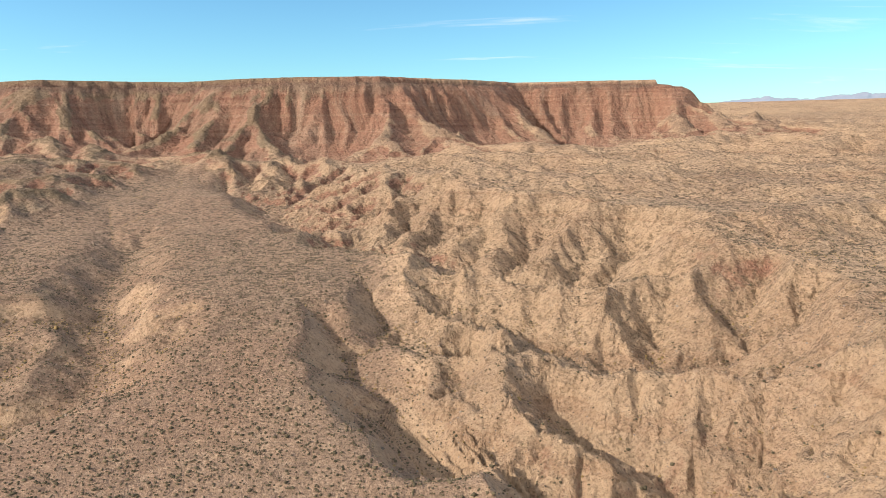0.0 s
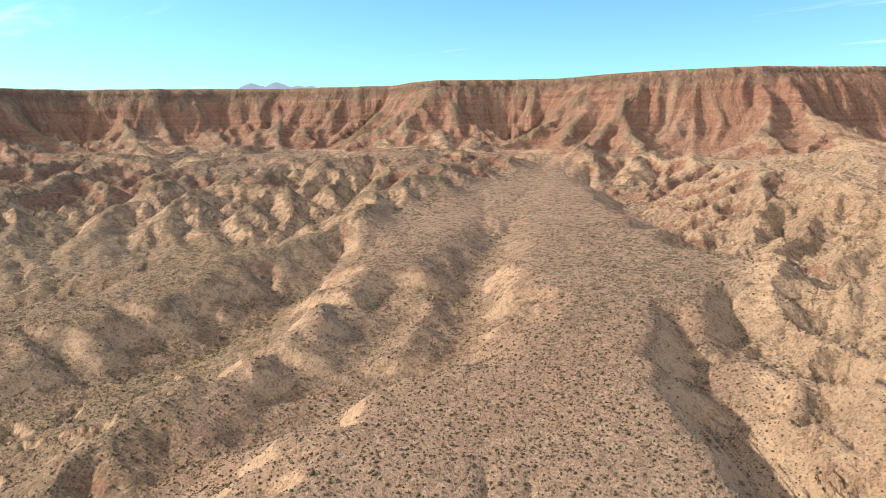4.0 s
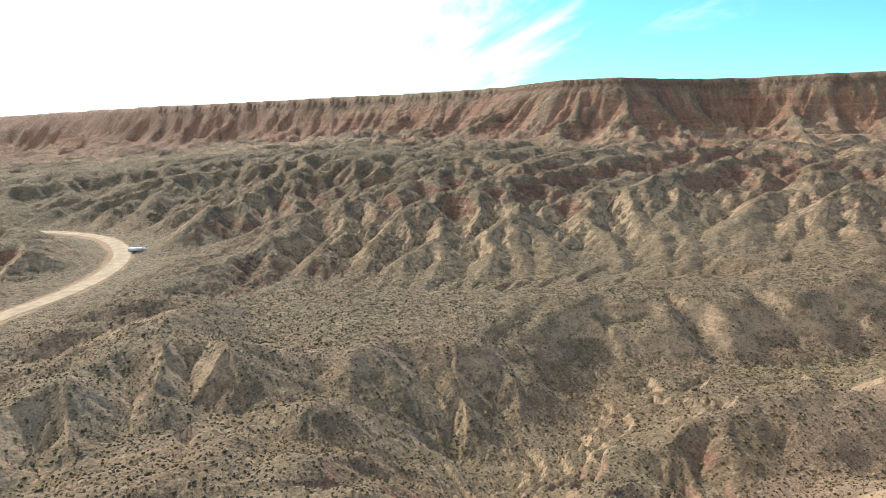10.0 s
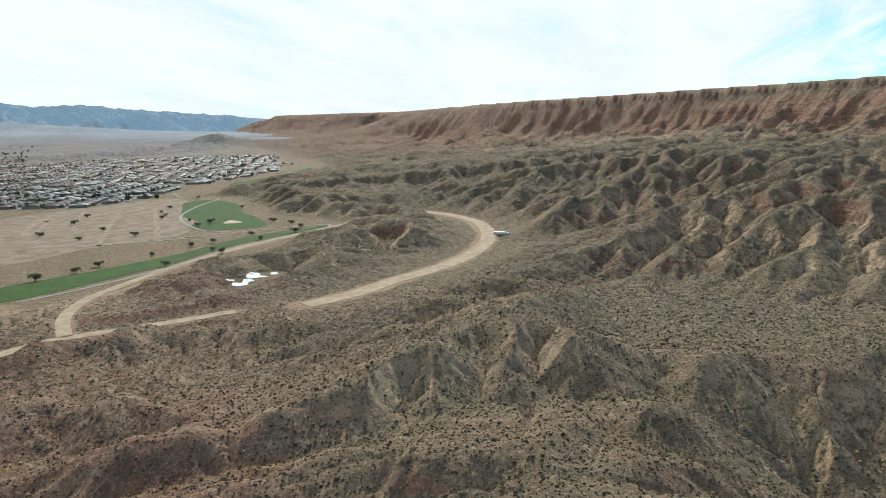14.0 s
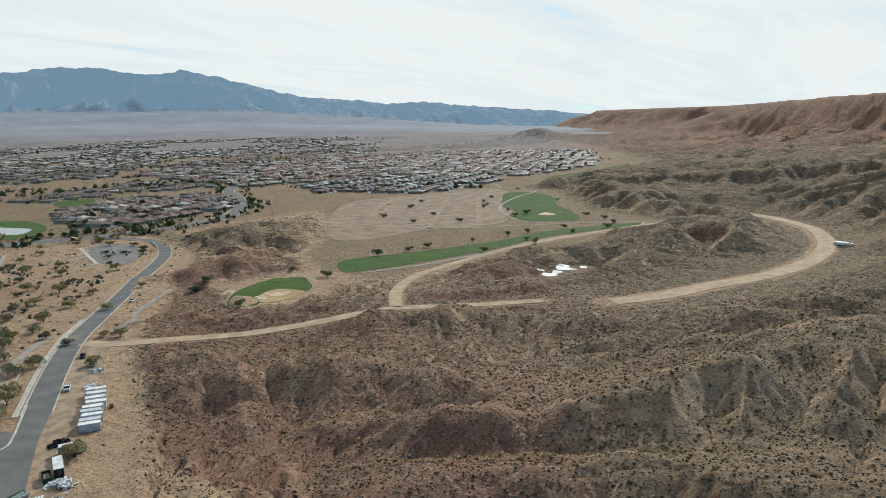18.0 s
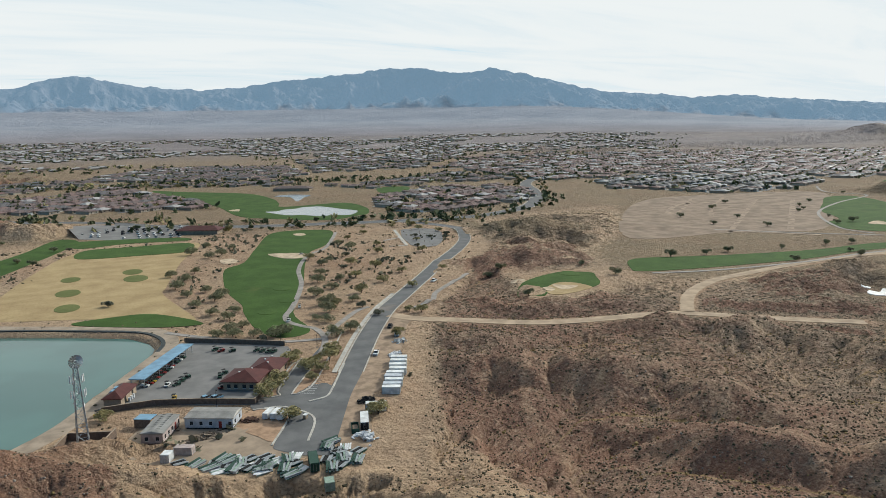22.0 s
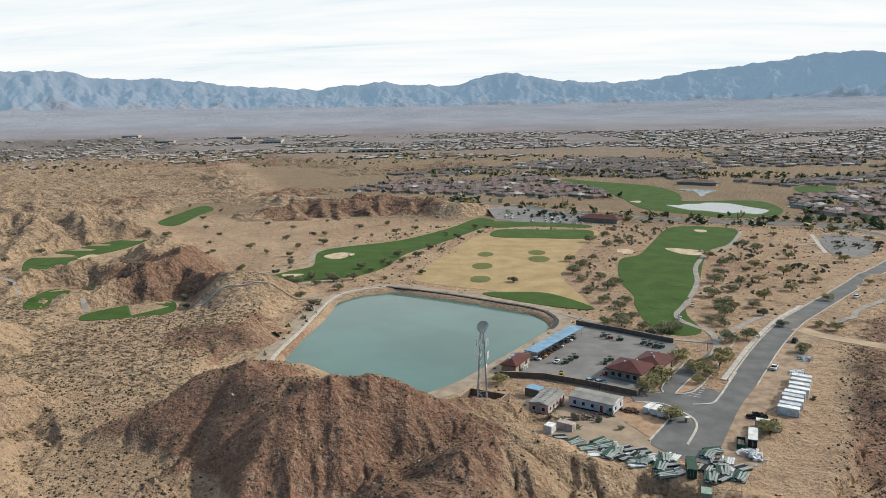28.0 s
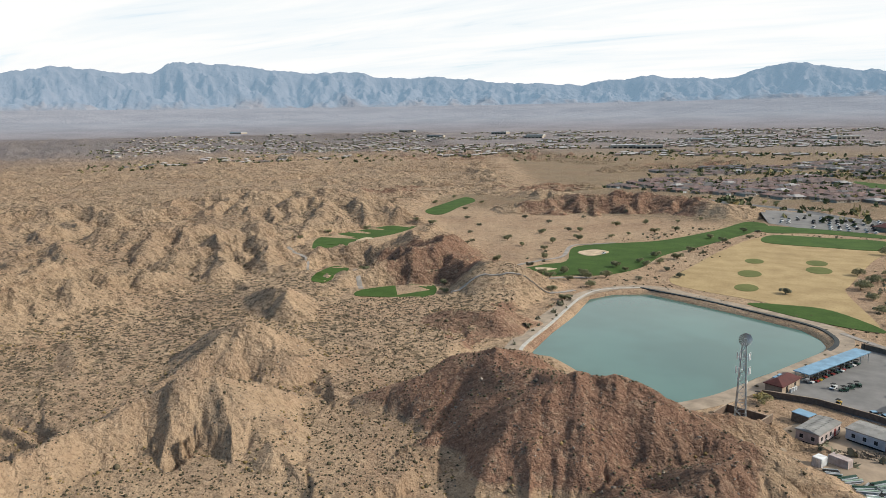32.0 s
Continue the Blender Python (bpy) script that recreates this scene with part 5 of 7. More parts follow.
# trees along the fairways, the paths, the road and round the car park
for k, places in (
    (0, [(-101, -352), (-97, -366), (-106, -398), (-114, -420), (-122, -446), (-130, -458), (-84, -318), (-88, -312), (-93, -330), (-95, -345), (-110, -378), (-120, -398), (-50, -322), (-44, -318), (-47, -340),
         (-52, -352), (-40, -352), (-36, -372), (-46, -380), (-52, -392), (-44, -404), (-34, -398), (-30, -420), (-36, -440), (-30, -456), (-45, -462), (-60, -300), (-64, -303), (-52, -305), (-44, -310),
         (-38, -313), (-70, -520), (-60, -512), (-82, -545), (-64, -560), (-50, -530), (-160, -500), (-155, -520), (-84, -288), (-92, -293), (-110, -345)]),
    (1, [(128, -386), (116, -384), (108, -392), (112, -400), (136, -378), (150, -376), (98, -398), (92, -420), (84, -440), (78, -452), (70, -470), (84, -470), (66, -500), (50, -545), (60, -560), (40, -600), (34, -570),
         (150, -440), (160, -470), (164, -500), (150, -520), (130, -540), (120, -556), (104, -575), (90, -590), (180, -480), (200, -500), (186, -540), (160, -560), (140, -600), (120, -620),
         (96, -640), (80, -660), (60, -690), (40, -700), (105, -340), (100, -372), (115, -352), (135, -392), (124, -400), (100, -430), (90, -450), (175, -420), (228, -345), (236, -338), (168, -330),
         (176, -346), (300, -400), (282, -412), (350, -440), (352, -480), (340, -520), (312, -560), (290, -550), (275, -520), (280, -480), (366, -700), (372, -760), (310, -660), (318, -720),
         (-205, -372), (-215, -374), (-196, -312), (-265, -360), (-268, -330), (-360, -350), (-335, -356), (-390, -305), (-420, -340), (-450, -310), (-480, -330), (-500, -300), (-520, -320), (-540, -290),
         (-570, -300), (-590, -320), (-600, -345), (-440, -296), (-460, -336), (-380, -350), (-600, -470), (-620, -480), (-640, -500), (-590, -430), (-580, -400), (-680, -520), (-790, -560), (-700, -440),
         (-560, -400), (-500, -420), (-470, -450), (-520, -470), (-600, -560), (-480, -500), (-550, -530)]),
    (2, [(-42, -232), (-46, -238), (-49, -244), (-57, -262), (-61, -268), (-62, -252), (-66, -248), (-72, -258), (-60, -240), (-76, -268), (-71, -201), (-45, -210), (-128, -312), (-132, -306), (7, -236), (-66, -256), (-108, -276),
         (-185, -395), (-120, -470), (-140, -440), (-150, -420), (-170, -470), (-180, -500), (-200, -460), (-195, -510), (-215, -540), (-235, -530), (-240, -560), (-225, -585), (-200, -590), (-250, -540),
         (-215, -505), (-245, -585), (-170, -540), (-190, -560), (-140, -380), (-130, -400), (-125, -420), (-160, -400), (-100, -340), (-120, -360), (-150, -360)]),
    (3, [(-240, -505), (-230, -515), (-222, -525), (-248, -520), (-260, -600), (-275, -480), (-285, -520), (-290, -580), (-180, -440), (-205, -480), (-165, -440), (-146, -470), (-132, -430), (-110, -330), (-112, -312),
         (5, -395), (60, -415), (70, -430), (80, -400), (30, -600), (170, -560), (200, -600), (230, -620), (250, -560), (240, -520), (220, -480), (210, -450), (280, -600), (180, -640), (150, -680)]),
):
    for x, y in places:
        if k == 2 and y < -350 and x < -118 and (x + y) % 10:
            continue
        plant(k, x, y, random.Random(x * 7 + y).uniform(0.8, 1.3))

# ---- scrub: countless low bushes and tufts ----
def scrub_field(name, label, n, seed, near, far, keep, material, size, sides=5):
    """Low uneven domes scattered on the slopes."""
    rng = np.random.default_rng(seed)
    turn = np.radians(rng.uniform(-35, 241, n))
    r = np.sqrt(rng.uniform(near ** 2, far ** 2, n))
    x, y = -np.sin(turn) * r, np.cos(turn) * r
    i = np.clip(np.searchsorted(radii, r), 0, len(radii) - 1)
    j = np.clip(np.searchsorted(turns, np.degrees(turn)), 0, len(turns) - 1)
    ok = rng.uniform(0, 1, n) < keep(i, j, r)
    x, y = x[ok], y[ok]
    z = ground_at(x, y)
    m = len(x)
    s = size * rng.lognormal(0, 0.35, m)
    ring = 6.2832 / sides
    pts = []
    spin = rng.uniform(0, 6.28, m)
    for level, (wide, up) in enumerate(((0.62, -0.12), (1.0, 0.42))):
        for k in range(sides):
            w = s * wide * rng.uniform(0.65, 1.25, m)
            a = spin + ring * (k + 0.5 * level)
            pts.append(np.stack([x + w * np.cos(a), y + w * np.sin(a), z + s * up * rng.uniform(0.7, 1.3, m)], -1))
    pts.append(np.stack([x + s * rng.uniform(-0.2, 0.2, m), y + s * rng.uniform(-0.2, 0.2, m), z + s * rng.uniform(0.75, 1.1, m)], -1))
    co = np.stack(pts, 1)
    faces = []
    for k in range(sides):
        q = (k + 1) % sides
        faces += [(k, q, sides + k), (q, sides + q, sides + k), (sides + k, sides + q, 2 * sides)]
    f = np.array(faces)
    idx = (np.arange(m)[:, None, None] * (2 * sides + 1) + f[None]).reshape(-1, 3)
    me = bpy.data.meshes.new(name)
    me.vertices.add(co.size // 3)
    me.vertices.foreach_set("co", co.astype(np.float32).ravel())
    me.loops.add(idx.size)
    me.loops.foreach_set("vertex_index", idx.ravel().astype(np.int32))
    me.polygons.add(len(idx))
    me.polygons.foreach_set("loop_start", np.arange(0, idx.size, 3, dtype=np.int32))
    me.update(calc_edges=True)
    me.materials.append(material)
    return tagged(new(name, me), label, "scrub", kind="stuff")


def scrub_material(name, a, b):
    q = Mat(name)
    return q.done(q.mix(q.island(), a, b), 0.9)


M_SCRUB = scrub_material("dark_scrub", (0.062, 0.054, 0.032), (0.130, 0.106, 0.066))
M_TUFT = scrub_material("straw_tufts", (0.20, 0.14, 0.055), (0.32, 0.23, 0.10))
ON_WALL = smooth(0.95, 0.5, STEEP)
BARE = FLAT * (1 - np.clip(track * 1.4, 0, 1)) * (1 - smooth(1.5, -1.5, area_distance(GX, GY, POND)))
near_scrub = scrub_field("creosote_scrub", "dark low desert bushes dotted over gravel slopes", 330000, 7, 100, 420,
                         lambda i, j, r: (1 - 0.1 * floor_e[i, j]) * ((0.48 + 0.52 * np.maximum(FAN[i, j], floor_e[i, j])) * ON_WALL[i, j] * BARE[i, j]) * np.clip(1.35 - r / 380, 0.25, 1) * (0.7 + 0.3 * np.clip(2 * swale[i, j], 0, 1)), M_SCRUB, 0.31, 3)
tufts = scrub_field("straw_grass_tufts", "dry straw-yellow grass tufts in the hollows", 40000, 8, 95, 330,
                    lambda i, j, r: smooth(0.02, 0.8, HOLLOW[i, j]) * ON_WALL[i, j] * BARE[i, j] * 0.9, M_TUFT, 0.34, 3)
M_STONE = scrub_material("scattered_stones", (0.060, 0.048, 0.040), (0.34, 0.29, 0.24))
stones = scrub_field("scattered_stones", "dark and pale loose stones on the steep slopes", 60000, 9, 100, 300,
                     lambda i, j, r: smooth(0.25, 0.5, STEEP[i, j]) * BARE[i, j] * (0.35 + 0.65 * rust[i, j]) * 0.55, M_STONE, 0.24, 3)


# ---- maintenance yard ----
M_STUCCO = plain("tan_stucco", (0.34, 0.265, 0.195), 0.9, size=2.0)
M_MAROON = plain("maroon_metal_roof", (0.085, 0.024, 0.021), 0.55, size=3.0)
M_WHITE = plain("white_paint", (0.66, 0.66, 0.64), 0.5, size=2.0)
M_PALE = plain("pale_blue_siding", (0.50, 0.52, 0.55), 0.6, size=2.0)
M_PINK = plain("faded_pink_siding", (0.44, 0.36, 0.33), 0.7, size=2.0)
M_TIN = plain("weathered_tin_roof", (0.27, 0.26, 0.24), 0.5, metal=0.3, size=3.0)
M_BLUE = plain("blue_metal_roof", (0.18, 0.32, 0.44), 0.45, metal=0.2, size=4.0)
M_GLASS = plain("dark_window_glass", (0.03, 0.035, 0.04), 0.15, vary=0.1)
M_DARK = plain("dark_opening", (0.025, 0.023, 0.022), 0.8)
M_BLOCK = plain("brown_block_wall", (0.165, 0.120, 0.092), 0.9, size=1.0)
M_STEEL = plain("galvanised_steel", (0.36, 0.38, 0.39), 0.45, metal=0.6, size=0.8)
M_GREENPAINT = plain("dark_green_paint", (0.025, 0.065, 0.045), 0.5, size=1.0)
M_GREENPALE = plain("pale_green_paint", (0.26, 0.34, 0.27), 0.55, size=1.0)
M_RUBBER = plain("black_rubber", (0.02, 0.02, 0.02), 0.8)
M_WOOD = plain("weathered_timber", (0.20, 0.155, 0.115), 0.9, size=0.6)
M_YELLOW = plain("yellow_machine_paint", (0.42, 0.27, 0.04), 0.5)
M_REDPAINT = plain("red_machine_paint", (0.24, 0.03, 0.025), 0.5)
M_TARP = plain("white_plastic_sheet", (0.66, 0.66, 0.66), 0.4, size=1.5)


def at(t, x, y, turn=0.0, z=None):
    """Stand a thing on the ground at x, y, turned by degrees."""
    t.matrix_basis = pose(x, y, float(ground_at(x, y)) if z is None else z, 0, 0, turn)
    return t


def heading(a, b):
    return math.degrees(math.atan2(b[1] - a[1], b[0] - a[0]))


M_BEDS = plain("planting_gravel", (0.36, 0.235, 0.150), 0.95, vary=0.3, size=3.0)
lawn("yard_paving", [(-25, -309), (-44, -297), (-62, -284), (-58, -270), (-53, -256), (-46, -243), (-38, -227), (-3, -246), (4, -247), (-6, -270)], M_LOT, "grey asphalt maintenance yard", "paving", 0.10, n=2)
lawn("parking_paving", [(-54, -252), (-60, -264), (-67, -266), (-73, -276), (-77, -272), (-66, -248), (-60, -236), (-64, -224), (-54, -222), (-40, -229), (-44, -236)], M_ROAD, "dark asphalt car park", "paving", 0.12, n=2)
lawn("driveway", [(-38, -230), (-51, -230), (-58, -234), (-64, -234), (-64, -222), (-56, -200), (-46, -184), (-37, -190), (-37, -195), (-43, -206), (-46.5, -214), (-47, -219), (-40, -221.5), (-36, -224)], M_ROAD, "asphalt driveway joining the road to the yard", "paving", 0.135)
lawn("planted_bed", [(-87, -291), (-65, -247), (-58, -235), (-53, -231), (-51, -231), (-66, -257), (-79, -280)], M_BEDS, "gravel bed with shrubs between road and car park", "bed", 0.20, n=2)
lawn("planted_bed", [(-41, -233), (-46, -232), (-47, -238), (-62, -266), (-57, -267), (-43, -241)], M_BEDS, "gravel bed with shrubs beside the red-roofed office", "bed", 0.20, n=2)
lawn("planted_bed", [(-38, -222), (-45, -220), (-46, -215), (-42, -206), (-37, -196), (-34, -201), (-29, -211), (-32, -220)], M_BEDS, "gravel bed with shrubs at the yard entrance", "bed", 0.16, n=2)
strip("kerb", [(-36, -222.5), (-44, -221.5), (-47, -218), (-46, -213), (-42, -205), (-36, -194)], 0.28, M_CONCRETE, "curved concrete kerb at the yard entrance", "kerb", 0.34)
strip("kerb", [(-87.5, -292), (-66, -248), (-59, -235), (-55, -230.5), (-51, -229.5), (-52, -233), (-66, -257), (-79.5, -281)], 0.25, M_CONCRETE, "concrete kerb round the planted bed", "kerb", 0.34)
strip("kerb", [(-40, -232), (-46.5, -231), (-48, -238), (-63, -266)], 0.25, M_CONCRETE, "concrete kerb beside the car park", "kerb", 0.34)
lawn("dirt_lot", [(-30, -226), (-36, -212), (-44, -196), (-46, -184), (-30, -183), (-8, -194), (4, -206), (-4, -226), (-16, -226)], plain("grey_dirt", (0.325, 0.250, 0.180), 0.95, vary=0.3, size=9.0), "compacted grey dirt lot", "paving", 0.06)
lawn("gravel_shoulder", [(-72, -212), (-80, -222), (-92, -240), (-104, -262), (-118, -290), (-126, -300), (-112, -304), (-98, -282), (-84, -256), (-70, -228), (-56, -196), (-54, -180), (-62, -182)], plain("shoulder_gravel", (0.31, 0.225, 0.155), 0.95, vary=0.35, size=4.0),
     "pale gravel shoulder beside the road", "paving", 0.07)


def yard_wall(pts, height=2.0):
    for a, b in zip(pts, pts[1:]):
        t = thing("yard_wall", "brown block wall round the yard", "wall", "yard walls")
        n = math.dist(a, b)
        part("panel", box(bmesh.new(), (0, 0, height / 2), (n, 0.3, height)), M_BLOCK, t)
        part("coping", box(bmesh.new(), (0, 0, height + 0.06), (n + 0.1, 0.42, 0.12)), M_STUCCO, t)
        at(t, (a[0] + b[0]) / 2, (a[1] + b[1]) / 2, heading(a, b))


yard_wall([(8, -243), (-8, -242), (-22, -236), (-37.5, -227.5), (-41, -233)])
yard_wall([(-24, -311), (-43, -299), (-61, -286)])
yard_wall([(20, -217), (17, -225), (4, -220), (9, -208)], 2.4)


def openings(t, places, size, name, material, frame_m=None):
    for x, y, z, turn in places:
        w = part(name, box(bmesh.new(), (x, y, z), (size[0], 0.12, size[1]), radians(turn)), material, t)
        if frame_m:
            part("sill", box(bmesh.new(), (x, y, z - size[1] / 2 - 0.06), (size[0] + 0.2, 0.22, 0.1), radians(turn)), frame_m, w)


def yard_office():
    t = thing("maintenance_building", "tan stucco building with a maroon hipped roof", "building")
    part("wall", box(bmesh.new(), (0, 0, 1.7), (12, 12, 3.4)), M_STUCCO, t)
    part("wall", box(bmesh.new(), (12.5, -4.0, 1.6), (13.2, 10, 3.2)), M_STUCCO, t)
    part("roof", hip(bmesh.new(), 12, 12, 3.5, 2.4, 0.9, 1.5), M_MAROON, t)
    bm = hip(bmesh.new(), 14, 10, 3.3, 2.1, 0.9, 5)
    bmesh.ops.translate(bm, verts=bm.verts, vec=(12.2, -4, 0))
    part("roof", bm, M_MAROON, t)
    for x, y in ((2, -1.5), (9, -5), (12, -3), (15.5, -4.5), (-2, 1.5)):
        part("vent", tube(bmesh.new(), (x, y, 4.0), (x, y, 5.6), 0.35, 0.35, 8), M_WHITE, t, "white roof vent")
    openings(t, [(-6.05, k, 1.6, 90) for k in (-4, -1.5, 1.5, 4)], (1.2, 1.3), "window", M_GLASS, M_WHITE)
    openings(t, [(k, 6.05, 1.5, 0) for k in (-3.5, 0, 3.5)], (2.6, 2.8), "shutter_door", M_WHITE)
    openings(t, [(8, 1.08, 1.1, 0), (16, -9.05, 1.1, 0)], (1.0, 2.2), "door", M_DARK)
    return at(t, -38.5, -247.5, heading((-36, -244), (-49, -266)))


yard_office()


def canopy():
    t = thing("shade_canopy", "long blue metal shade canopy on posts", "canopy")
    part("roof", box(bmesh.new(), (0, 0, 3.5), (41, 5.8, 0.25)), M_BLUE, t)
    for k in range(8):
        part("post", box(bmesh.new(), (-19.6 + 5.6 * k, 2.4, 1.7), (0.2, 0.2, 3.4)), M_STEEL, t)
        part("post", box(bmesh.new(), (-19.6 + 5.6 * k, -2.4, 1.7), (0.2, 0.2, 3.4)), M_STEEL, t)
    for y in (-2.4, 2.4):
        part("beam", box(bmesh.new(), (0, y, 3.28), (40.4, 0.2, 0.18)), M_STEEL, t)
    return at(t, -13.4, -279, heading((-3.5, -262), (-23, -296)))


canopy()


def pump_house():
    t = thing("pump_house", "small tan building with a maroon roof and skylights", "building")
    part("wall", box(bmesh.new(), (0, 0, 1.5), (13, 5.6, 3.0)), M_STUCCO, t)
    part("roof", hip(bmesh.new(), 13, 5.6, 3.0, 1.7, 0.5), M_MAROON, t)
    for k in (-1.4, 1.6):
        part("skylight", box(bmesh.new(), (k, 1.6, 3.75), (2.2, 1.5, 0.5)), M_BLUE, t, "pale blue roof panel")
    openings(t, [(k, -2.85, 1.2, 0) for k in (-3, 3)], (1.1, 2.1), "door", M_DARK)
    for k in (-0.5, 0.8, 2.0):
        part("tank", tube(bmesh.new(), (k * 1.4 - 1, -3.6, 0), (k * 1.4 - 1, -3.6, 1.3), 0.5, 0.5, 8), M_WHITE, t, "white plastic tank")
    return at(t, 2.2, -253, heading((5, -246), (-1, -260)))


pump_house()


def site_office(w, d, h, wall, roof, label, ribs):
    """A raised portable office with windows, doors and a shallow roof."""
    t = thing("portable_office", label, "portable building")
    # a solid dark block, its colour standing in for shade below the raised floor
    part("skirting", box(bmesh.new(), (0, 0, 0.35), (w - 0.5, d - 0.5, 0.7)), M_DARK, t, "dark block in place of the shaded gap under the floor")
    part("wall", box(bmesh.new(), (0, 0, 0.7 + h / 2), (w, d, h)), wall, t)
    part("roof", hip(bmesh.new(), w, d, 0.7 + h + 0.2, 0.55, 0.25, w * 0.98), roof, t)
    for k in range(ribs):
        part("roof_rib", box(bmesh.new(), (-w / 2 + (k + 0.5) * w / ribs, 0, 0.7 + h + 0.62), (0.10, d * 0.5, 0.12)), roof, t)
    openings(t, [(-w / 2 + (k + 0.7) * w / 5, s * (d / 2 + 0.03), 2.1, 0) for k in range(5) for s in (-1, 1) if k != 3], (0.9, 1.1), "window", M_GLASS, M_WHITE)
    openings(t, [(-w / 2 + 3.7 * w / 5, s * (d / 2 + 0.03), 1.75, 0) for s in (-1, 1)], (0.95, 2.05), "door", M_REDPAINT)
    openings(t, [(s * (w / 2 + 0.03), k * d / 4, 2.1, 90) for k in (-1, 1) for s in (-1, 1)], (0.9, 1.1), "window", M_GLASS, M_WHITE)
    part("step", box(bmesh.new(), (-w / 2 + 3.7 * w / 5, d / 2 + 0.7, 0.3), (1.4, 1.2, 0.6), 0, 0.8), M_WOOD, t)
    part("step", box(bmesh.new(), (-w / 2 + 3.7 * w / 5, -d / 2 - 0.7, 0.3), (1.4, 1.2, 0.6), 0, 0.8), M_WOOD, t)
    return t


at(site_office(14.8, 8.2, 2.9, M_PALE, M_TIN, "pale blue-grey portable office with a flat grey roof", 7), -23.3, -217.3, heading((-15, -217), (-28, -210)))
at(site_office(13.4, 6.3, 2.9, M_PINK, M_TIN, "faded pink portable office with a ribbed tin roof", 9), -8, -216, heading((-5, -209.5), (-11, -222.5)))


def lean_to(w, d, h, roof, label):
    t = thing("shed", label, "shed")
    part("roof", box(bmesh.new(), (0, 0, h), (w, d, 0.15)), roof, t)
    for x in (-1, 1):
        for y in (-1, 1):
            part("post", box(bmesh.new(), (x * (w / 2 - 0.2), y * (d / 2 - 0.2), h / 2), (0.15, 0.15, h)), M_WOOD, t)
    part("back", box(bmesh.new(), (0, d / 2 - 0.1, h / 2), (w - 0.2, 0.1, h - 0.1)), M_WOOD, t)
    part("shelf", box(bmesh.new(), (0, 0.3, h * 0.35), (w - 0.5, d - 1.0, 0.1)), M_WOOD, t)
    return t


at(lean_to(5.4, 4.2, 2.8, M_BLUE, "open timber shed with a pale blue tin roof"), -4.3, -226.2, -30)


# ---- the windmill-topped mast ----
def mast():
    t = thing("windmill_mast", "lattice steel mast with antennas and a windmill on top", "mast")
    top, wide, narrow = 24.0, 2.2, 0.75
    corner = [(math.cos(a), math.sin(a)) for a in (0.6, 0.6 + 1.5708, 0.6 + 3.1416, 0.6 + 4.7124)]
    lvl = [0, 3.4, 6.6, 9.6, 12.4, 15, 17.4, 19.6, 21.8, 24]

    def node(c, z):
        w = wide + (narrow - wide) * z / top
        return (corner[c % 4][0] * w, corner[c % 4][1] * w, z)

    for c in range(4):
        part("leg", tube(bmesh.new(), node(c, 0), node(c, top), 0.15, 0.10), M_STEEL, t)
    for z0, z1 in zip(lvl, lvl[1:]):
        for c in range(4):
            part("brace", tube(bmesh.new(), node(c, z0), node(c + 1, z1), 0.07, 0.07, 4), M_STEEL, t)
            part("girt", tube(bmesh.new(), node(c, z1), node(c + 1, z1), 0.06, 0.06, 4), M_STEEL, t)
    for z, r in ((16.2, 1.9), (20.4, 1.7)):
        for k in range(3):
            a = 0.4 + 2.0944 * k
            arm = part("antenna_arm", tube(bmesh.new(), (0, 0, z), (r * math.cos(a), r * math.sin(a), z), 0.07, 0.07, 5), M_STEEL, t)
            for o in (-0.55, 0.55):
                bm = box(bmesh.new(), (r * math.cos(a) - o * math.sin(a), r * math.sin(a) + o * math.cos(a), z + 0.1), (0.22, 0.36, 2.2), a)
                part("antenna_panel", bm, M_WHITE, arm, "pale grey antenna panel")
    for z, a in ((12.6, 2.6), (19.0, 5.1), (13.5, 0.3)):
        part("dish", tube(bmesh.new(), (0.9 * math.cos(a), 0.9 * math.sin(a), z), (1.35 * math.cos(a), 1.35 * math.sin(a), z), 0.25, 0.6, 12), M_WHITE, t, "round white dish")
    part("platform", tube(bmesh.new(), (0, 0, 23.9), (0, 0, 24.1), 1.1, 1.1, 10), M_STEEL, t)
    # the wheel faces roughly north, its vane behind it
    hub = Vector((0.0, 0.9, 25.6))
    part("head", tube(bmesh.new(), (0, -0.8, 25.5), hub, 0.22, 0.22, 8), M_STEEL, t)
    wheel = part("wheel", tube(bmesh.new(), hub, hub + Vector((0, 0.25, 0)), 0.4, 0.4, 10), M_STEEL, t)
    for k in range(16):
        a = 6.2832 * k / 16
        r0, r1 = Vector((math.cos(a), 0, math.sin(a))), Vector((-math.sin(a), 0.45, math.cos(a))).normalized()
        bm = bmesh.new()
        p = [hub + r0 * 0.55 - r1 * 0.12, hub + r0 * 0.55 + r1 * 0.12, hub + r0 * 1.95 + r1 * 0.30, hub + r0 * 1.95 - r1 * 0.30]
        n = r0.cross(r1).normalized() * 0.02
        lo, up = [bm.verts.new(q - n) for q in p], [bm.verts.new(q + n) for q in p]
        bm.faces.new(lo[::-1])
        bm.faces.new(up)
        for i in range(4):
            bm.faces.new((lo[i], lo[(i + 1) % 4], up[(i + 1) % 4], up[i]))
        part("blade", bm, M_STEEL, wheel)
    part("vane", box(bmesh.new(), (-1.6, -1.6, 25.8), (1.7, 0.06, 0.9), 0.6), M_REDPAINT, t, "faded red tail vane")
    part("vane_boom", tube(bmesh.new(), (0, -0.6, 25.6), (-1.1, -1.3, 25.7), 0.07), M_STEEL, t)
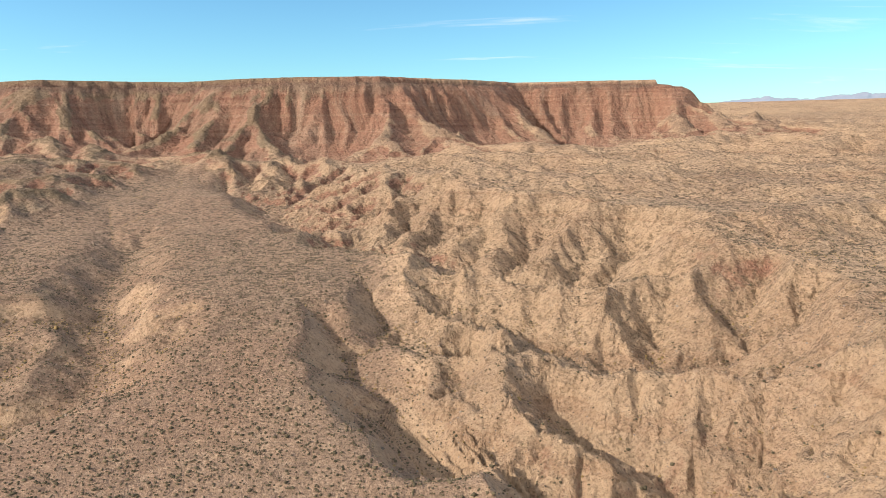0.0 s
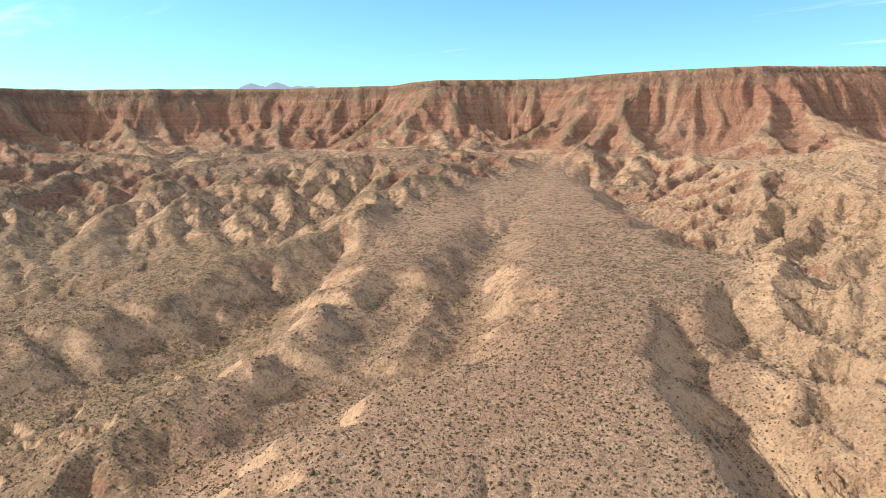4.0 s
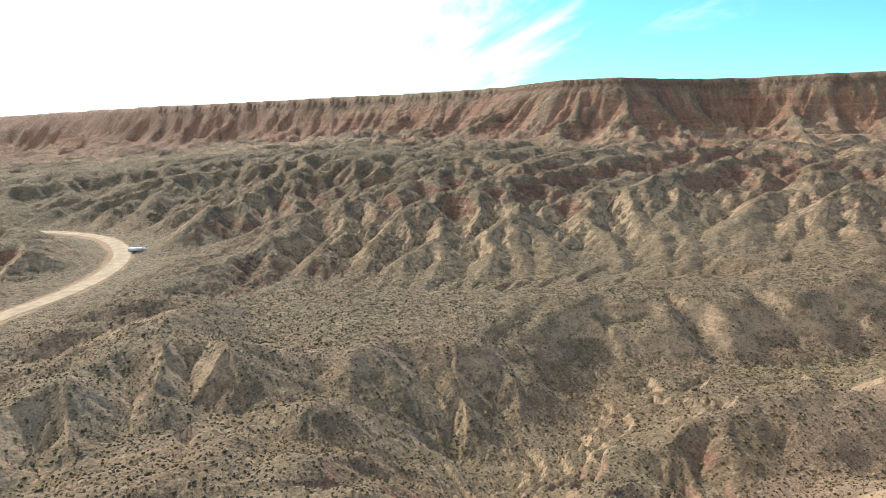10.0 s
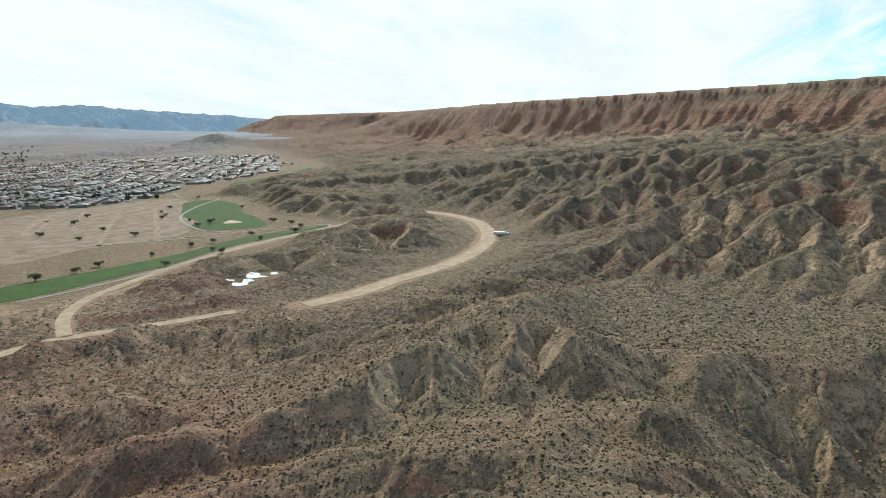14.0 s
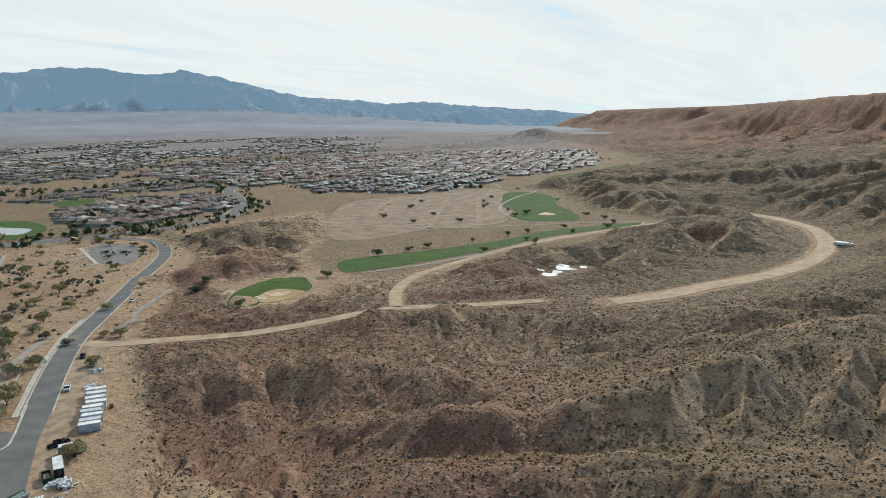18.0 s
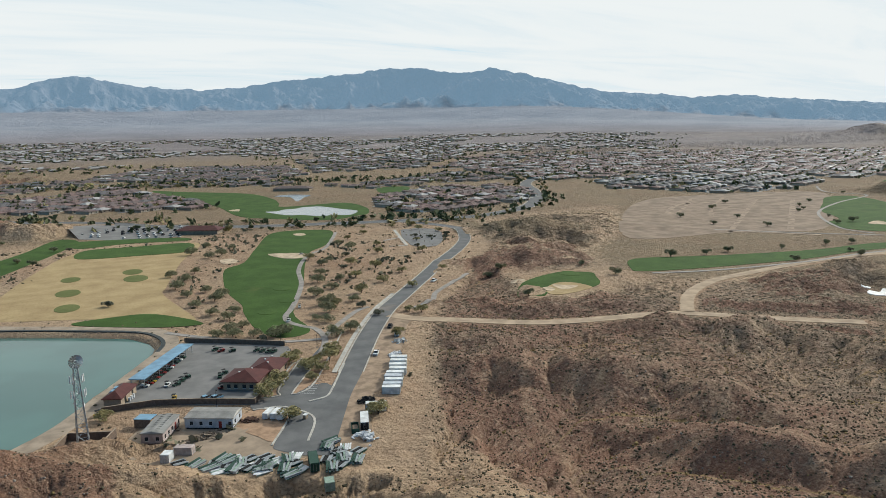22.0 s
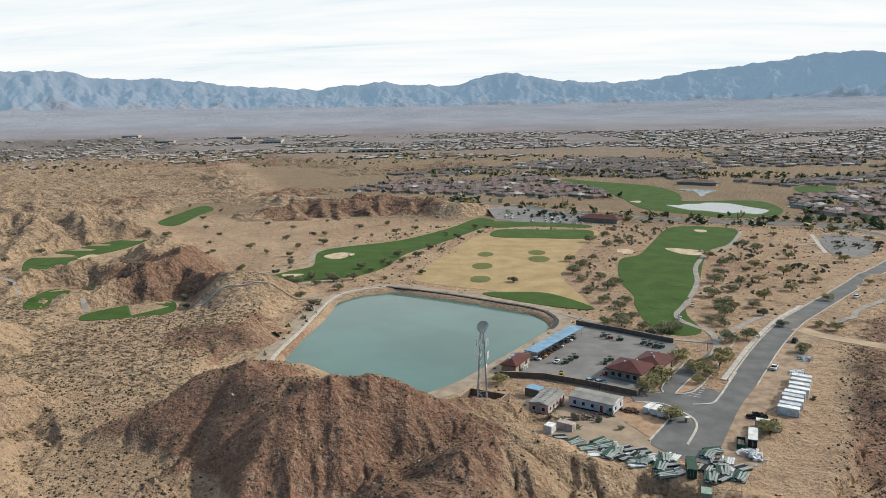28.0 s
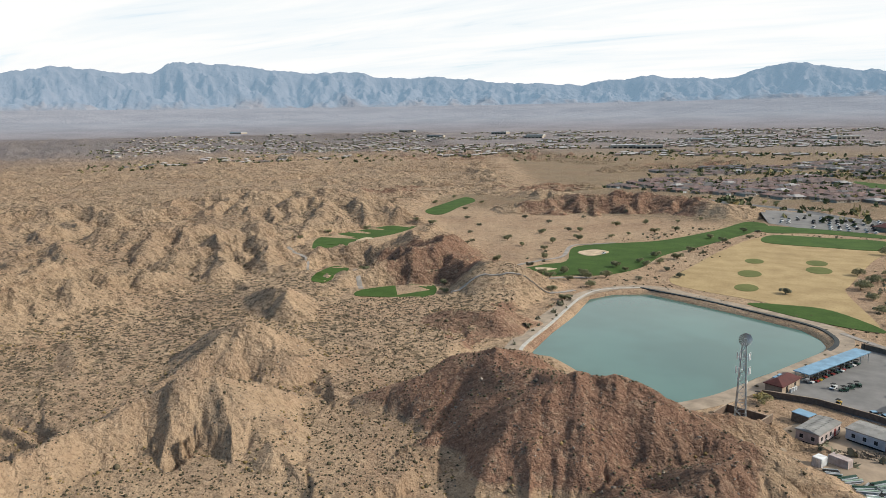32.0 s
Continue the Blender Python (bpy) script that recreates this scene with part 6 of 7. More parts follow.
    part("cabinet", box(bmesh.new(), (3.4, 1.5, 0.9), (2.0, 1.2, 1.8)), M_WHITE, t, "white equipment cabinet")
    return at(t, 12.5, -215.5, 20)


mast()


# ---- containers, stacks and vehicles ----
def container(n, wall, label, open_end=False):
    t = thing("storage_container", label, "container", "storage containers")
    part("body", box(bmesh.new(), (0, 0, 1.35), (n, 2.44, 2.5)), wall, t)
    for y in (-1.24, 1.24):
        for k in range(int(n / 0.62)):
            part("rib", box(bmesh.new(), (-n / 2 + 0.35 + 0.62 * k, y, 1.35), (0.26, 0.07, 2.2)), wall, t)
    for x in (-n / 2, n / 2):
        for y in (-1.2, 1.2):
            part("corner_post", box(bmesh.new(), (x, y, 1.35), (0.16, 0.16, 2.62)), M_STEEL, t)
    # an open end gets dark panels that paint in its shaded inside
    part("door", box(bmesh.new(), (n / 2 + 0.04, -0.6, 1.3), (0.08, 1.15, 2.3)), M_DARK if open_end else wall, t)
    part("door", box(bmesh.new(), (n / 2 + 0.04, 0.6, 1.3), (0.08, 1.15, 2.3)), M_DARK if open_end else wall, t)
    for y in (-0.35, 0.35):
        part("lock_rod", tube(bmesh.new(), (n / 2 + 0.11, y, 0.3), (n / 2 + 0.11, y, 2.3), 0.03, 0.03, 5), M_STEEL, t)
    return t


white_box = container(6.1, M_WHITE, "white steel storage container in a row by the road")
blue_box = container(6.1, M_PALE, "pale blue steel storage container in a row by the road")
row = [(-93.5, -240), (-91.5, -236), (-90.0, -232), (-87.5, -228.5), (-84.5, -222), (-81.0, -215.5)]
at(white_box, -95.0, -243.5, 152)
for x, y in row:
    copy_thing(white_box, pose(x, y, 0.1, 0, 0, 152 + (x * 7) % 5 - 2))
at(blue_box, -85.5, -225, 152)
copy_thing(blue_box, pose(-82.5, -218.5, 0.1, 0, 0, 154))
at(container(6.6, M_WHITE, "white container beside a green bush"), -71.5, -204.5, 158)
at(container(8.5, M_WHITE, "white trailer box with its dark end open", True), -64.5, -195.5, 72)
at(container(7.5, M_GREENPAINT, "dark green storage container among the stacks"), -43.5, -176.5, 80)
at(container(3.4, M_GREENPALE, "small green hut with a pale roof"), -45.0, -167.0, 80)
at(container(5.0, M_PINK, "weathered beige storage box"), -13.0, -199.5, 150)
at(container(3.0, M_WHITE, "small white storage box"), -8.2, -197.0, 60)


def skip_bin():
    t = thing("dumpster", "open dark green steel dumpster", "dumpster")
    for x, y, w, d in ((0, -1.1, 5, 0.12), (0, 1.1, 5, 0.12), (-2.45, 0, 0.12, 2.1), (2.45, 0, 0.12, 2.1)):
        part("side", box(bmesh.new(), (x, y, 0.9), (w, d, 1.6)), M_GREENPAINT, t)
    part("floor_plate", box(bmesh.new(), (0, 0, 0.15), (4.9, 2.1, 0.12)), M_GREENPAINT, t)
    part("rubbish", box(bmesh.new(), (0, 0, 0.7), (4.6, 1.9, 1.0), 0, 0.8), M_WOOD, t)
    return t


at(skip_bin(), -60.5, -192.5, 75)


def heap(seed, w, d, h, material, name, label, n=60):
    """A tumbled heap with an uneven outline."""
    rng = random.Random(seed)
    bm = bmesh.new()
    for _ in range(n):
        x, y = rng.gauss(0, w / 4), rng.gauss(0, d / 4)
        z = max(0.1, h * (1 - abs(x) / w - abs(y) / d) * rng.uniform(0.3, 1))
        q = Euler((rng.uniform(-0.5, 0.5), rng.uniform(-0.5, 0.5), rng.uniform(0, 3.1))).to_matrix().to_4x4()
        v0 = len(bm.verts)
        box(bm, (0, 0, 0), (rng.uniform(0.4, 1.8), rng.uniform(0.3, 0.9), rng.uniform(0.15, 0.7)))
        bm.verts.ensure_lookup_table()
        bmesh.ops.transform(bm, matrix=Matrix.Translation((x, y, z)) @ q, verts=bm.verts[v0:])
    return tagged(part(name, bm, material, None), label, "heap", kind="stuff")


at(heap(3, 6, 7, 1.6, M_TARP, "plastic_sheet_heap", "heap of crumpled white plastic sheeting"), -61.5, -186.5)
at(heap(4, 11, 5, 1.0, M_WOOD, "scrap_heap", "dark scrap heap beside the portable office", 110), -19, -208.5, 20)
at(heap(5, 5, 5, 1.4, M_RUBBER, "tyre_heap", "black heap of tyres and liners", 50), -71.5, -212.5)
at(heap(6, 5, 4, 1.1, plain("rusted_scrap", (0.105, 0.060, 0.045), 0.8), "scrap_heap", "rusty red scrap pile by the wall", 40), -33.5, -214.5)
at(heap(7, 7, 5, 0.9, M_TARP, "pipe_heap", "heap of white pipes and fittings", 60), -97.0, -252.0, 30)
at(heap(8, 6, 4, 0.8, M_STEEL, "pipe_heap", "heap of grey pipes and fittings", 50), -105.0, -268.0, 30)


def board_stack(rng, boards, n, materials, label):
    """Long boards stacked askew."""
    t = thing("board_stack", label, "stack", "stacked bleacher boards")
    for k in range(boards):
        layer, slot = divmod(k, 5)
        bm = box(bmesh.new(), (rng.uniform(-0.3, 0.3), -1.3 + slot * 0.64 + rng.uniform(-0.1, 0.1), 0.15 + layer * 0.24), (n * rng.uniform(0.8, 1), 0.5, 0.16), rng.uniform(-0.10, 0.10))
        part("board", bm, rng.choice(materials), t)
    return t


rng = random.Random(12)
stacks = [board_stack(rng, 20, 5.5, [M_GREENPALE, M_GREENPAINT, M_STEEL, M_TARP], "askew stack of green and white bleacher boards"),
          board_stack(rng, 15, 4.0, [M_GREENPAINT, M_STEEL, M_RUBBER], "askew stack of dark green bleacher boards"),
          board_stack(rng, 10, 4.5, [M_TARP, M_GREENPALE], "low stack of pale bleacher boards")]
spots = [(-18, -187, 20), (-22, -187, 70), (-25, -190, 15), (-24, -184, 60), (-29, -188, 25), (-28, -183, 30), (-32, -181, 75), (-33, -187, 20), (-36, -183, 28), (-36, -178, 70), (-39, -180, 15), (-40, -176, 35),
         (-50, -186, 60), (-51.5, -182, 65), (-53, -178, 55), (-55, -174, 60), (-50, -173, 40), (-54.5, -183, 70), (-15, -191, 40), (-11, -193, 10), (-40.5, -184, 60), (-22, -191.5, 40), (-57, -179, 30), (-20, -184, 10), (-26, -186.5, 80), (-31, -184.5, 50), (-34.5, -183.5, 10), (-38, -183, 80), (-19.5, -189.5, 65), (-30, -179, 10), (-37, -174.5, 20), (-47.5, -178, 60), (-51, -177, 20), (-47.5, -173, 75)]
for k, s in enumerate(stacks):
    at(s, *spots[k])
for k, (x, y, a) in enumerate(spots[3:]):
    copy_thing(stacks[k % 3], pose(x, y, float(ground_at(x, y)), 0, 0, a))
for k in range(16):
    x, y = (rng.uniform(-41, -20), 0) if k < 11 else (rng.uniform(-56, -51), rng.uniform(-192, -172))
    y = y or -179 + (x + 40) * -0.48 + rng.uniform(-3, 4)
    copy_thing(stacks[(k * 2) % 3], pose(x, y, float(ground_at(x, y)), 0, 0, rng.uniform(0, 90)))


def wheels(t, places, r, w):
    for x, y in places:
        tyre = part("wheel", tube(bmesh.new(), (x, y - w / 2, r), (x, y + w / 2, r), r, r, 10), M_RUBBER, t)
        part("rim", tube(bmesh.new(), (x, y - w / 2 - 0.02, r), (x, y + w / 2 + 0.02, r), r * 0.55, r * 0.55, 8), M_STEEL, tyre)


def car(paint_m, label, pickup=False, category="car", group="parked cars"):
    t = thing("pickup_truck" if pickup else "parked_car", label, category, group)
    n = 5.4 if pickup else 4.6
    part("body", box(bmesh.new(), (0, 0, 0.72), (n, 1.9, 0.66), 0, 0.96), paint_m, t)
    x = 0.35 if pickup else -0.2
    part("cabin", box(bmesh.new(), (x, 0, 1.35), (2.1 if pickup else 2.6, 1.72, 0.68), 0, 0.80), M_GLASS, t)
    part("roof", box(bmesh.new(), (x, 0, 1.70), (1.6 if pickup else 2.0, 1.4, 0.08)), paint_m, t)
    if pickup:
        part("bed", box(bmesh.new(), (-1.75, 0, 1.08), (1.7, 1.5, 0.08)), M_DARK, t)
    wheels(t, [(s * n * 0.31, q) for s in (-1, 1) for q in (-0.85, 0.85)], 0.34, 0.24)
    for y in (-0.65, 0.65):
        part("headlight", box(bmesh.new(), (n / 2 - 0.02, y, 0.82), (0.08, 0.35, 0.16)), M_WHITE, t)
    return t


def utility_cart(paint_m, label):
    t = thing("utility_cart", label, "cart", "yard vehicles")
    part("chassis", box(bmesh.new(), (0, 0, 0.55), (2.8, 1.3, 0.4)), paint_m, t)
    part("seat", box(bmesh.new(), (0.1, 0, 0.95), (0.6, 1.2, 0.4)), M_RUBBER, t)
    part("cargo_bed", box(bmesh.new(), (-0.9, 0, 0.95), (1.0, 1.3, 0.35), 0, 1.1), paint_m, t)
    part("roof", box(bmesh.new(), (0.2, 0, 1.95), (1.6, 1.25, 0.07)), M_RUBBER, t)
    for x in (-0.5, 0.9):
        for y in (-0.55, 0.55):
            part("post", tube(bmesh.new(), (x, y, 0.7), (x, y, 1.95), 0.03, 0.03, 4), M_STEEL, t)
    wheels(t, [(x, y) for x in (-0.9, 0.95) for y in (-0.6, 0.6)], 0.32, 0.25)
    return t


green_cart = utility_cart(M_GREENPAINT, "dark green utility cart parked in the yard")
red_cart = utility_cart(M_REDPAINT, "red utility cart parked under the canopy")
white_cart = utility_cart(M_WHITE, "white golf cart with a dark roof")
yellow_cart = utility_cart(M_YELLOW, "yellow loader parked by the wall")
at(green_cart, -16, -258, 30)
at(red_cart, -7.5, -264, 150)
at(white_cart, -13, -259, 60)
at(yellow_cart, -14, -244.5, 70)
for q, places in ((green_cart, [(-18, -261, 40), (-20, -264, 20), (-9, -267, 140), (-11, -271, 150), (-14, -276, 150), (-18, -284, 155), (-21, -289, 150), (-33, -262, 30), (-31, -259, 80), (-40, -288, 10), (-34, -293, 30),
                                (-51, -282, 40), (-53, -280, 40), (-55, -279, 40), (-49, -284, 40)]),
                  (red_cart, [(-12.5, -273.5, 150), (-16, -280, 150), (-36, -290, 20), (-10, -269, 150), (-30, -247, 10)]),
                  (white_cart, [(-71, -322, 60), (-82, -345, 80), (-15.5, -278.5, 150), (-19.5, -286.5, 150), (-6, -262, 150), (-120, -492, 10), (118, -470, 40)]),
                  (yellow_cart, [(9, -241, 20), (-8.5, -265.5, 150)])):
    for x, y, a in places:
        copy_thing(q, pose(x, y, float(ground_at(x, y)) + 0.1, 0, 0, a))

white_truck = car(M_WHITE, "white pickup truck parked beside the road", True, "truck")
at(white_truck, -90.5, -256.5, 62)
blue_truck = car(M_BLUE, "light blue pickup truck by the yard wall", True, "truck")
at(blue_truck, -23.5, -239, 28)
copy_thing(blue_truck, pose(-26.5, -237.5, 0.12, 0, 0, 28))
copy_thing(white_truck, pose(-166, -366, 0.12, 0, 0, 40))
silver_car = car(M_STEEL, "silver car parked on the asphalt")
dark_car = car(M_RUBBER, "dark car parked on the asphalt")
white_car = car(M_WHITE, "white car parked on the asphalt")
at(dark_car, -109, -289, 60)
at(silver_car, -107, -276, 70)
at(white_car, -31, -690, 70)
rng = random.Random(5)
lawn("club_parking", [(30, -735), (-20, -722), (-66, -700), (-60, -640), (-26, -630), (25, -660)], M_LOT, "asphalt car park of the golf club", "paving", 0.08, n=2)
for r in range(6):
    for k in range(14):
        if rng.random() < 0.68:
            u, v = k / 13, r / 5
            x, y = 22 - 80 * u + rng.uniform(-0.6, 0.6), -655 - 62 * v + 30 * u * (1 - v) + 24 * u * v
            if not (r == 0 and k == 0):
                copy_thing(rng.choice((white_car, silver_car, dark_car)), pose(x, y, float(ground_at(x, y)) + 0.1, 0, 0, 70 + rng.choice((0, 180))))

vans = thing("box_trailer", "white enclosed trailer parked on the dirt", "trailer", "white trailers")
part("body", box(bmesh.new(), (0, 0, 1.35), (5.2, 1.9, 1.7), 0, 0.97), M_WHITE, vans)
part("tongue", box(bmesh.new(), (3.0, 0, 0.5), (1.2, 0.15, 0.12)), M_STEEL, vans)
wheels(vans, [(-0.5, -0.95), (-0.5, 0.95)], 0.35, 0.22)
at(vans, -39.5, -215, 52)
copy_thing(vans, pose(-41.5, -213.5, 0.1, 0, 0, 54))
copy_thing(vans, pose(-43.3, -212, 0.1, 0, 0, 52))

tanker = thing("tank_truck", "white tank truck parked at the bend of the dirt road", "truck")
part("tank", tube(bmesh.new(), (-4.6, 0, 2.1), (2.6, 0, 2.1), 1.25, 1.25, 14), M_WHITE, tanker, "long white tank")
part("frame", box(bmesh.new(), (-0.8, 0, 0.9), (9.8, 1.2, 0.3)), M_DARK, tanker)
part("cab", box(bmesh.new(), (4.3, 0, 1.7), (2.0, 2.3, 2.2), 0, 0.9), M_PALE, tanker)
part("windscreen", box(bmesh.new(), (5.25, 0, 2.2), (0.12, 1.8, 0.8)), M_GLASS, tanker)
wheels(tanker, [(x, y) for x in (-3.8, -2.6, 3.9) for y in (-1.1, 1.1)], 0.5, 0.35)
at(tanker, -549, -112, 96)
tanker_box = container(9.0, M_WHITE, "white trailer box parked at the bend of the dirt road")
at(tanker_box, -556, -116, 92)


def pole(h, label):
    t = thing("street_lamp", label, "lamp", "street lamps")
    part("post", tube(bmesh.new(), (0, 0, 0), (0, 0, h), 0.09, 0.06), M_DARK, t)
    part("arm", tube(bmesh.new(), (0, 0, h), (0.9, 0, h + 0.1), 0.04), M_DARK, t)
    part("lamp_head", box(bmesh.new(), (1.0, 0, h + 0.08), (0.6, 0.3, 0.14)), M_DARK, t)
    part("footing", tube(bmesh.new(), (0, 0, 0), (0, 0, 0.5), 0.25, 0.25, 8), M_CONCRETE, t)
    return t


lamp = pole(6.0, "dark slender lamp post in the yard")
at(lamp, -26, -231, 100)
for x, y in ((-24, -299), (-58, -262), (-72, -276), (-52, -244), (-47, -236), (-60, -289)):
    copy_thing(lamp, pose(x, y, float(ground_at(x, y)), 0, 0, x * 37 % 360))

kiosk = thing("utility_box", "small tan utility box on a pad", "utility box")
part("case", box(bmesh.new(), (0, 0, 0.8), (1.4, 1.0, 1.4)), M_STUCCO, kiosk)
part("lid", box(bmesh.new(), (0, 0, 1.55), (1.6, 1.2, 0.12)), M_WHITE, kiosk)
part("pad", box(bmesh.new(), (0, 0, 0.06), (2.2, 1.8, 0.12)), M_CONCRETE, kiosk)
at(kiosk, -49.5, -208, 40)
copy_thing(kiosk, pose(-93, -300, 0, 0, 0, 20))
for line in ([(-53, -251), (-59, -262), (-66, -264)], [(-43, -233), (-48, -242), (-52, -250)], [(-54, -221), (-60, -222), (-64, -228), (-70, -240), (-76, -252)], [(-39, -222), (-48, -217), (-52, -207), (-46, -192)]):
    strip("kerb", line, 0.35, M_CONCRETE, "pale concrete kerb round the car park", "kerb", 0.28)
for k in range(7):
    strip("parking_line", [(-57.5 - 0.9 * k, -227.0 - 1.9 * k), (-53.0 - 0.9 * k, -229.4 - 1.9 * k)], 0.07, M_WHITE, "white painted parking line", "marking", 0.145, deep=0.05, n=1)


# ---- the town ----
def tile_material(name, colour):
    q = Mat(name)
    w = q.n.new("ShaderNodeTexWave")
    w.inputs["Scale"].default_value, w.inputs["Distortion"].default_value = 1.4, 1.0
    q.l.new(q.pos, w.inputs["Vector"])
    c = q.mix(q.step(q.noise(2.5, 4.0), 0.3, 0.7), tuple(0.8 * k for k in colour), colour)
    c = q.mix(q.math("MULTIPLY", q.random(), 0.5), c, tuple(0.55 * k for k in colour))
    q.bump(w.outputs["Fac"], 0.05)
    return q.done(c, 0.55)


# pale tiles are a roof colour, lightened further to carry sunlit glare far off
M_TILES = [tile_material("brown_roof_tiles", (0.175, 0.122, 0.108)), tile_material("grey_roof_tiles", (0.135, 0.126, 0.124)), tile_material("red_brown_roof_tiles", (0.215, 0.132, 0.112)),
           tile_material("pale_roof_tiles", (0.46, 0.43, 0.40))]
M_HOUSE = [plain("cream_stucco", (0.40, 0.345, 0.275), 0.9, size=3.0), plain("sand_stucco", (0.32, 0.255, 0.19), 0.9, size=3.0)]


def house(w, d, tiles, walls, label):
    t = thing("house", label, "house", "houses of the town")
    part("wall", box(bmesh.new(), (0, 0, 1.5), (w, d, 3.0)), walls, t)
    part("garage_wall", box(bmesh.new(), (w * 0.22, -d / 2 - 2.4, 1.4), (w * 0.45, 5.0, 2.8)), walls, t)
    part("roof", hip(bmesh.new(), w, d, 3.0, 2.0, 0.6, abs(w - d) + 2.0), tiles, t)
    bm = hip(bmesh.new(), w * 0.45, 6.4, 2.85, 1.4, 0.5, 0.6)
    bmesh.ops.translate(bm, verts=bm.verts, vec=(w * 0.22, -d / 2 - 1.9, 0))
    part("garage_roof", bm, tiles, t)
    part("garage_door", box(bmesh.new(), (w * 0.22, -d / 2 - 4.95, 1.15), (w * 0.34, 0.12, 2.2)), M_WHITE, t)
    for x, y, a in ((-w * 0.28, -d / 2 - 0.03, 0), (w * 0.25, d / 2 + 0.03, 0), (-w * 0.25, d / 2 + 0.03, 0)):
        part("window", box(bmesh.new(), (x, y, 1.5), (1.7, 0.12, 1.2), a), M_GLASS, t)
    part("driveway", box(bmesh.new(), (w * 0.22, -d / 2 - 7.4, 0.08), (w * 0.36, 5.0, 0.12)), M_CONCRETE, t)
    return t


HOUSES = [house(13, 15, M_TILES[0], M_HOUSE[0], "single-storey stucco house with a brown tiled hip roof"), house(12, 14, M_TILES[2], M_HOUSE[1], "single-storey stucco house with a red-brown tiled roof"),
          house(14, 13, M_TILES[1], M_HOUSE[0], "single-storey stucco house with a grey tiled roof"), house(12, 16, M_TILES[3], M_HOUSE[1], "single-storey stucco house with a pale tiled roof")]
SIMPLE = {}


def simple_house(kind, x, y, turn):
    SIMPLE.setdefault(kind, []).append((x, y, turn))


used = set()


def cluster(poly, turn, weights, detailed, lot=16.5, row=46.0, seed=1, keep=0.84):
    """Rows of houses back to back along parallel streets, inside an outline."""
    rng = random.Random(seed)
    a = radians(turn)
    ux, uy = math.cos(a), math.sin(a)
    us = [p[0] * ux + p[1] * uy for p in poly]
    vs = [-p[0] * uy + p[1] * ux for p in poly]
    v = min(vs) + row / 2
    while v < max(vs):
        run = []
        u = min(us)
        while u < max(us):
            wob = 7 * math.sin(u / 60 + v / 90)
            for side in (-1, 1):
                vv = v + wob + side * (row / 2 - 8.5)
                x, y = u * ux - vv * uy, u * uy + vv * ux
                if inside(np.array([x]), np.array([y]), poly)[0] and rng.random() < keep and math.sin(u / 37 + v / 53) > -0.93:
                    kind = rng.choices(range(4), weights)[0]
                    face = turn + (180 if side < 0 else 0) + rng.uniform(-6, 6)
                    if detailed:
                        m = pose(x, y, float(ground_at(x, y)), 0, 0, face)
                        if kind in used:
                            copy_thing(HOUSES[kind], m)
                        else:
                            used.add(kind)
                            HOUSES[kind].matrix_basis = m
                    else:
                        simple_house(kind, x, y, face)
            sx, sy = u * ux - (v + wob) * uy, u * uy + (v + wob) * ux
            if inside(np.array([sx]), np.array([sy]), poly)[0]:
                run.append((sx, sy))
            u += lot
        if len(run) > 3:
            strip("street", run[::3] + [run[-1]], 3.6, M_ROAD, "asphalt street between the houses", "street", 0.12, n=3)
        v += row


BROWN, GREY = (5, 4, 1, 0.6), (2, 1, 6, 2.0)
cluster([(-273, -800), (-412, -924), (-525, -890), (-490, -770), (-420, -684), (-322, -650), (-280, -668)], 24, BROWN, True, 16, 42, 1)
cluster([(237, -945), (184, -1101), (65, -1067), (-2, -1196), (-105, -885), (-92, -815), (26, -860), (165, -912)], 38, BROWN, True, 16, 42, 2)
cluster([(-610, -771), (-665, -642), (-771, -628), (-900, -664), (-960, -760), (-800, -880), (-680, -900)], 20, GREY, True, 19, 50, 3, 0.9)
cluster([(-960, -740), (-968, -678), (-1268, -696), (-1807, -1041), (-1535, -1353), (-1110, -1495), (-614, -1219), (-600, -930), (-800, -890)], 24, GREY, False, 17, 45, 4)
cluster([(40, -1376), (-106, -1622), (-347, -1500), (-330, -1272), (-251, -1195), (-62, -1260)], 60, BROWN, False, 16, 42, 5)
cluster([(-290, -1030), (-420, -1080), (-560, -1150), (-590, -960), (-450, -985), (-330, -960)], 30, BROWN, False, 20, 50, 6)
cluster([(-560, -1250), (-900, -1600), (-1100, -1560), (-640, -1200)], 30, GREY, False, 18, 48, 7, 0.8)
cluster([(-350, -1300), (-560, -1280), (-820, -1650), (-420, -1700)], 30, BROWN, False, 18, 52, 8, 0.7)
cluster([(180, -1130), (60, -1200), (-30, -1330), (120, -1350), (240, -1220)], 40, BROWN, False, 18, 48, 9, 0.6)
cluster([(-190, -1100), (-250, -1060), (-300, -1180), (-60, -1220), (-20, -1190)], 40, BROWN, False, 20, 50, 10, 0.8)
# the far town thins out across the valley
rng = random.Random(77)
for k in range(4800):
    a, r = radians(rng.uniform(138, 232)), rng.uniform(1650, 3300)
    x, y = -math.sin(a) * r, math.cos(a) * r
    if float(fbm(np.array([x]), np.array([y]), 420, 2, 640)[0]) + (0.12 if 2000 < r < 3000 else -0.12) > -0.08:
        # mostly pale roofs here, with sunlit slopes and haze put into their colour
        simple_house(rng.choices(range(4), (1, 1, 2, 6))[0], x, y, rng.choice((20, 110, 200, 290)) + rng.uniform(-5, 5))


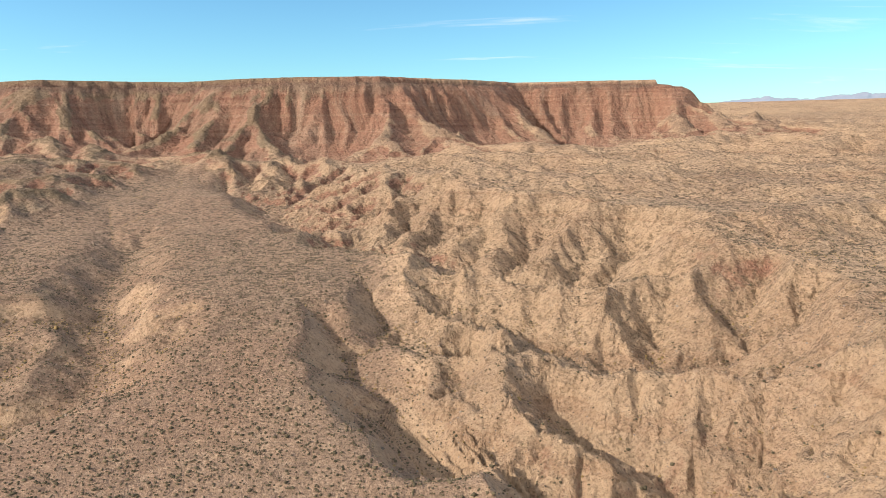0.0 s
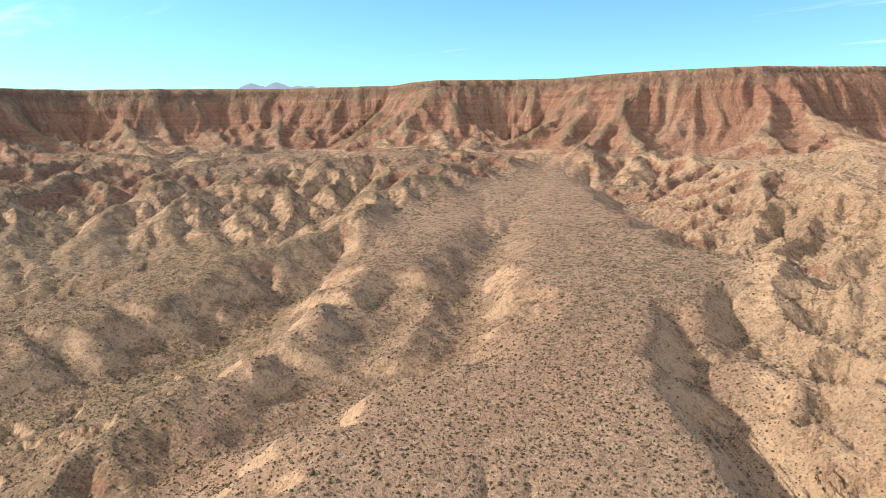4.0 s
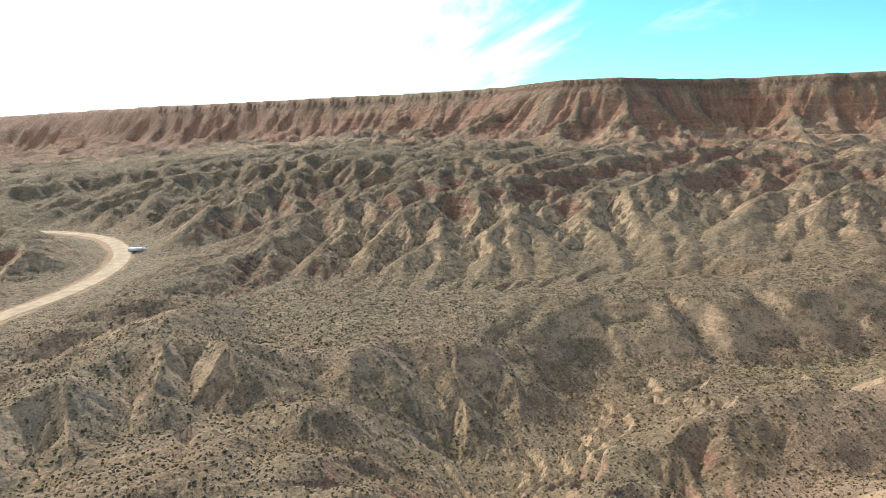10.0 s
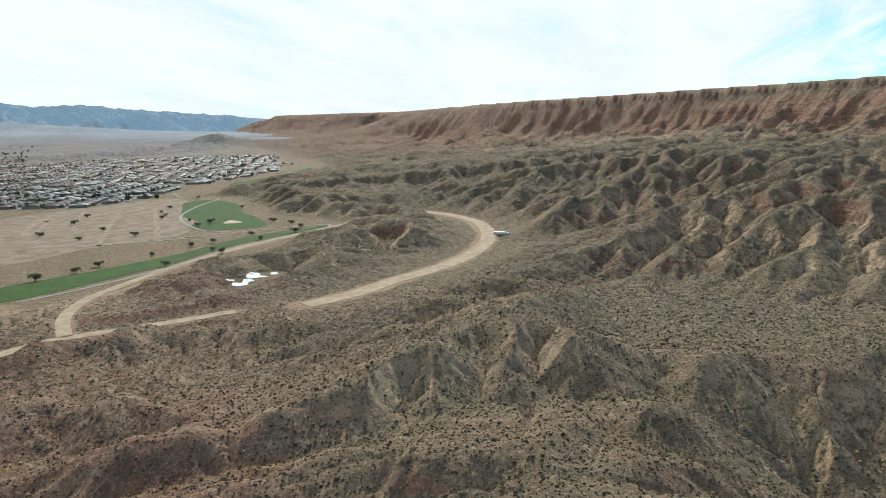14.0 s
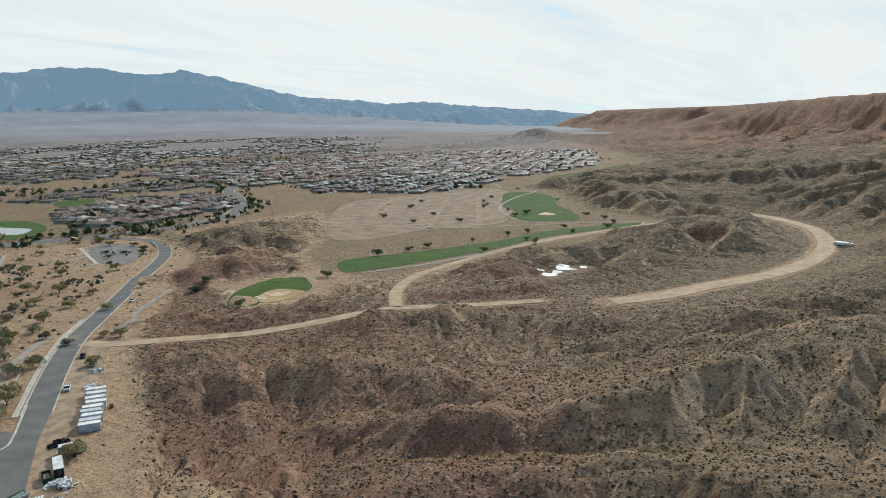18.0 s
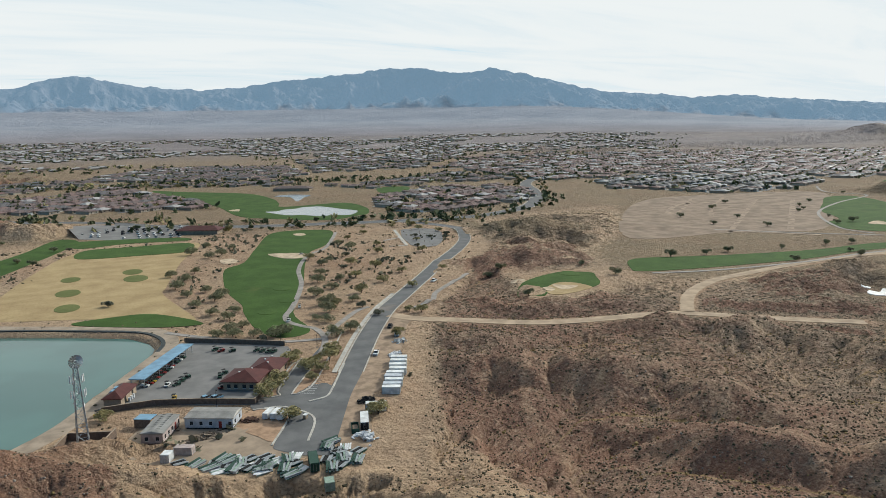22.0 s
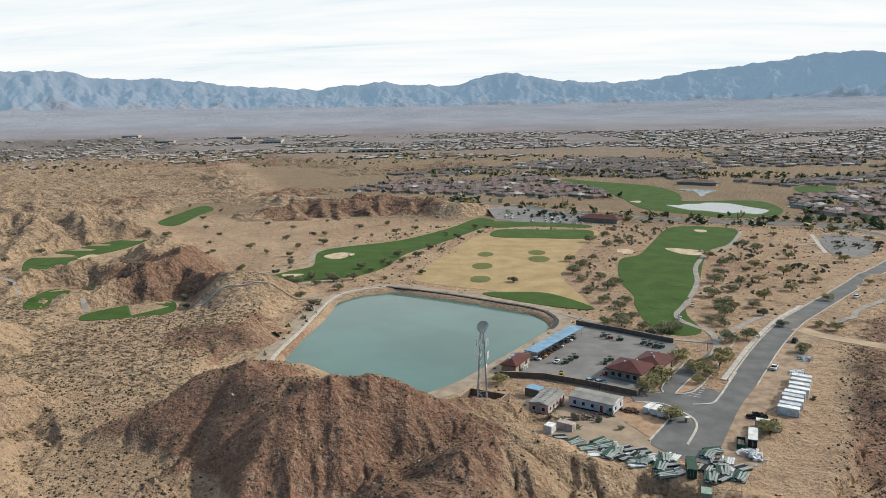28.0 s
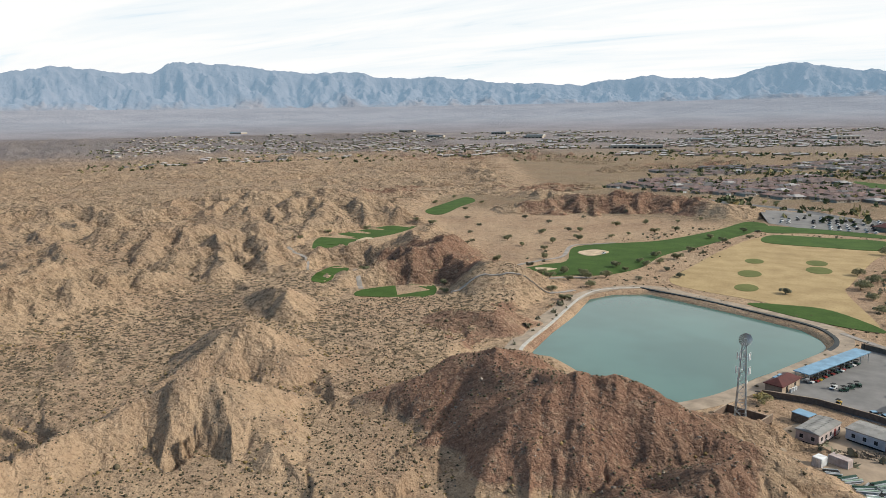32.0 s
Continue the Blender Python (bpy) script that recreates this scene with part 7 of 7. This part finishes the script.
def distant_houses(kind, places):
    bm_v, bm_f = [], []
    rng = random.Random(kind)
    shapes = ((13, 15), (12, 14), (14, 13), (12, 16))
    w, d = shapes[kind]
    zs = ground_at([p[0] for p in places], [p[1] for p in places])
    for name, mat in (("walls", M_HOUSE[kind % 2]), ("roofs", M_TILES[kind])):
        v, f = [], []
        for (x, y, turn), z in zip(places, zs):
            q = Matrix.Translation((x, y, float(z))) @ Matrix.Rotation(radians(turn), 4, "Z")
            o = len(v)
            if name == "walls":
                for h in (-0.6, 3.0):
                    v += [q @ Vector((i * w / 2, j * d / 2, h)) for i, j in ((-1, -1), (1, -1), (1, 1), (-1, 1))]
                f += [(o + i, o + (i + 1) % 4, o + 4 + (i + 1) % 4, o + 4 + i) for i in range(4)]
            else:
                e = 0.6
                v += [q @ Vector((i * (w / 2 + e), j * (d / 2 + e), 2.9)) for i, j in ((-1, -1), (1, -1), (1, 1), (-1, 1))]
                v += [q @ Vector((0, -d * 0.22, 5.0)), q @ Vector((0, d * 0.22, 5.0))]
                f += [(o, o + 1, o + 4), (o + 1, o + 2, o + 5, o + 4), (o + 2, o + 3, o + 5), (o + 3, o, o + 4, o + 5), (o + 3, o + 2, o + 1, o)]
                o = len(v)
                v += [q @ Vector((w * 0.22 + i * w * 0.27, -d / 2 - 4.6 + j * 7.0, 2.8)) for i, j in ((-1, 0), (1, 0), (1, 1), (-1, 1))] + [q @ Vector((w * 0.22, -d / 2 - 2.5, 4.2)), q @ Vector((w * 0.22, -d / 2 + 2.0, 4.4))]
                f += [(o, o + 1, o + 4), (o + 1, o + 2, o + 5, o + 4), (o + 3, o, o + 4, o + 5)]
        me = bpy.data.meshes.new("distant_house_" + name)
        me.from_pydata([tuple(p) for p in v], [], f)
        me.materials.append(mat)
        tagged(new("distant_house_" + name, me), "many distant tile-roofed stucco houses of the valley town", "houses", kind="stuff")


for kind, places in SIMPLE.items():
    distant_houses(kind, places)


def big_roof(w, d, h, material, label):
    t = thing("warehouse", label, "warehouse", "large flat-roofed buildings")
    part("wall", box(bmesh.new(), (0, 0, h / 2), (w, d, h)), M_HOUSE[0], t)
    part("roof", box(bmesh.new(), (0, 0, h + 0.3), (w + 0.8, d + 0.8, 0.6)), material, t)
    part("parapet", box(bmesh.new(), (0, d / 2, h + 0.9), (w, 0.6, 1.0)), material, t)
    for k in range(5):
        part("bay_door", box(bmesh.new(), (-w / 2 + (k + 0.5) * w / 5, d / 2 + 0.05, 2.2), (w / 8, 0.2, 4.0)), M_DARK, t)
    return t


shop = big_roof(70, 40, 8, M_WHITE, "large white flat-roofed commercial building in the valley")
at(shop, 446, -1980, 20)
for x, y, a in ((379, -1972, 15), (964, -2720, 5), (863, -2806, 30), (1205, -2937, 0), (1700, -2984, 10), (930, -2600, 12), (300, -2350, 20), (-100, -2500, 30), (-1226, -2472, 25), (-1054, -2710, 20), (1400, -2700, 15), (-500, -2700, 30), (2400, -2600, 0)):
    copy_thing(shop, pose(x, y, float(ground_at(x, y)), 0, 0, a))


def club_house(w, d, label, roof):
    t = thing("clubhouse", label, "building")
    part("wall", box(bmesh.new(), (0, 0, 1.9), (w, d, 3.8)), M_HOUSE[1], t)
    part("roof", hip(bmesh.new(), w, d, 3.8, 3.0, 1.6, w * 0.7), roof, t)
    for k in range(6):
        part("window", box(bmesh.new(), (-w / 2 + (k + 0.5) * w / 6, d / 2 + 0.05, 1.9), (w / 9, 0.15, 2.4)), M_GLASS, t)
    for k in (-0.3, 0.3):
        bm = hip(bmesh.new(), w * 0.2, d * 0.6, 3.7, 2.2, 0.8, 0.5)
        bmesh.ops.translate(bm, verts=bm.verts, vec=(k * w, d * 0.45, 0))
        part("porch_roof", bm, roof, t)
        for q in (-1, 1):
            part("porch_post", box(bmesh.new(), (k * w + q * w * 0.1, d * 0.72, 1.85), (0.5, 0.5, 3.7)), M_STUCCO, t)
    return t


at(club_house(34, 14, "low club building with a dark red-brown roof", M_MAROON), -70, -640, 152)
at(club_house(52, 18, "long dark-roofed clubhouse beside the pond", M_TILES[0]), -238, -1000, 148)

# leafy gardens and street trees among the roofs
rng = np.random.default_rng(31)
spots = np.array([p[:2] for q in SIMPLE.values() for p in q] + [(o.matrix_basis.translation.x, o.matrix_basis.translation.y) for o in scene.objects if o.name.startswith("house") and o.parent is None])
pick = spots[rng.integers(0, len(spots), 8000)] + rng.normal(0, 14, (8000, 2))
belt = np.array([(-300 + 500 * k, -1130 - 120 * k) for k in rng.uniform(-1, 1, 500)]) + rng.normal(0, 26, (500, 2))
walk_side = np.concatenate([np.array(curve(PARKWAY, False, 40)) + rng.normal(0, 1, (1, 2)) * 0 for _ in range(1)])
side = walk_side[rng.integers(0, len(walk_side), 420)] + rng.normal(0, 15, (420, 2))
far_a, far_r = np.radians(rng.uniform(136, 234, 3600)), rng.uniform(1500, 3200, 3600)
far = np.stack([-np.sin(far_a) * far_r, np.cos(far_a) * far_r], -1)
far = far[fbm(far[:, 0], far[:, 1], 420, 2, 640) > -0.15]
pick = np.concatenate([pick, belt, side])
pick = rng.permutation(np.concatenate([pick, far]))
pick = pick[line_distance(pick[:, 0], pick[:, 1], PARKWAY)[0] > 9]


def garden_clumps(name, label, places, material, seed, sizes=(1.7, 3.9)):
    """Loose crowns of leaf sprays, a few dozen faces each."""
    rng = np.random.default_rng(seed)
    m, n = len(places), 9
    z = ground_at(places[:, 0], places[:, 1])
    size = rng.uniform(*sizes, m)
    c = np.stack([places[:, 0], places[:, 1], z + size * 0.75], -1)[:, None, :] + rng.normal(0, 0.42, (m, n, 3)) * size[:, None, None] * np.array([1, 1, 0.7])
    d1 = rng.normal(0, 0.42, (m, n, 3)) * size[:, None, None]
    d2 = rng.normal(0, 0.42, (m, n, 3)) * size[:, None, None]
    co = np.stack([c - d1, c + d2, c + d1, c - d2], 2).reshape(-1, 3)
    quads = np.arange(len(co)).reshape(-1, 4)
    me = bpy.data.meshes.new(name)
    me.from_pydata(co.tolist(), [], quads.tolist())
    me.materials.append(material)
    return tagged(new(name, me), label, "shrubbery", kind="stuff")


M_GARDEN = leaf_material("garden_leaves", (0.070, 0.088, 0.038), (0.150, 0.162, 0.078))
half = len(pick) * 2 // 3
garden_clumps("garden_trees", "dark green garden trees between the houses", pick[:half], M_GARDEN, 3)
garden_clumps("garden_shrubs", "olive garden shrubs along streets and walls", pick[half:], M_LEAF_YELLOW, 4)

# shrubs on the rough between the fairways
rough_spots = np.stack([rng.uniform(-320, 250, 5200), rng.uniform(-720, -200, 5200)], -1)
keep = inside(rough_spots[:, 0], rough_spots[:, 1], FLATS[0][0])
for outline in FAIRWAYS + [POND, [(24, -584), (-23, -591), (-59, -589), (-58, -559), (-26, -431), (-33, -345), (14, -373), (62, -398)], [(8, -242), (-36, -222), (-46, -182), (-62, -180), (-130, -300), (-62, -290), (-24, -312)],
                           [(30, -735), (-66, -700), (-60, -630), (25, -650)]]:
    keep &= area_distance(rough_spots[:, 0], rough_spots[:, 1], outline) > 2.5
for line, gap in [(ROAD, 8), (PARKWAY, 11)] + [(p, 2.5) for p in PATHS] + [(TRACKS[0][0], 5), (TRACKS[1][0], 5)]:
    keep &= line_distance(rough_spots[:, 0], rough_spots[:, 1], line)[0] > gap
rough_spots = rough_spots[keep]
bushy = fbm(rough_spots[:, 0], rough_spots[:, 1], 60, 2, 720)
garden_clumps("rough_bushes", "grey-green bushes dotted over the dry rough", rough_spots[bushy > 0.25][:260], M_LEAF_GREY, 5, (0.7, 1.5))


def tuft_clumps(name, label, places, material, seed, size0):
    rng = np.random.default_rng(seed)
    m = len(places)
    z = ground_at(places[:, 0], places[:, 1])
    s = size0 * rng.lognormal(0, 0.4, m)
    pts = [np.stack([places[:, 0] + s * math.cos(a) * rng.uniform(0.7, 1.2, m), places[:, 1] + s * math.sin(a) * rng.uniform(0.7, 1.2, m), z + h * s], -1) for h in (-0.1, 0.45) for a in (0, 1.57, 3.14, 4.71)]
    pts.append(np.stack([places[:, 0], places[:, 1], z + s * 0.95], -1))
    co = np.stack(pts, 1).reshape(-1, 3)
    f = np.array([(k, (k + 1) % 4, 4 + (k + 1) % 4) for k in range(4)] + [(k, 4 + (k + 1) % 4, 4 + k) for k in range(4)] + [(4 + k, 4 + (k + 1) % 4, 8) for k in range(4)])
    idx = (np.arange(m)[:, None, None] * 9 + f[None]).reshape(-1, 3)
    me = bpy.data.meshes.new(name)
    me.from_pydata(co.tolist(), [], idx.tolist())
    me.materials.append(material)
    return tagged(new(name, me), label, "scrub", kind="stuff")


tuft_clumps("rough_scrub", "low brown scrub on the dry rough", rough_spots[bushy > -0.6], M_SCRUB, 6, 0.5)
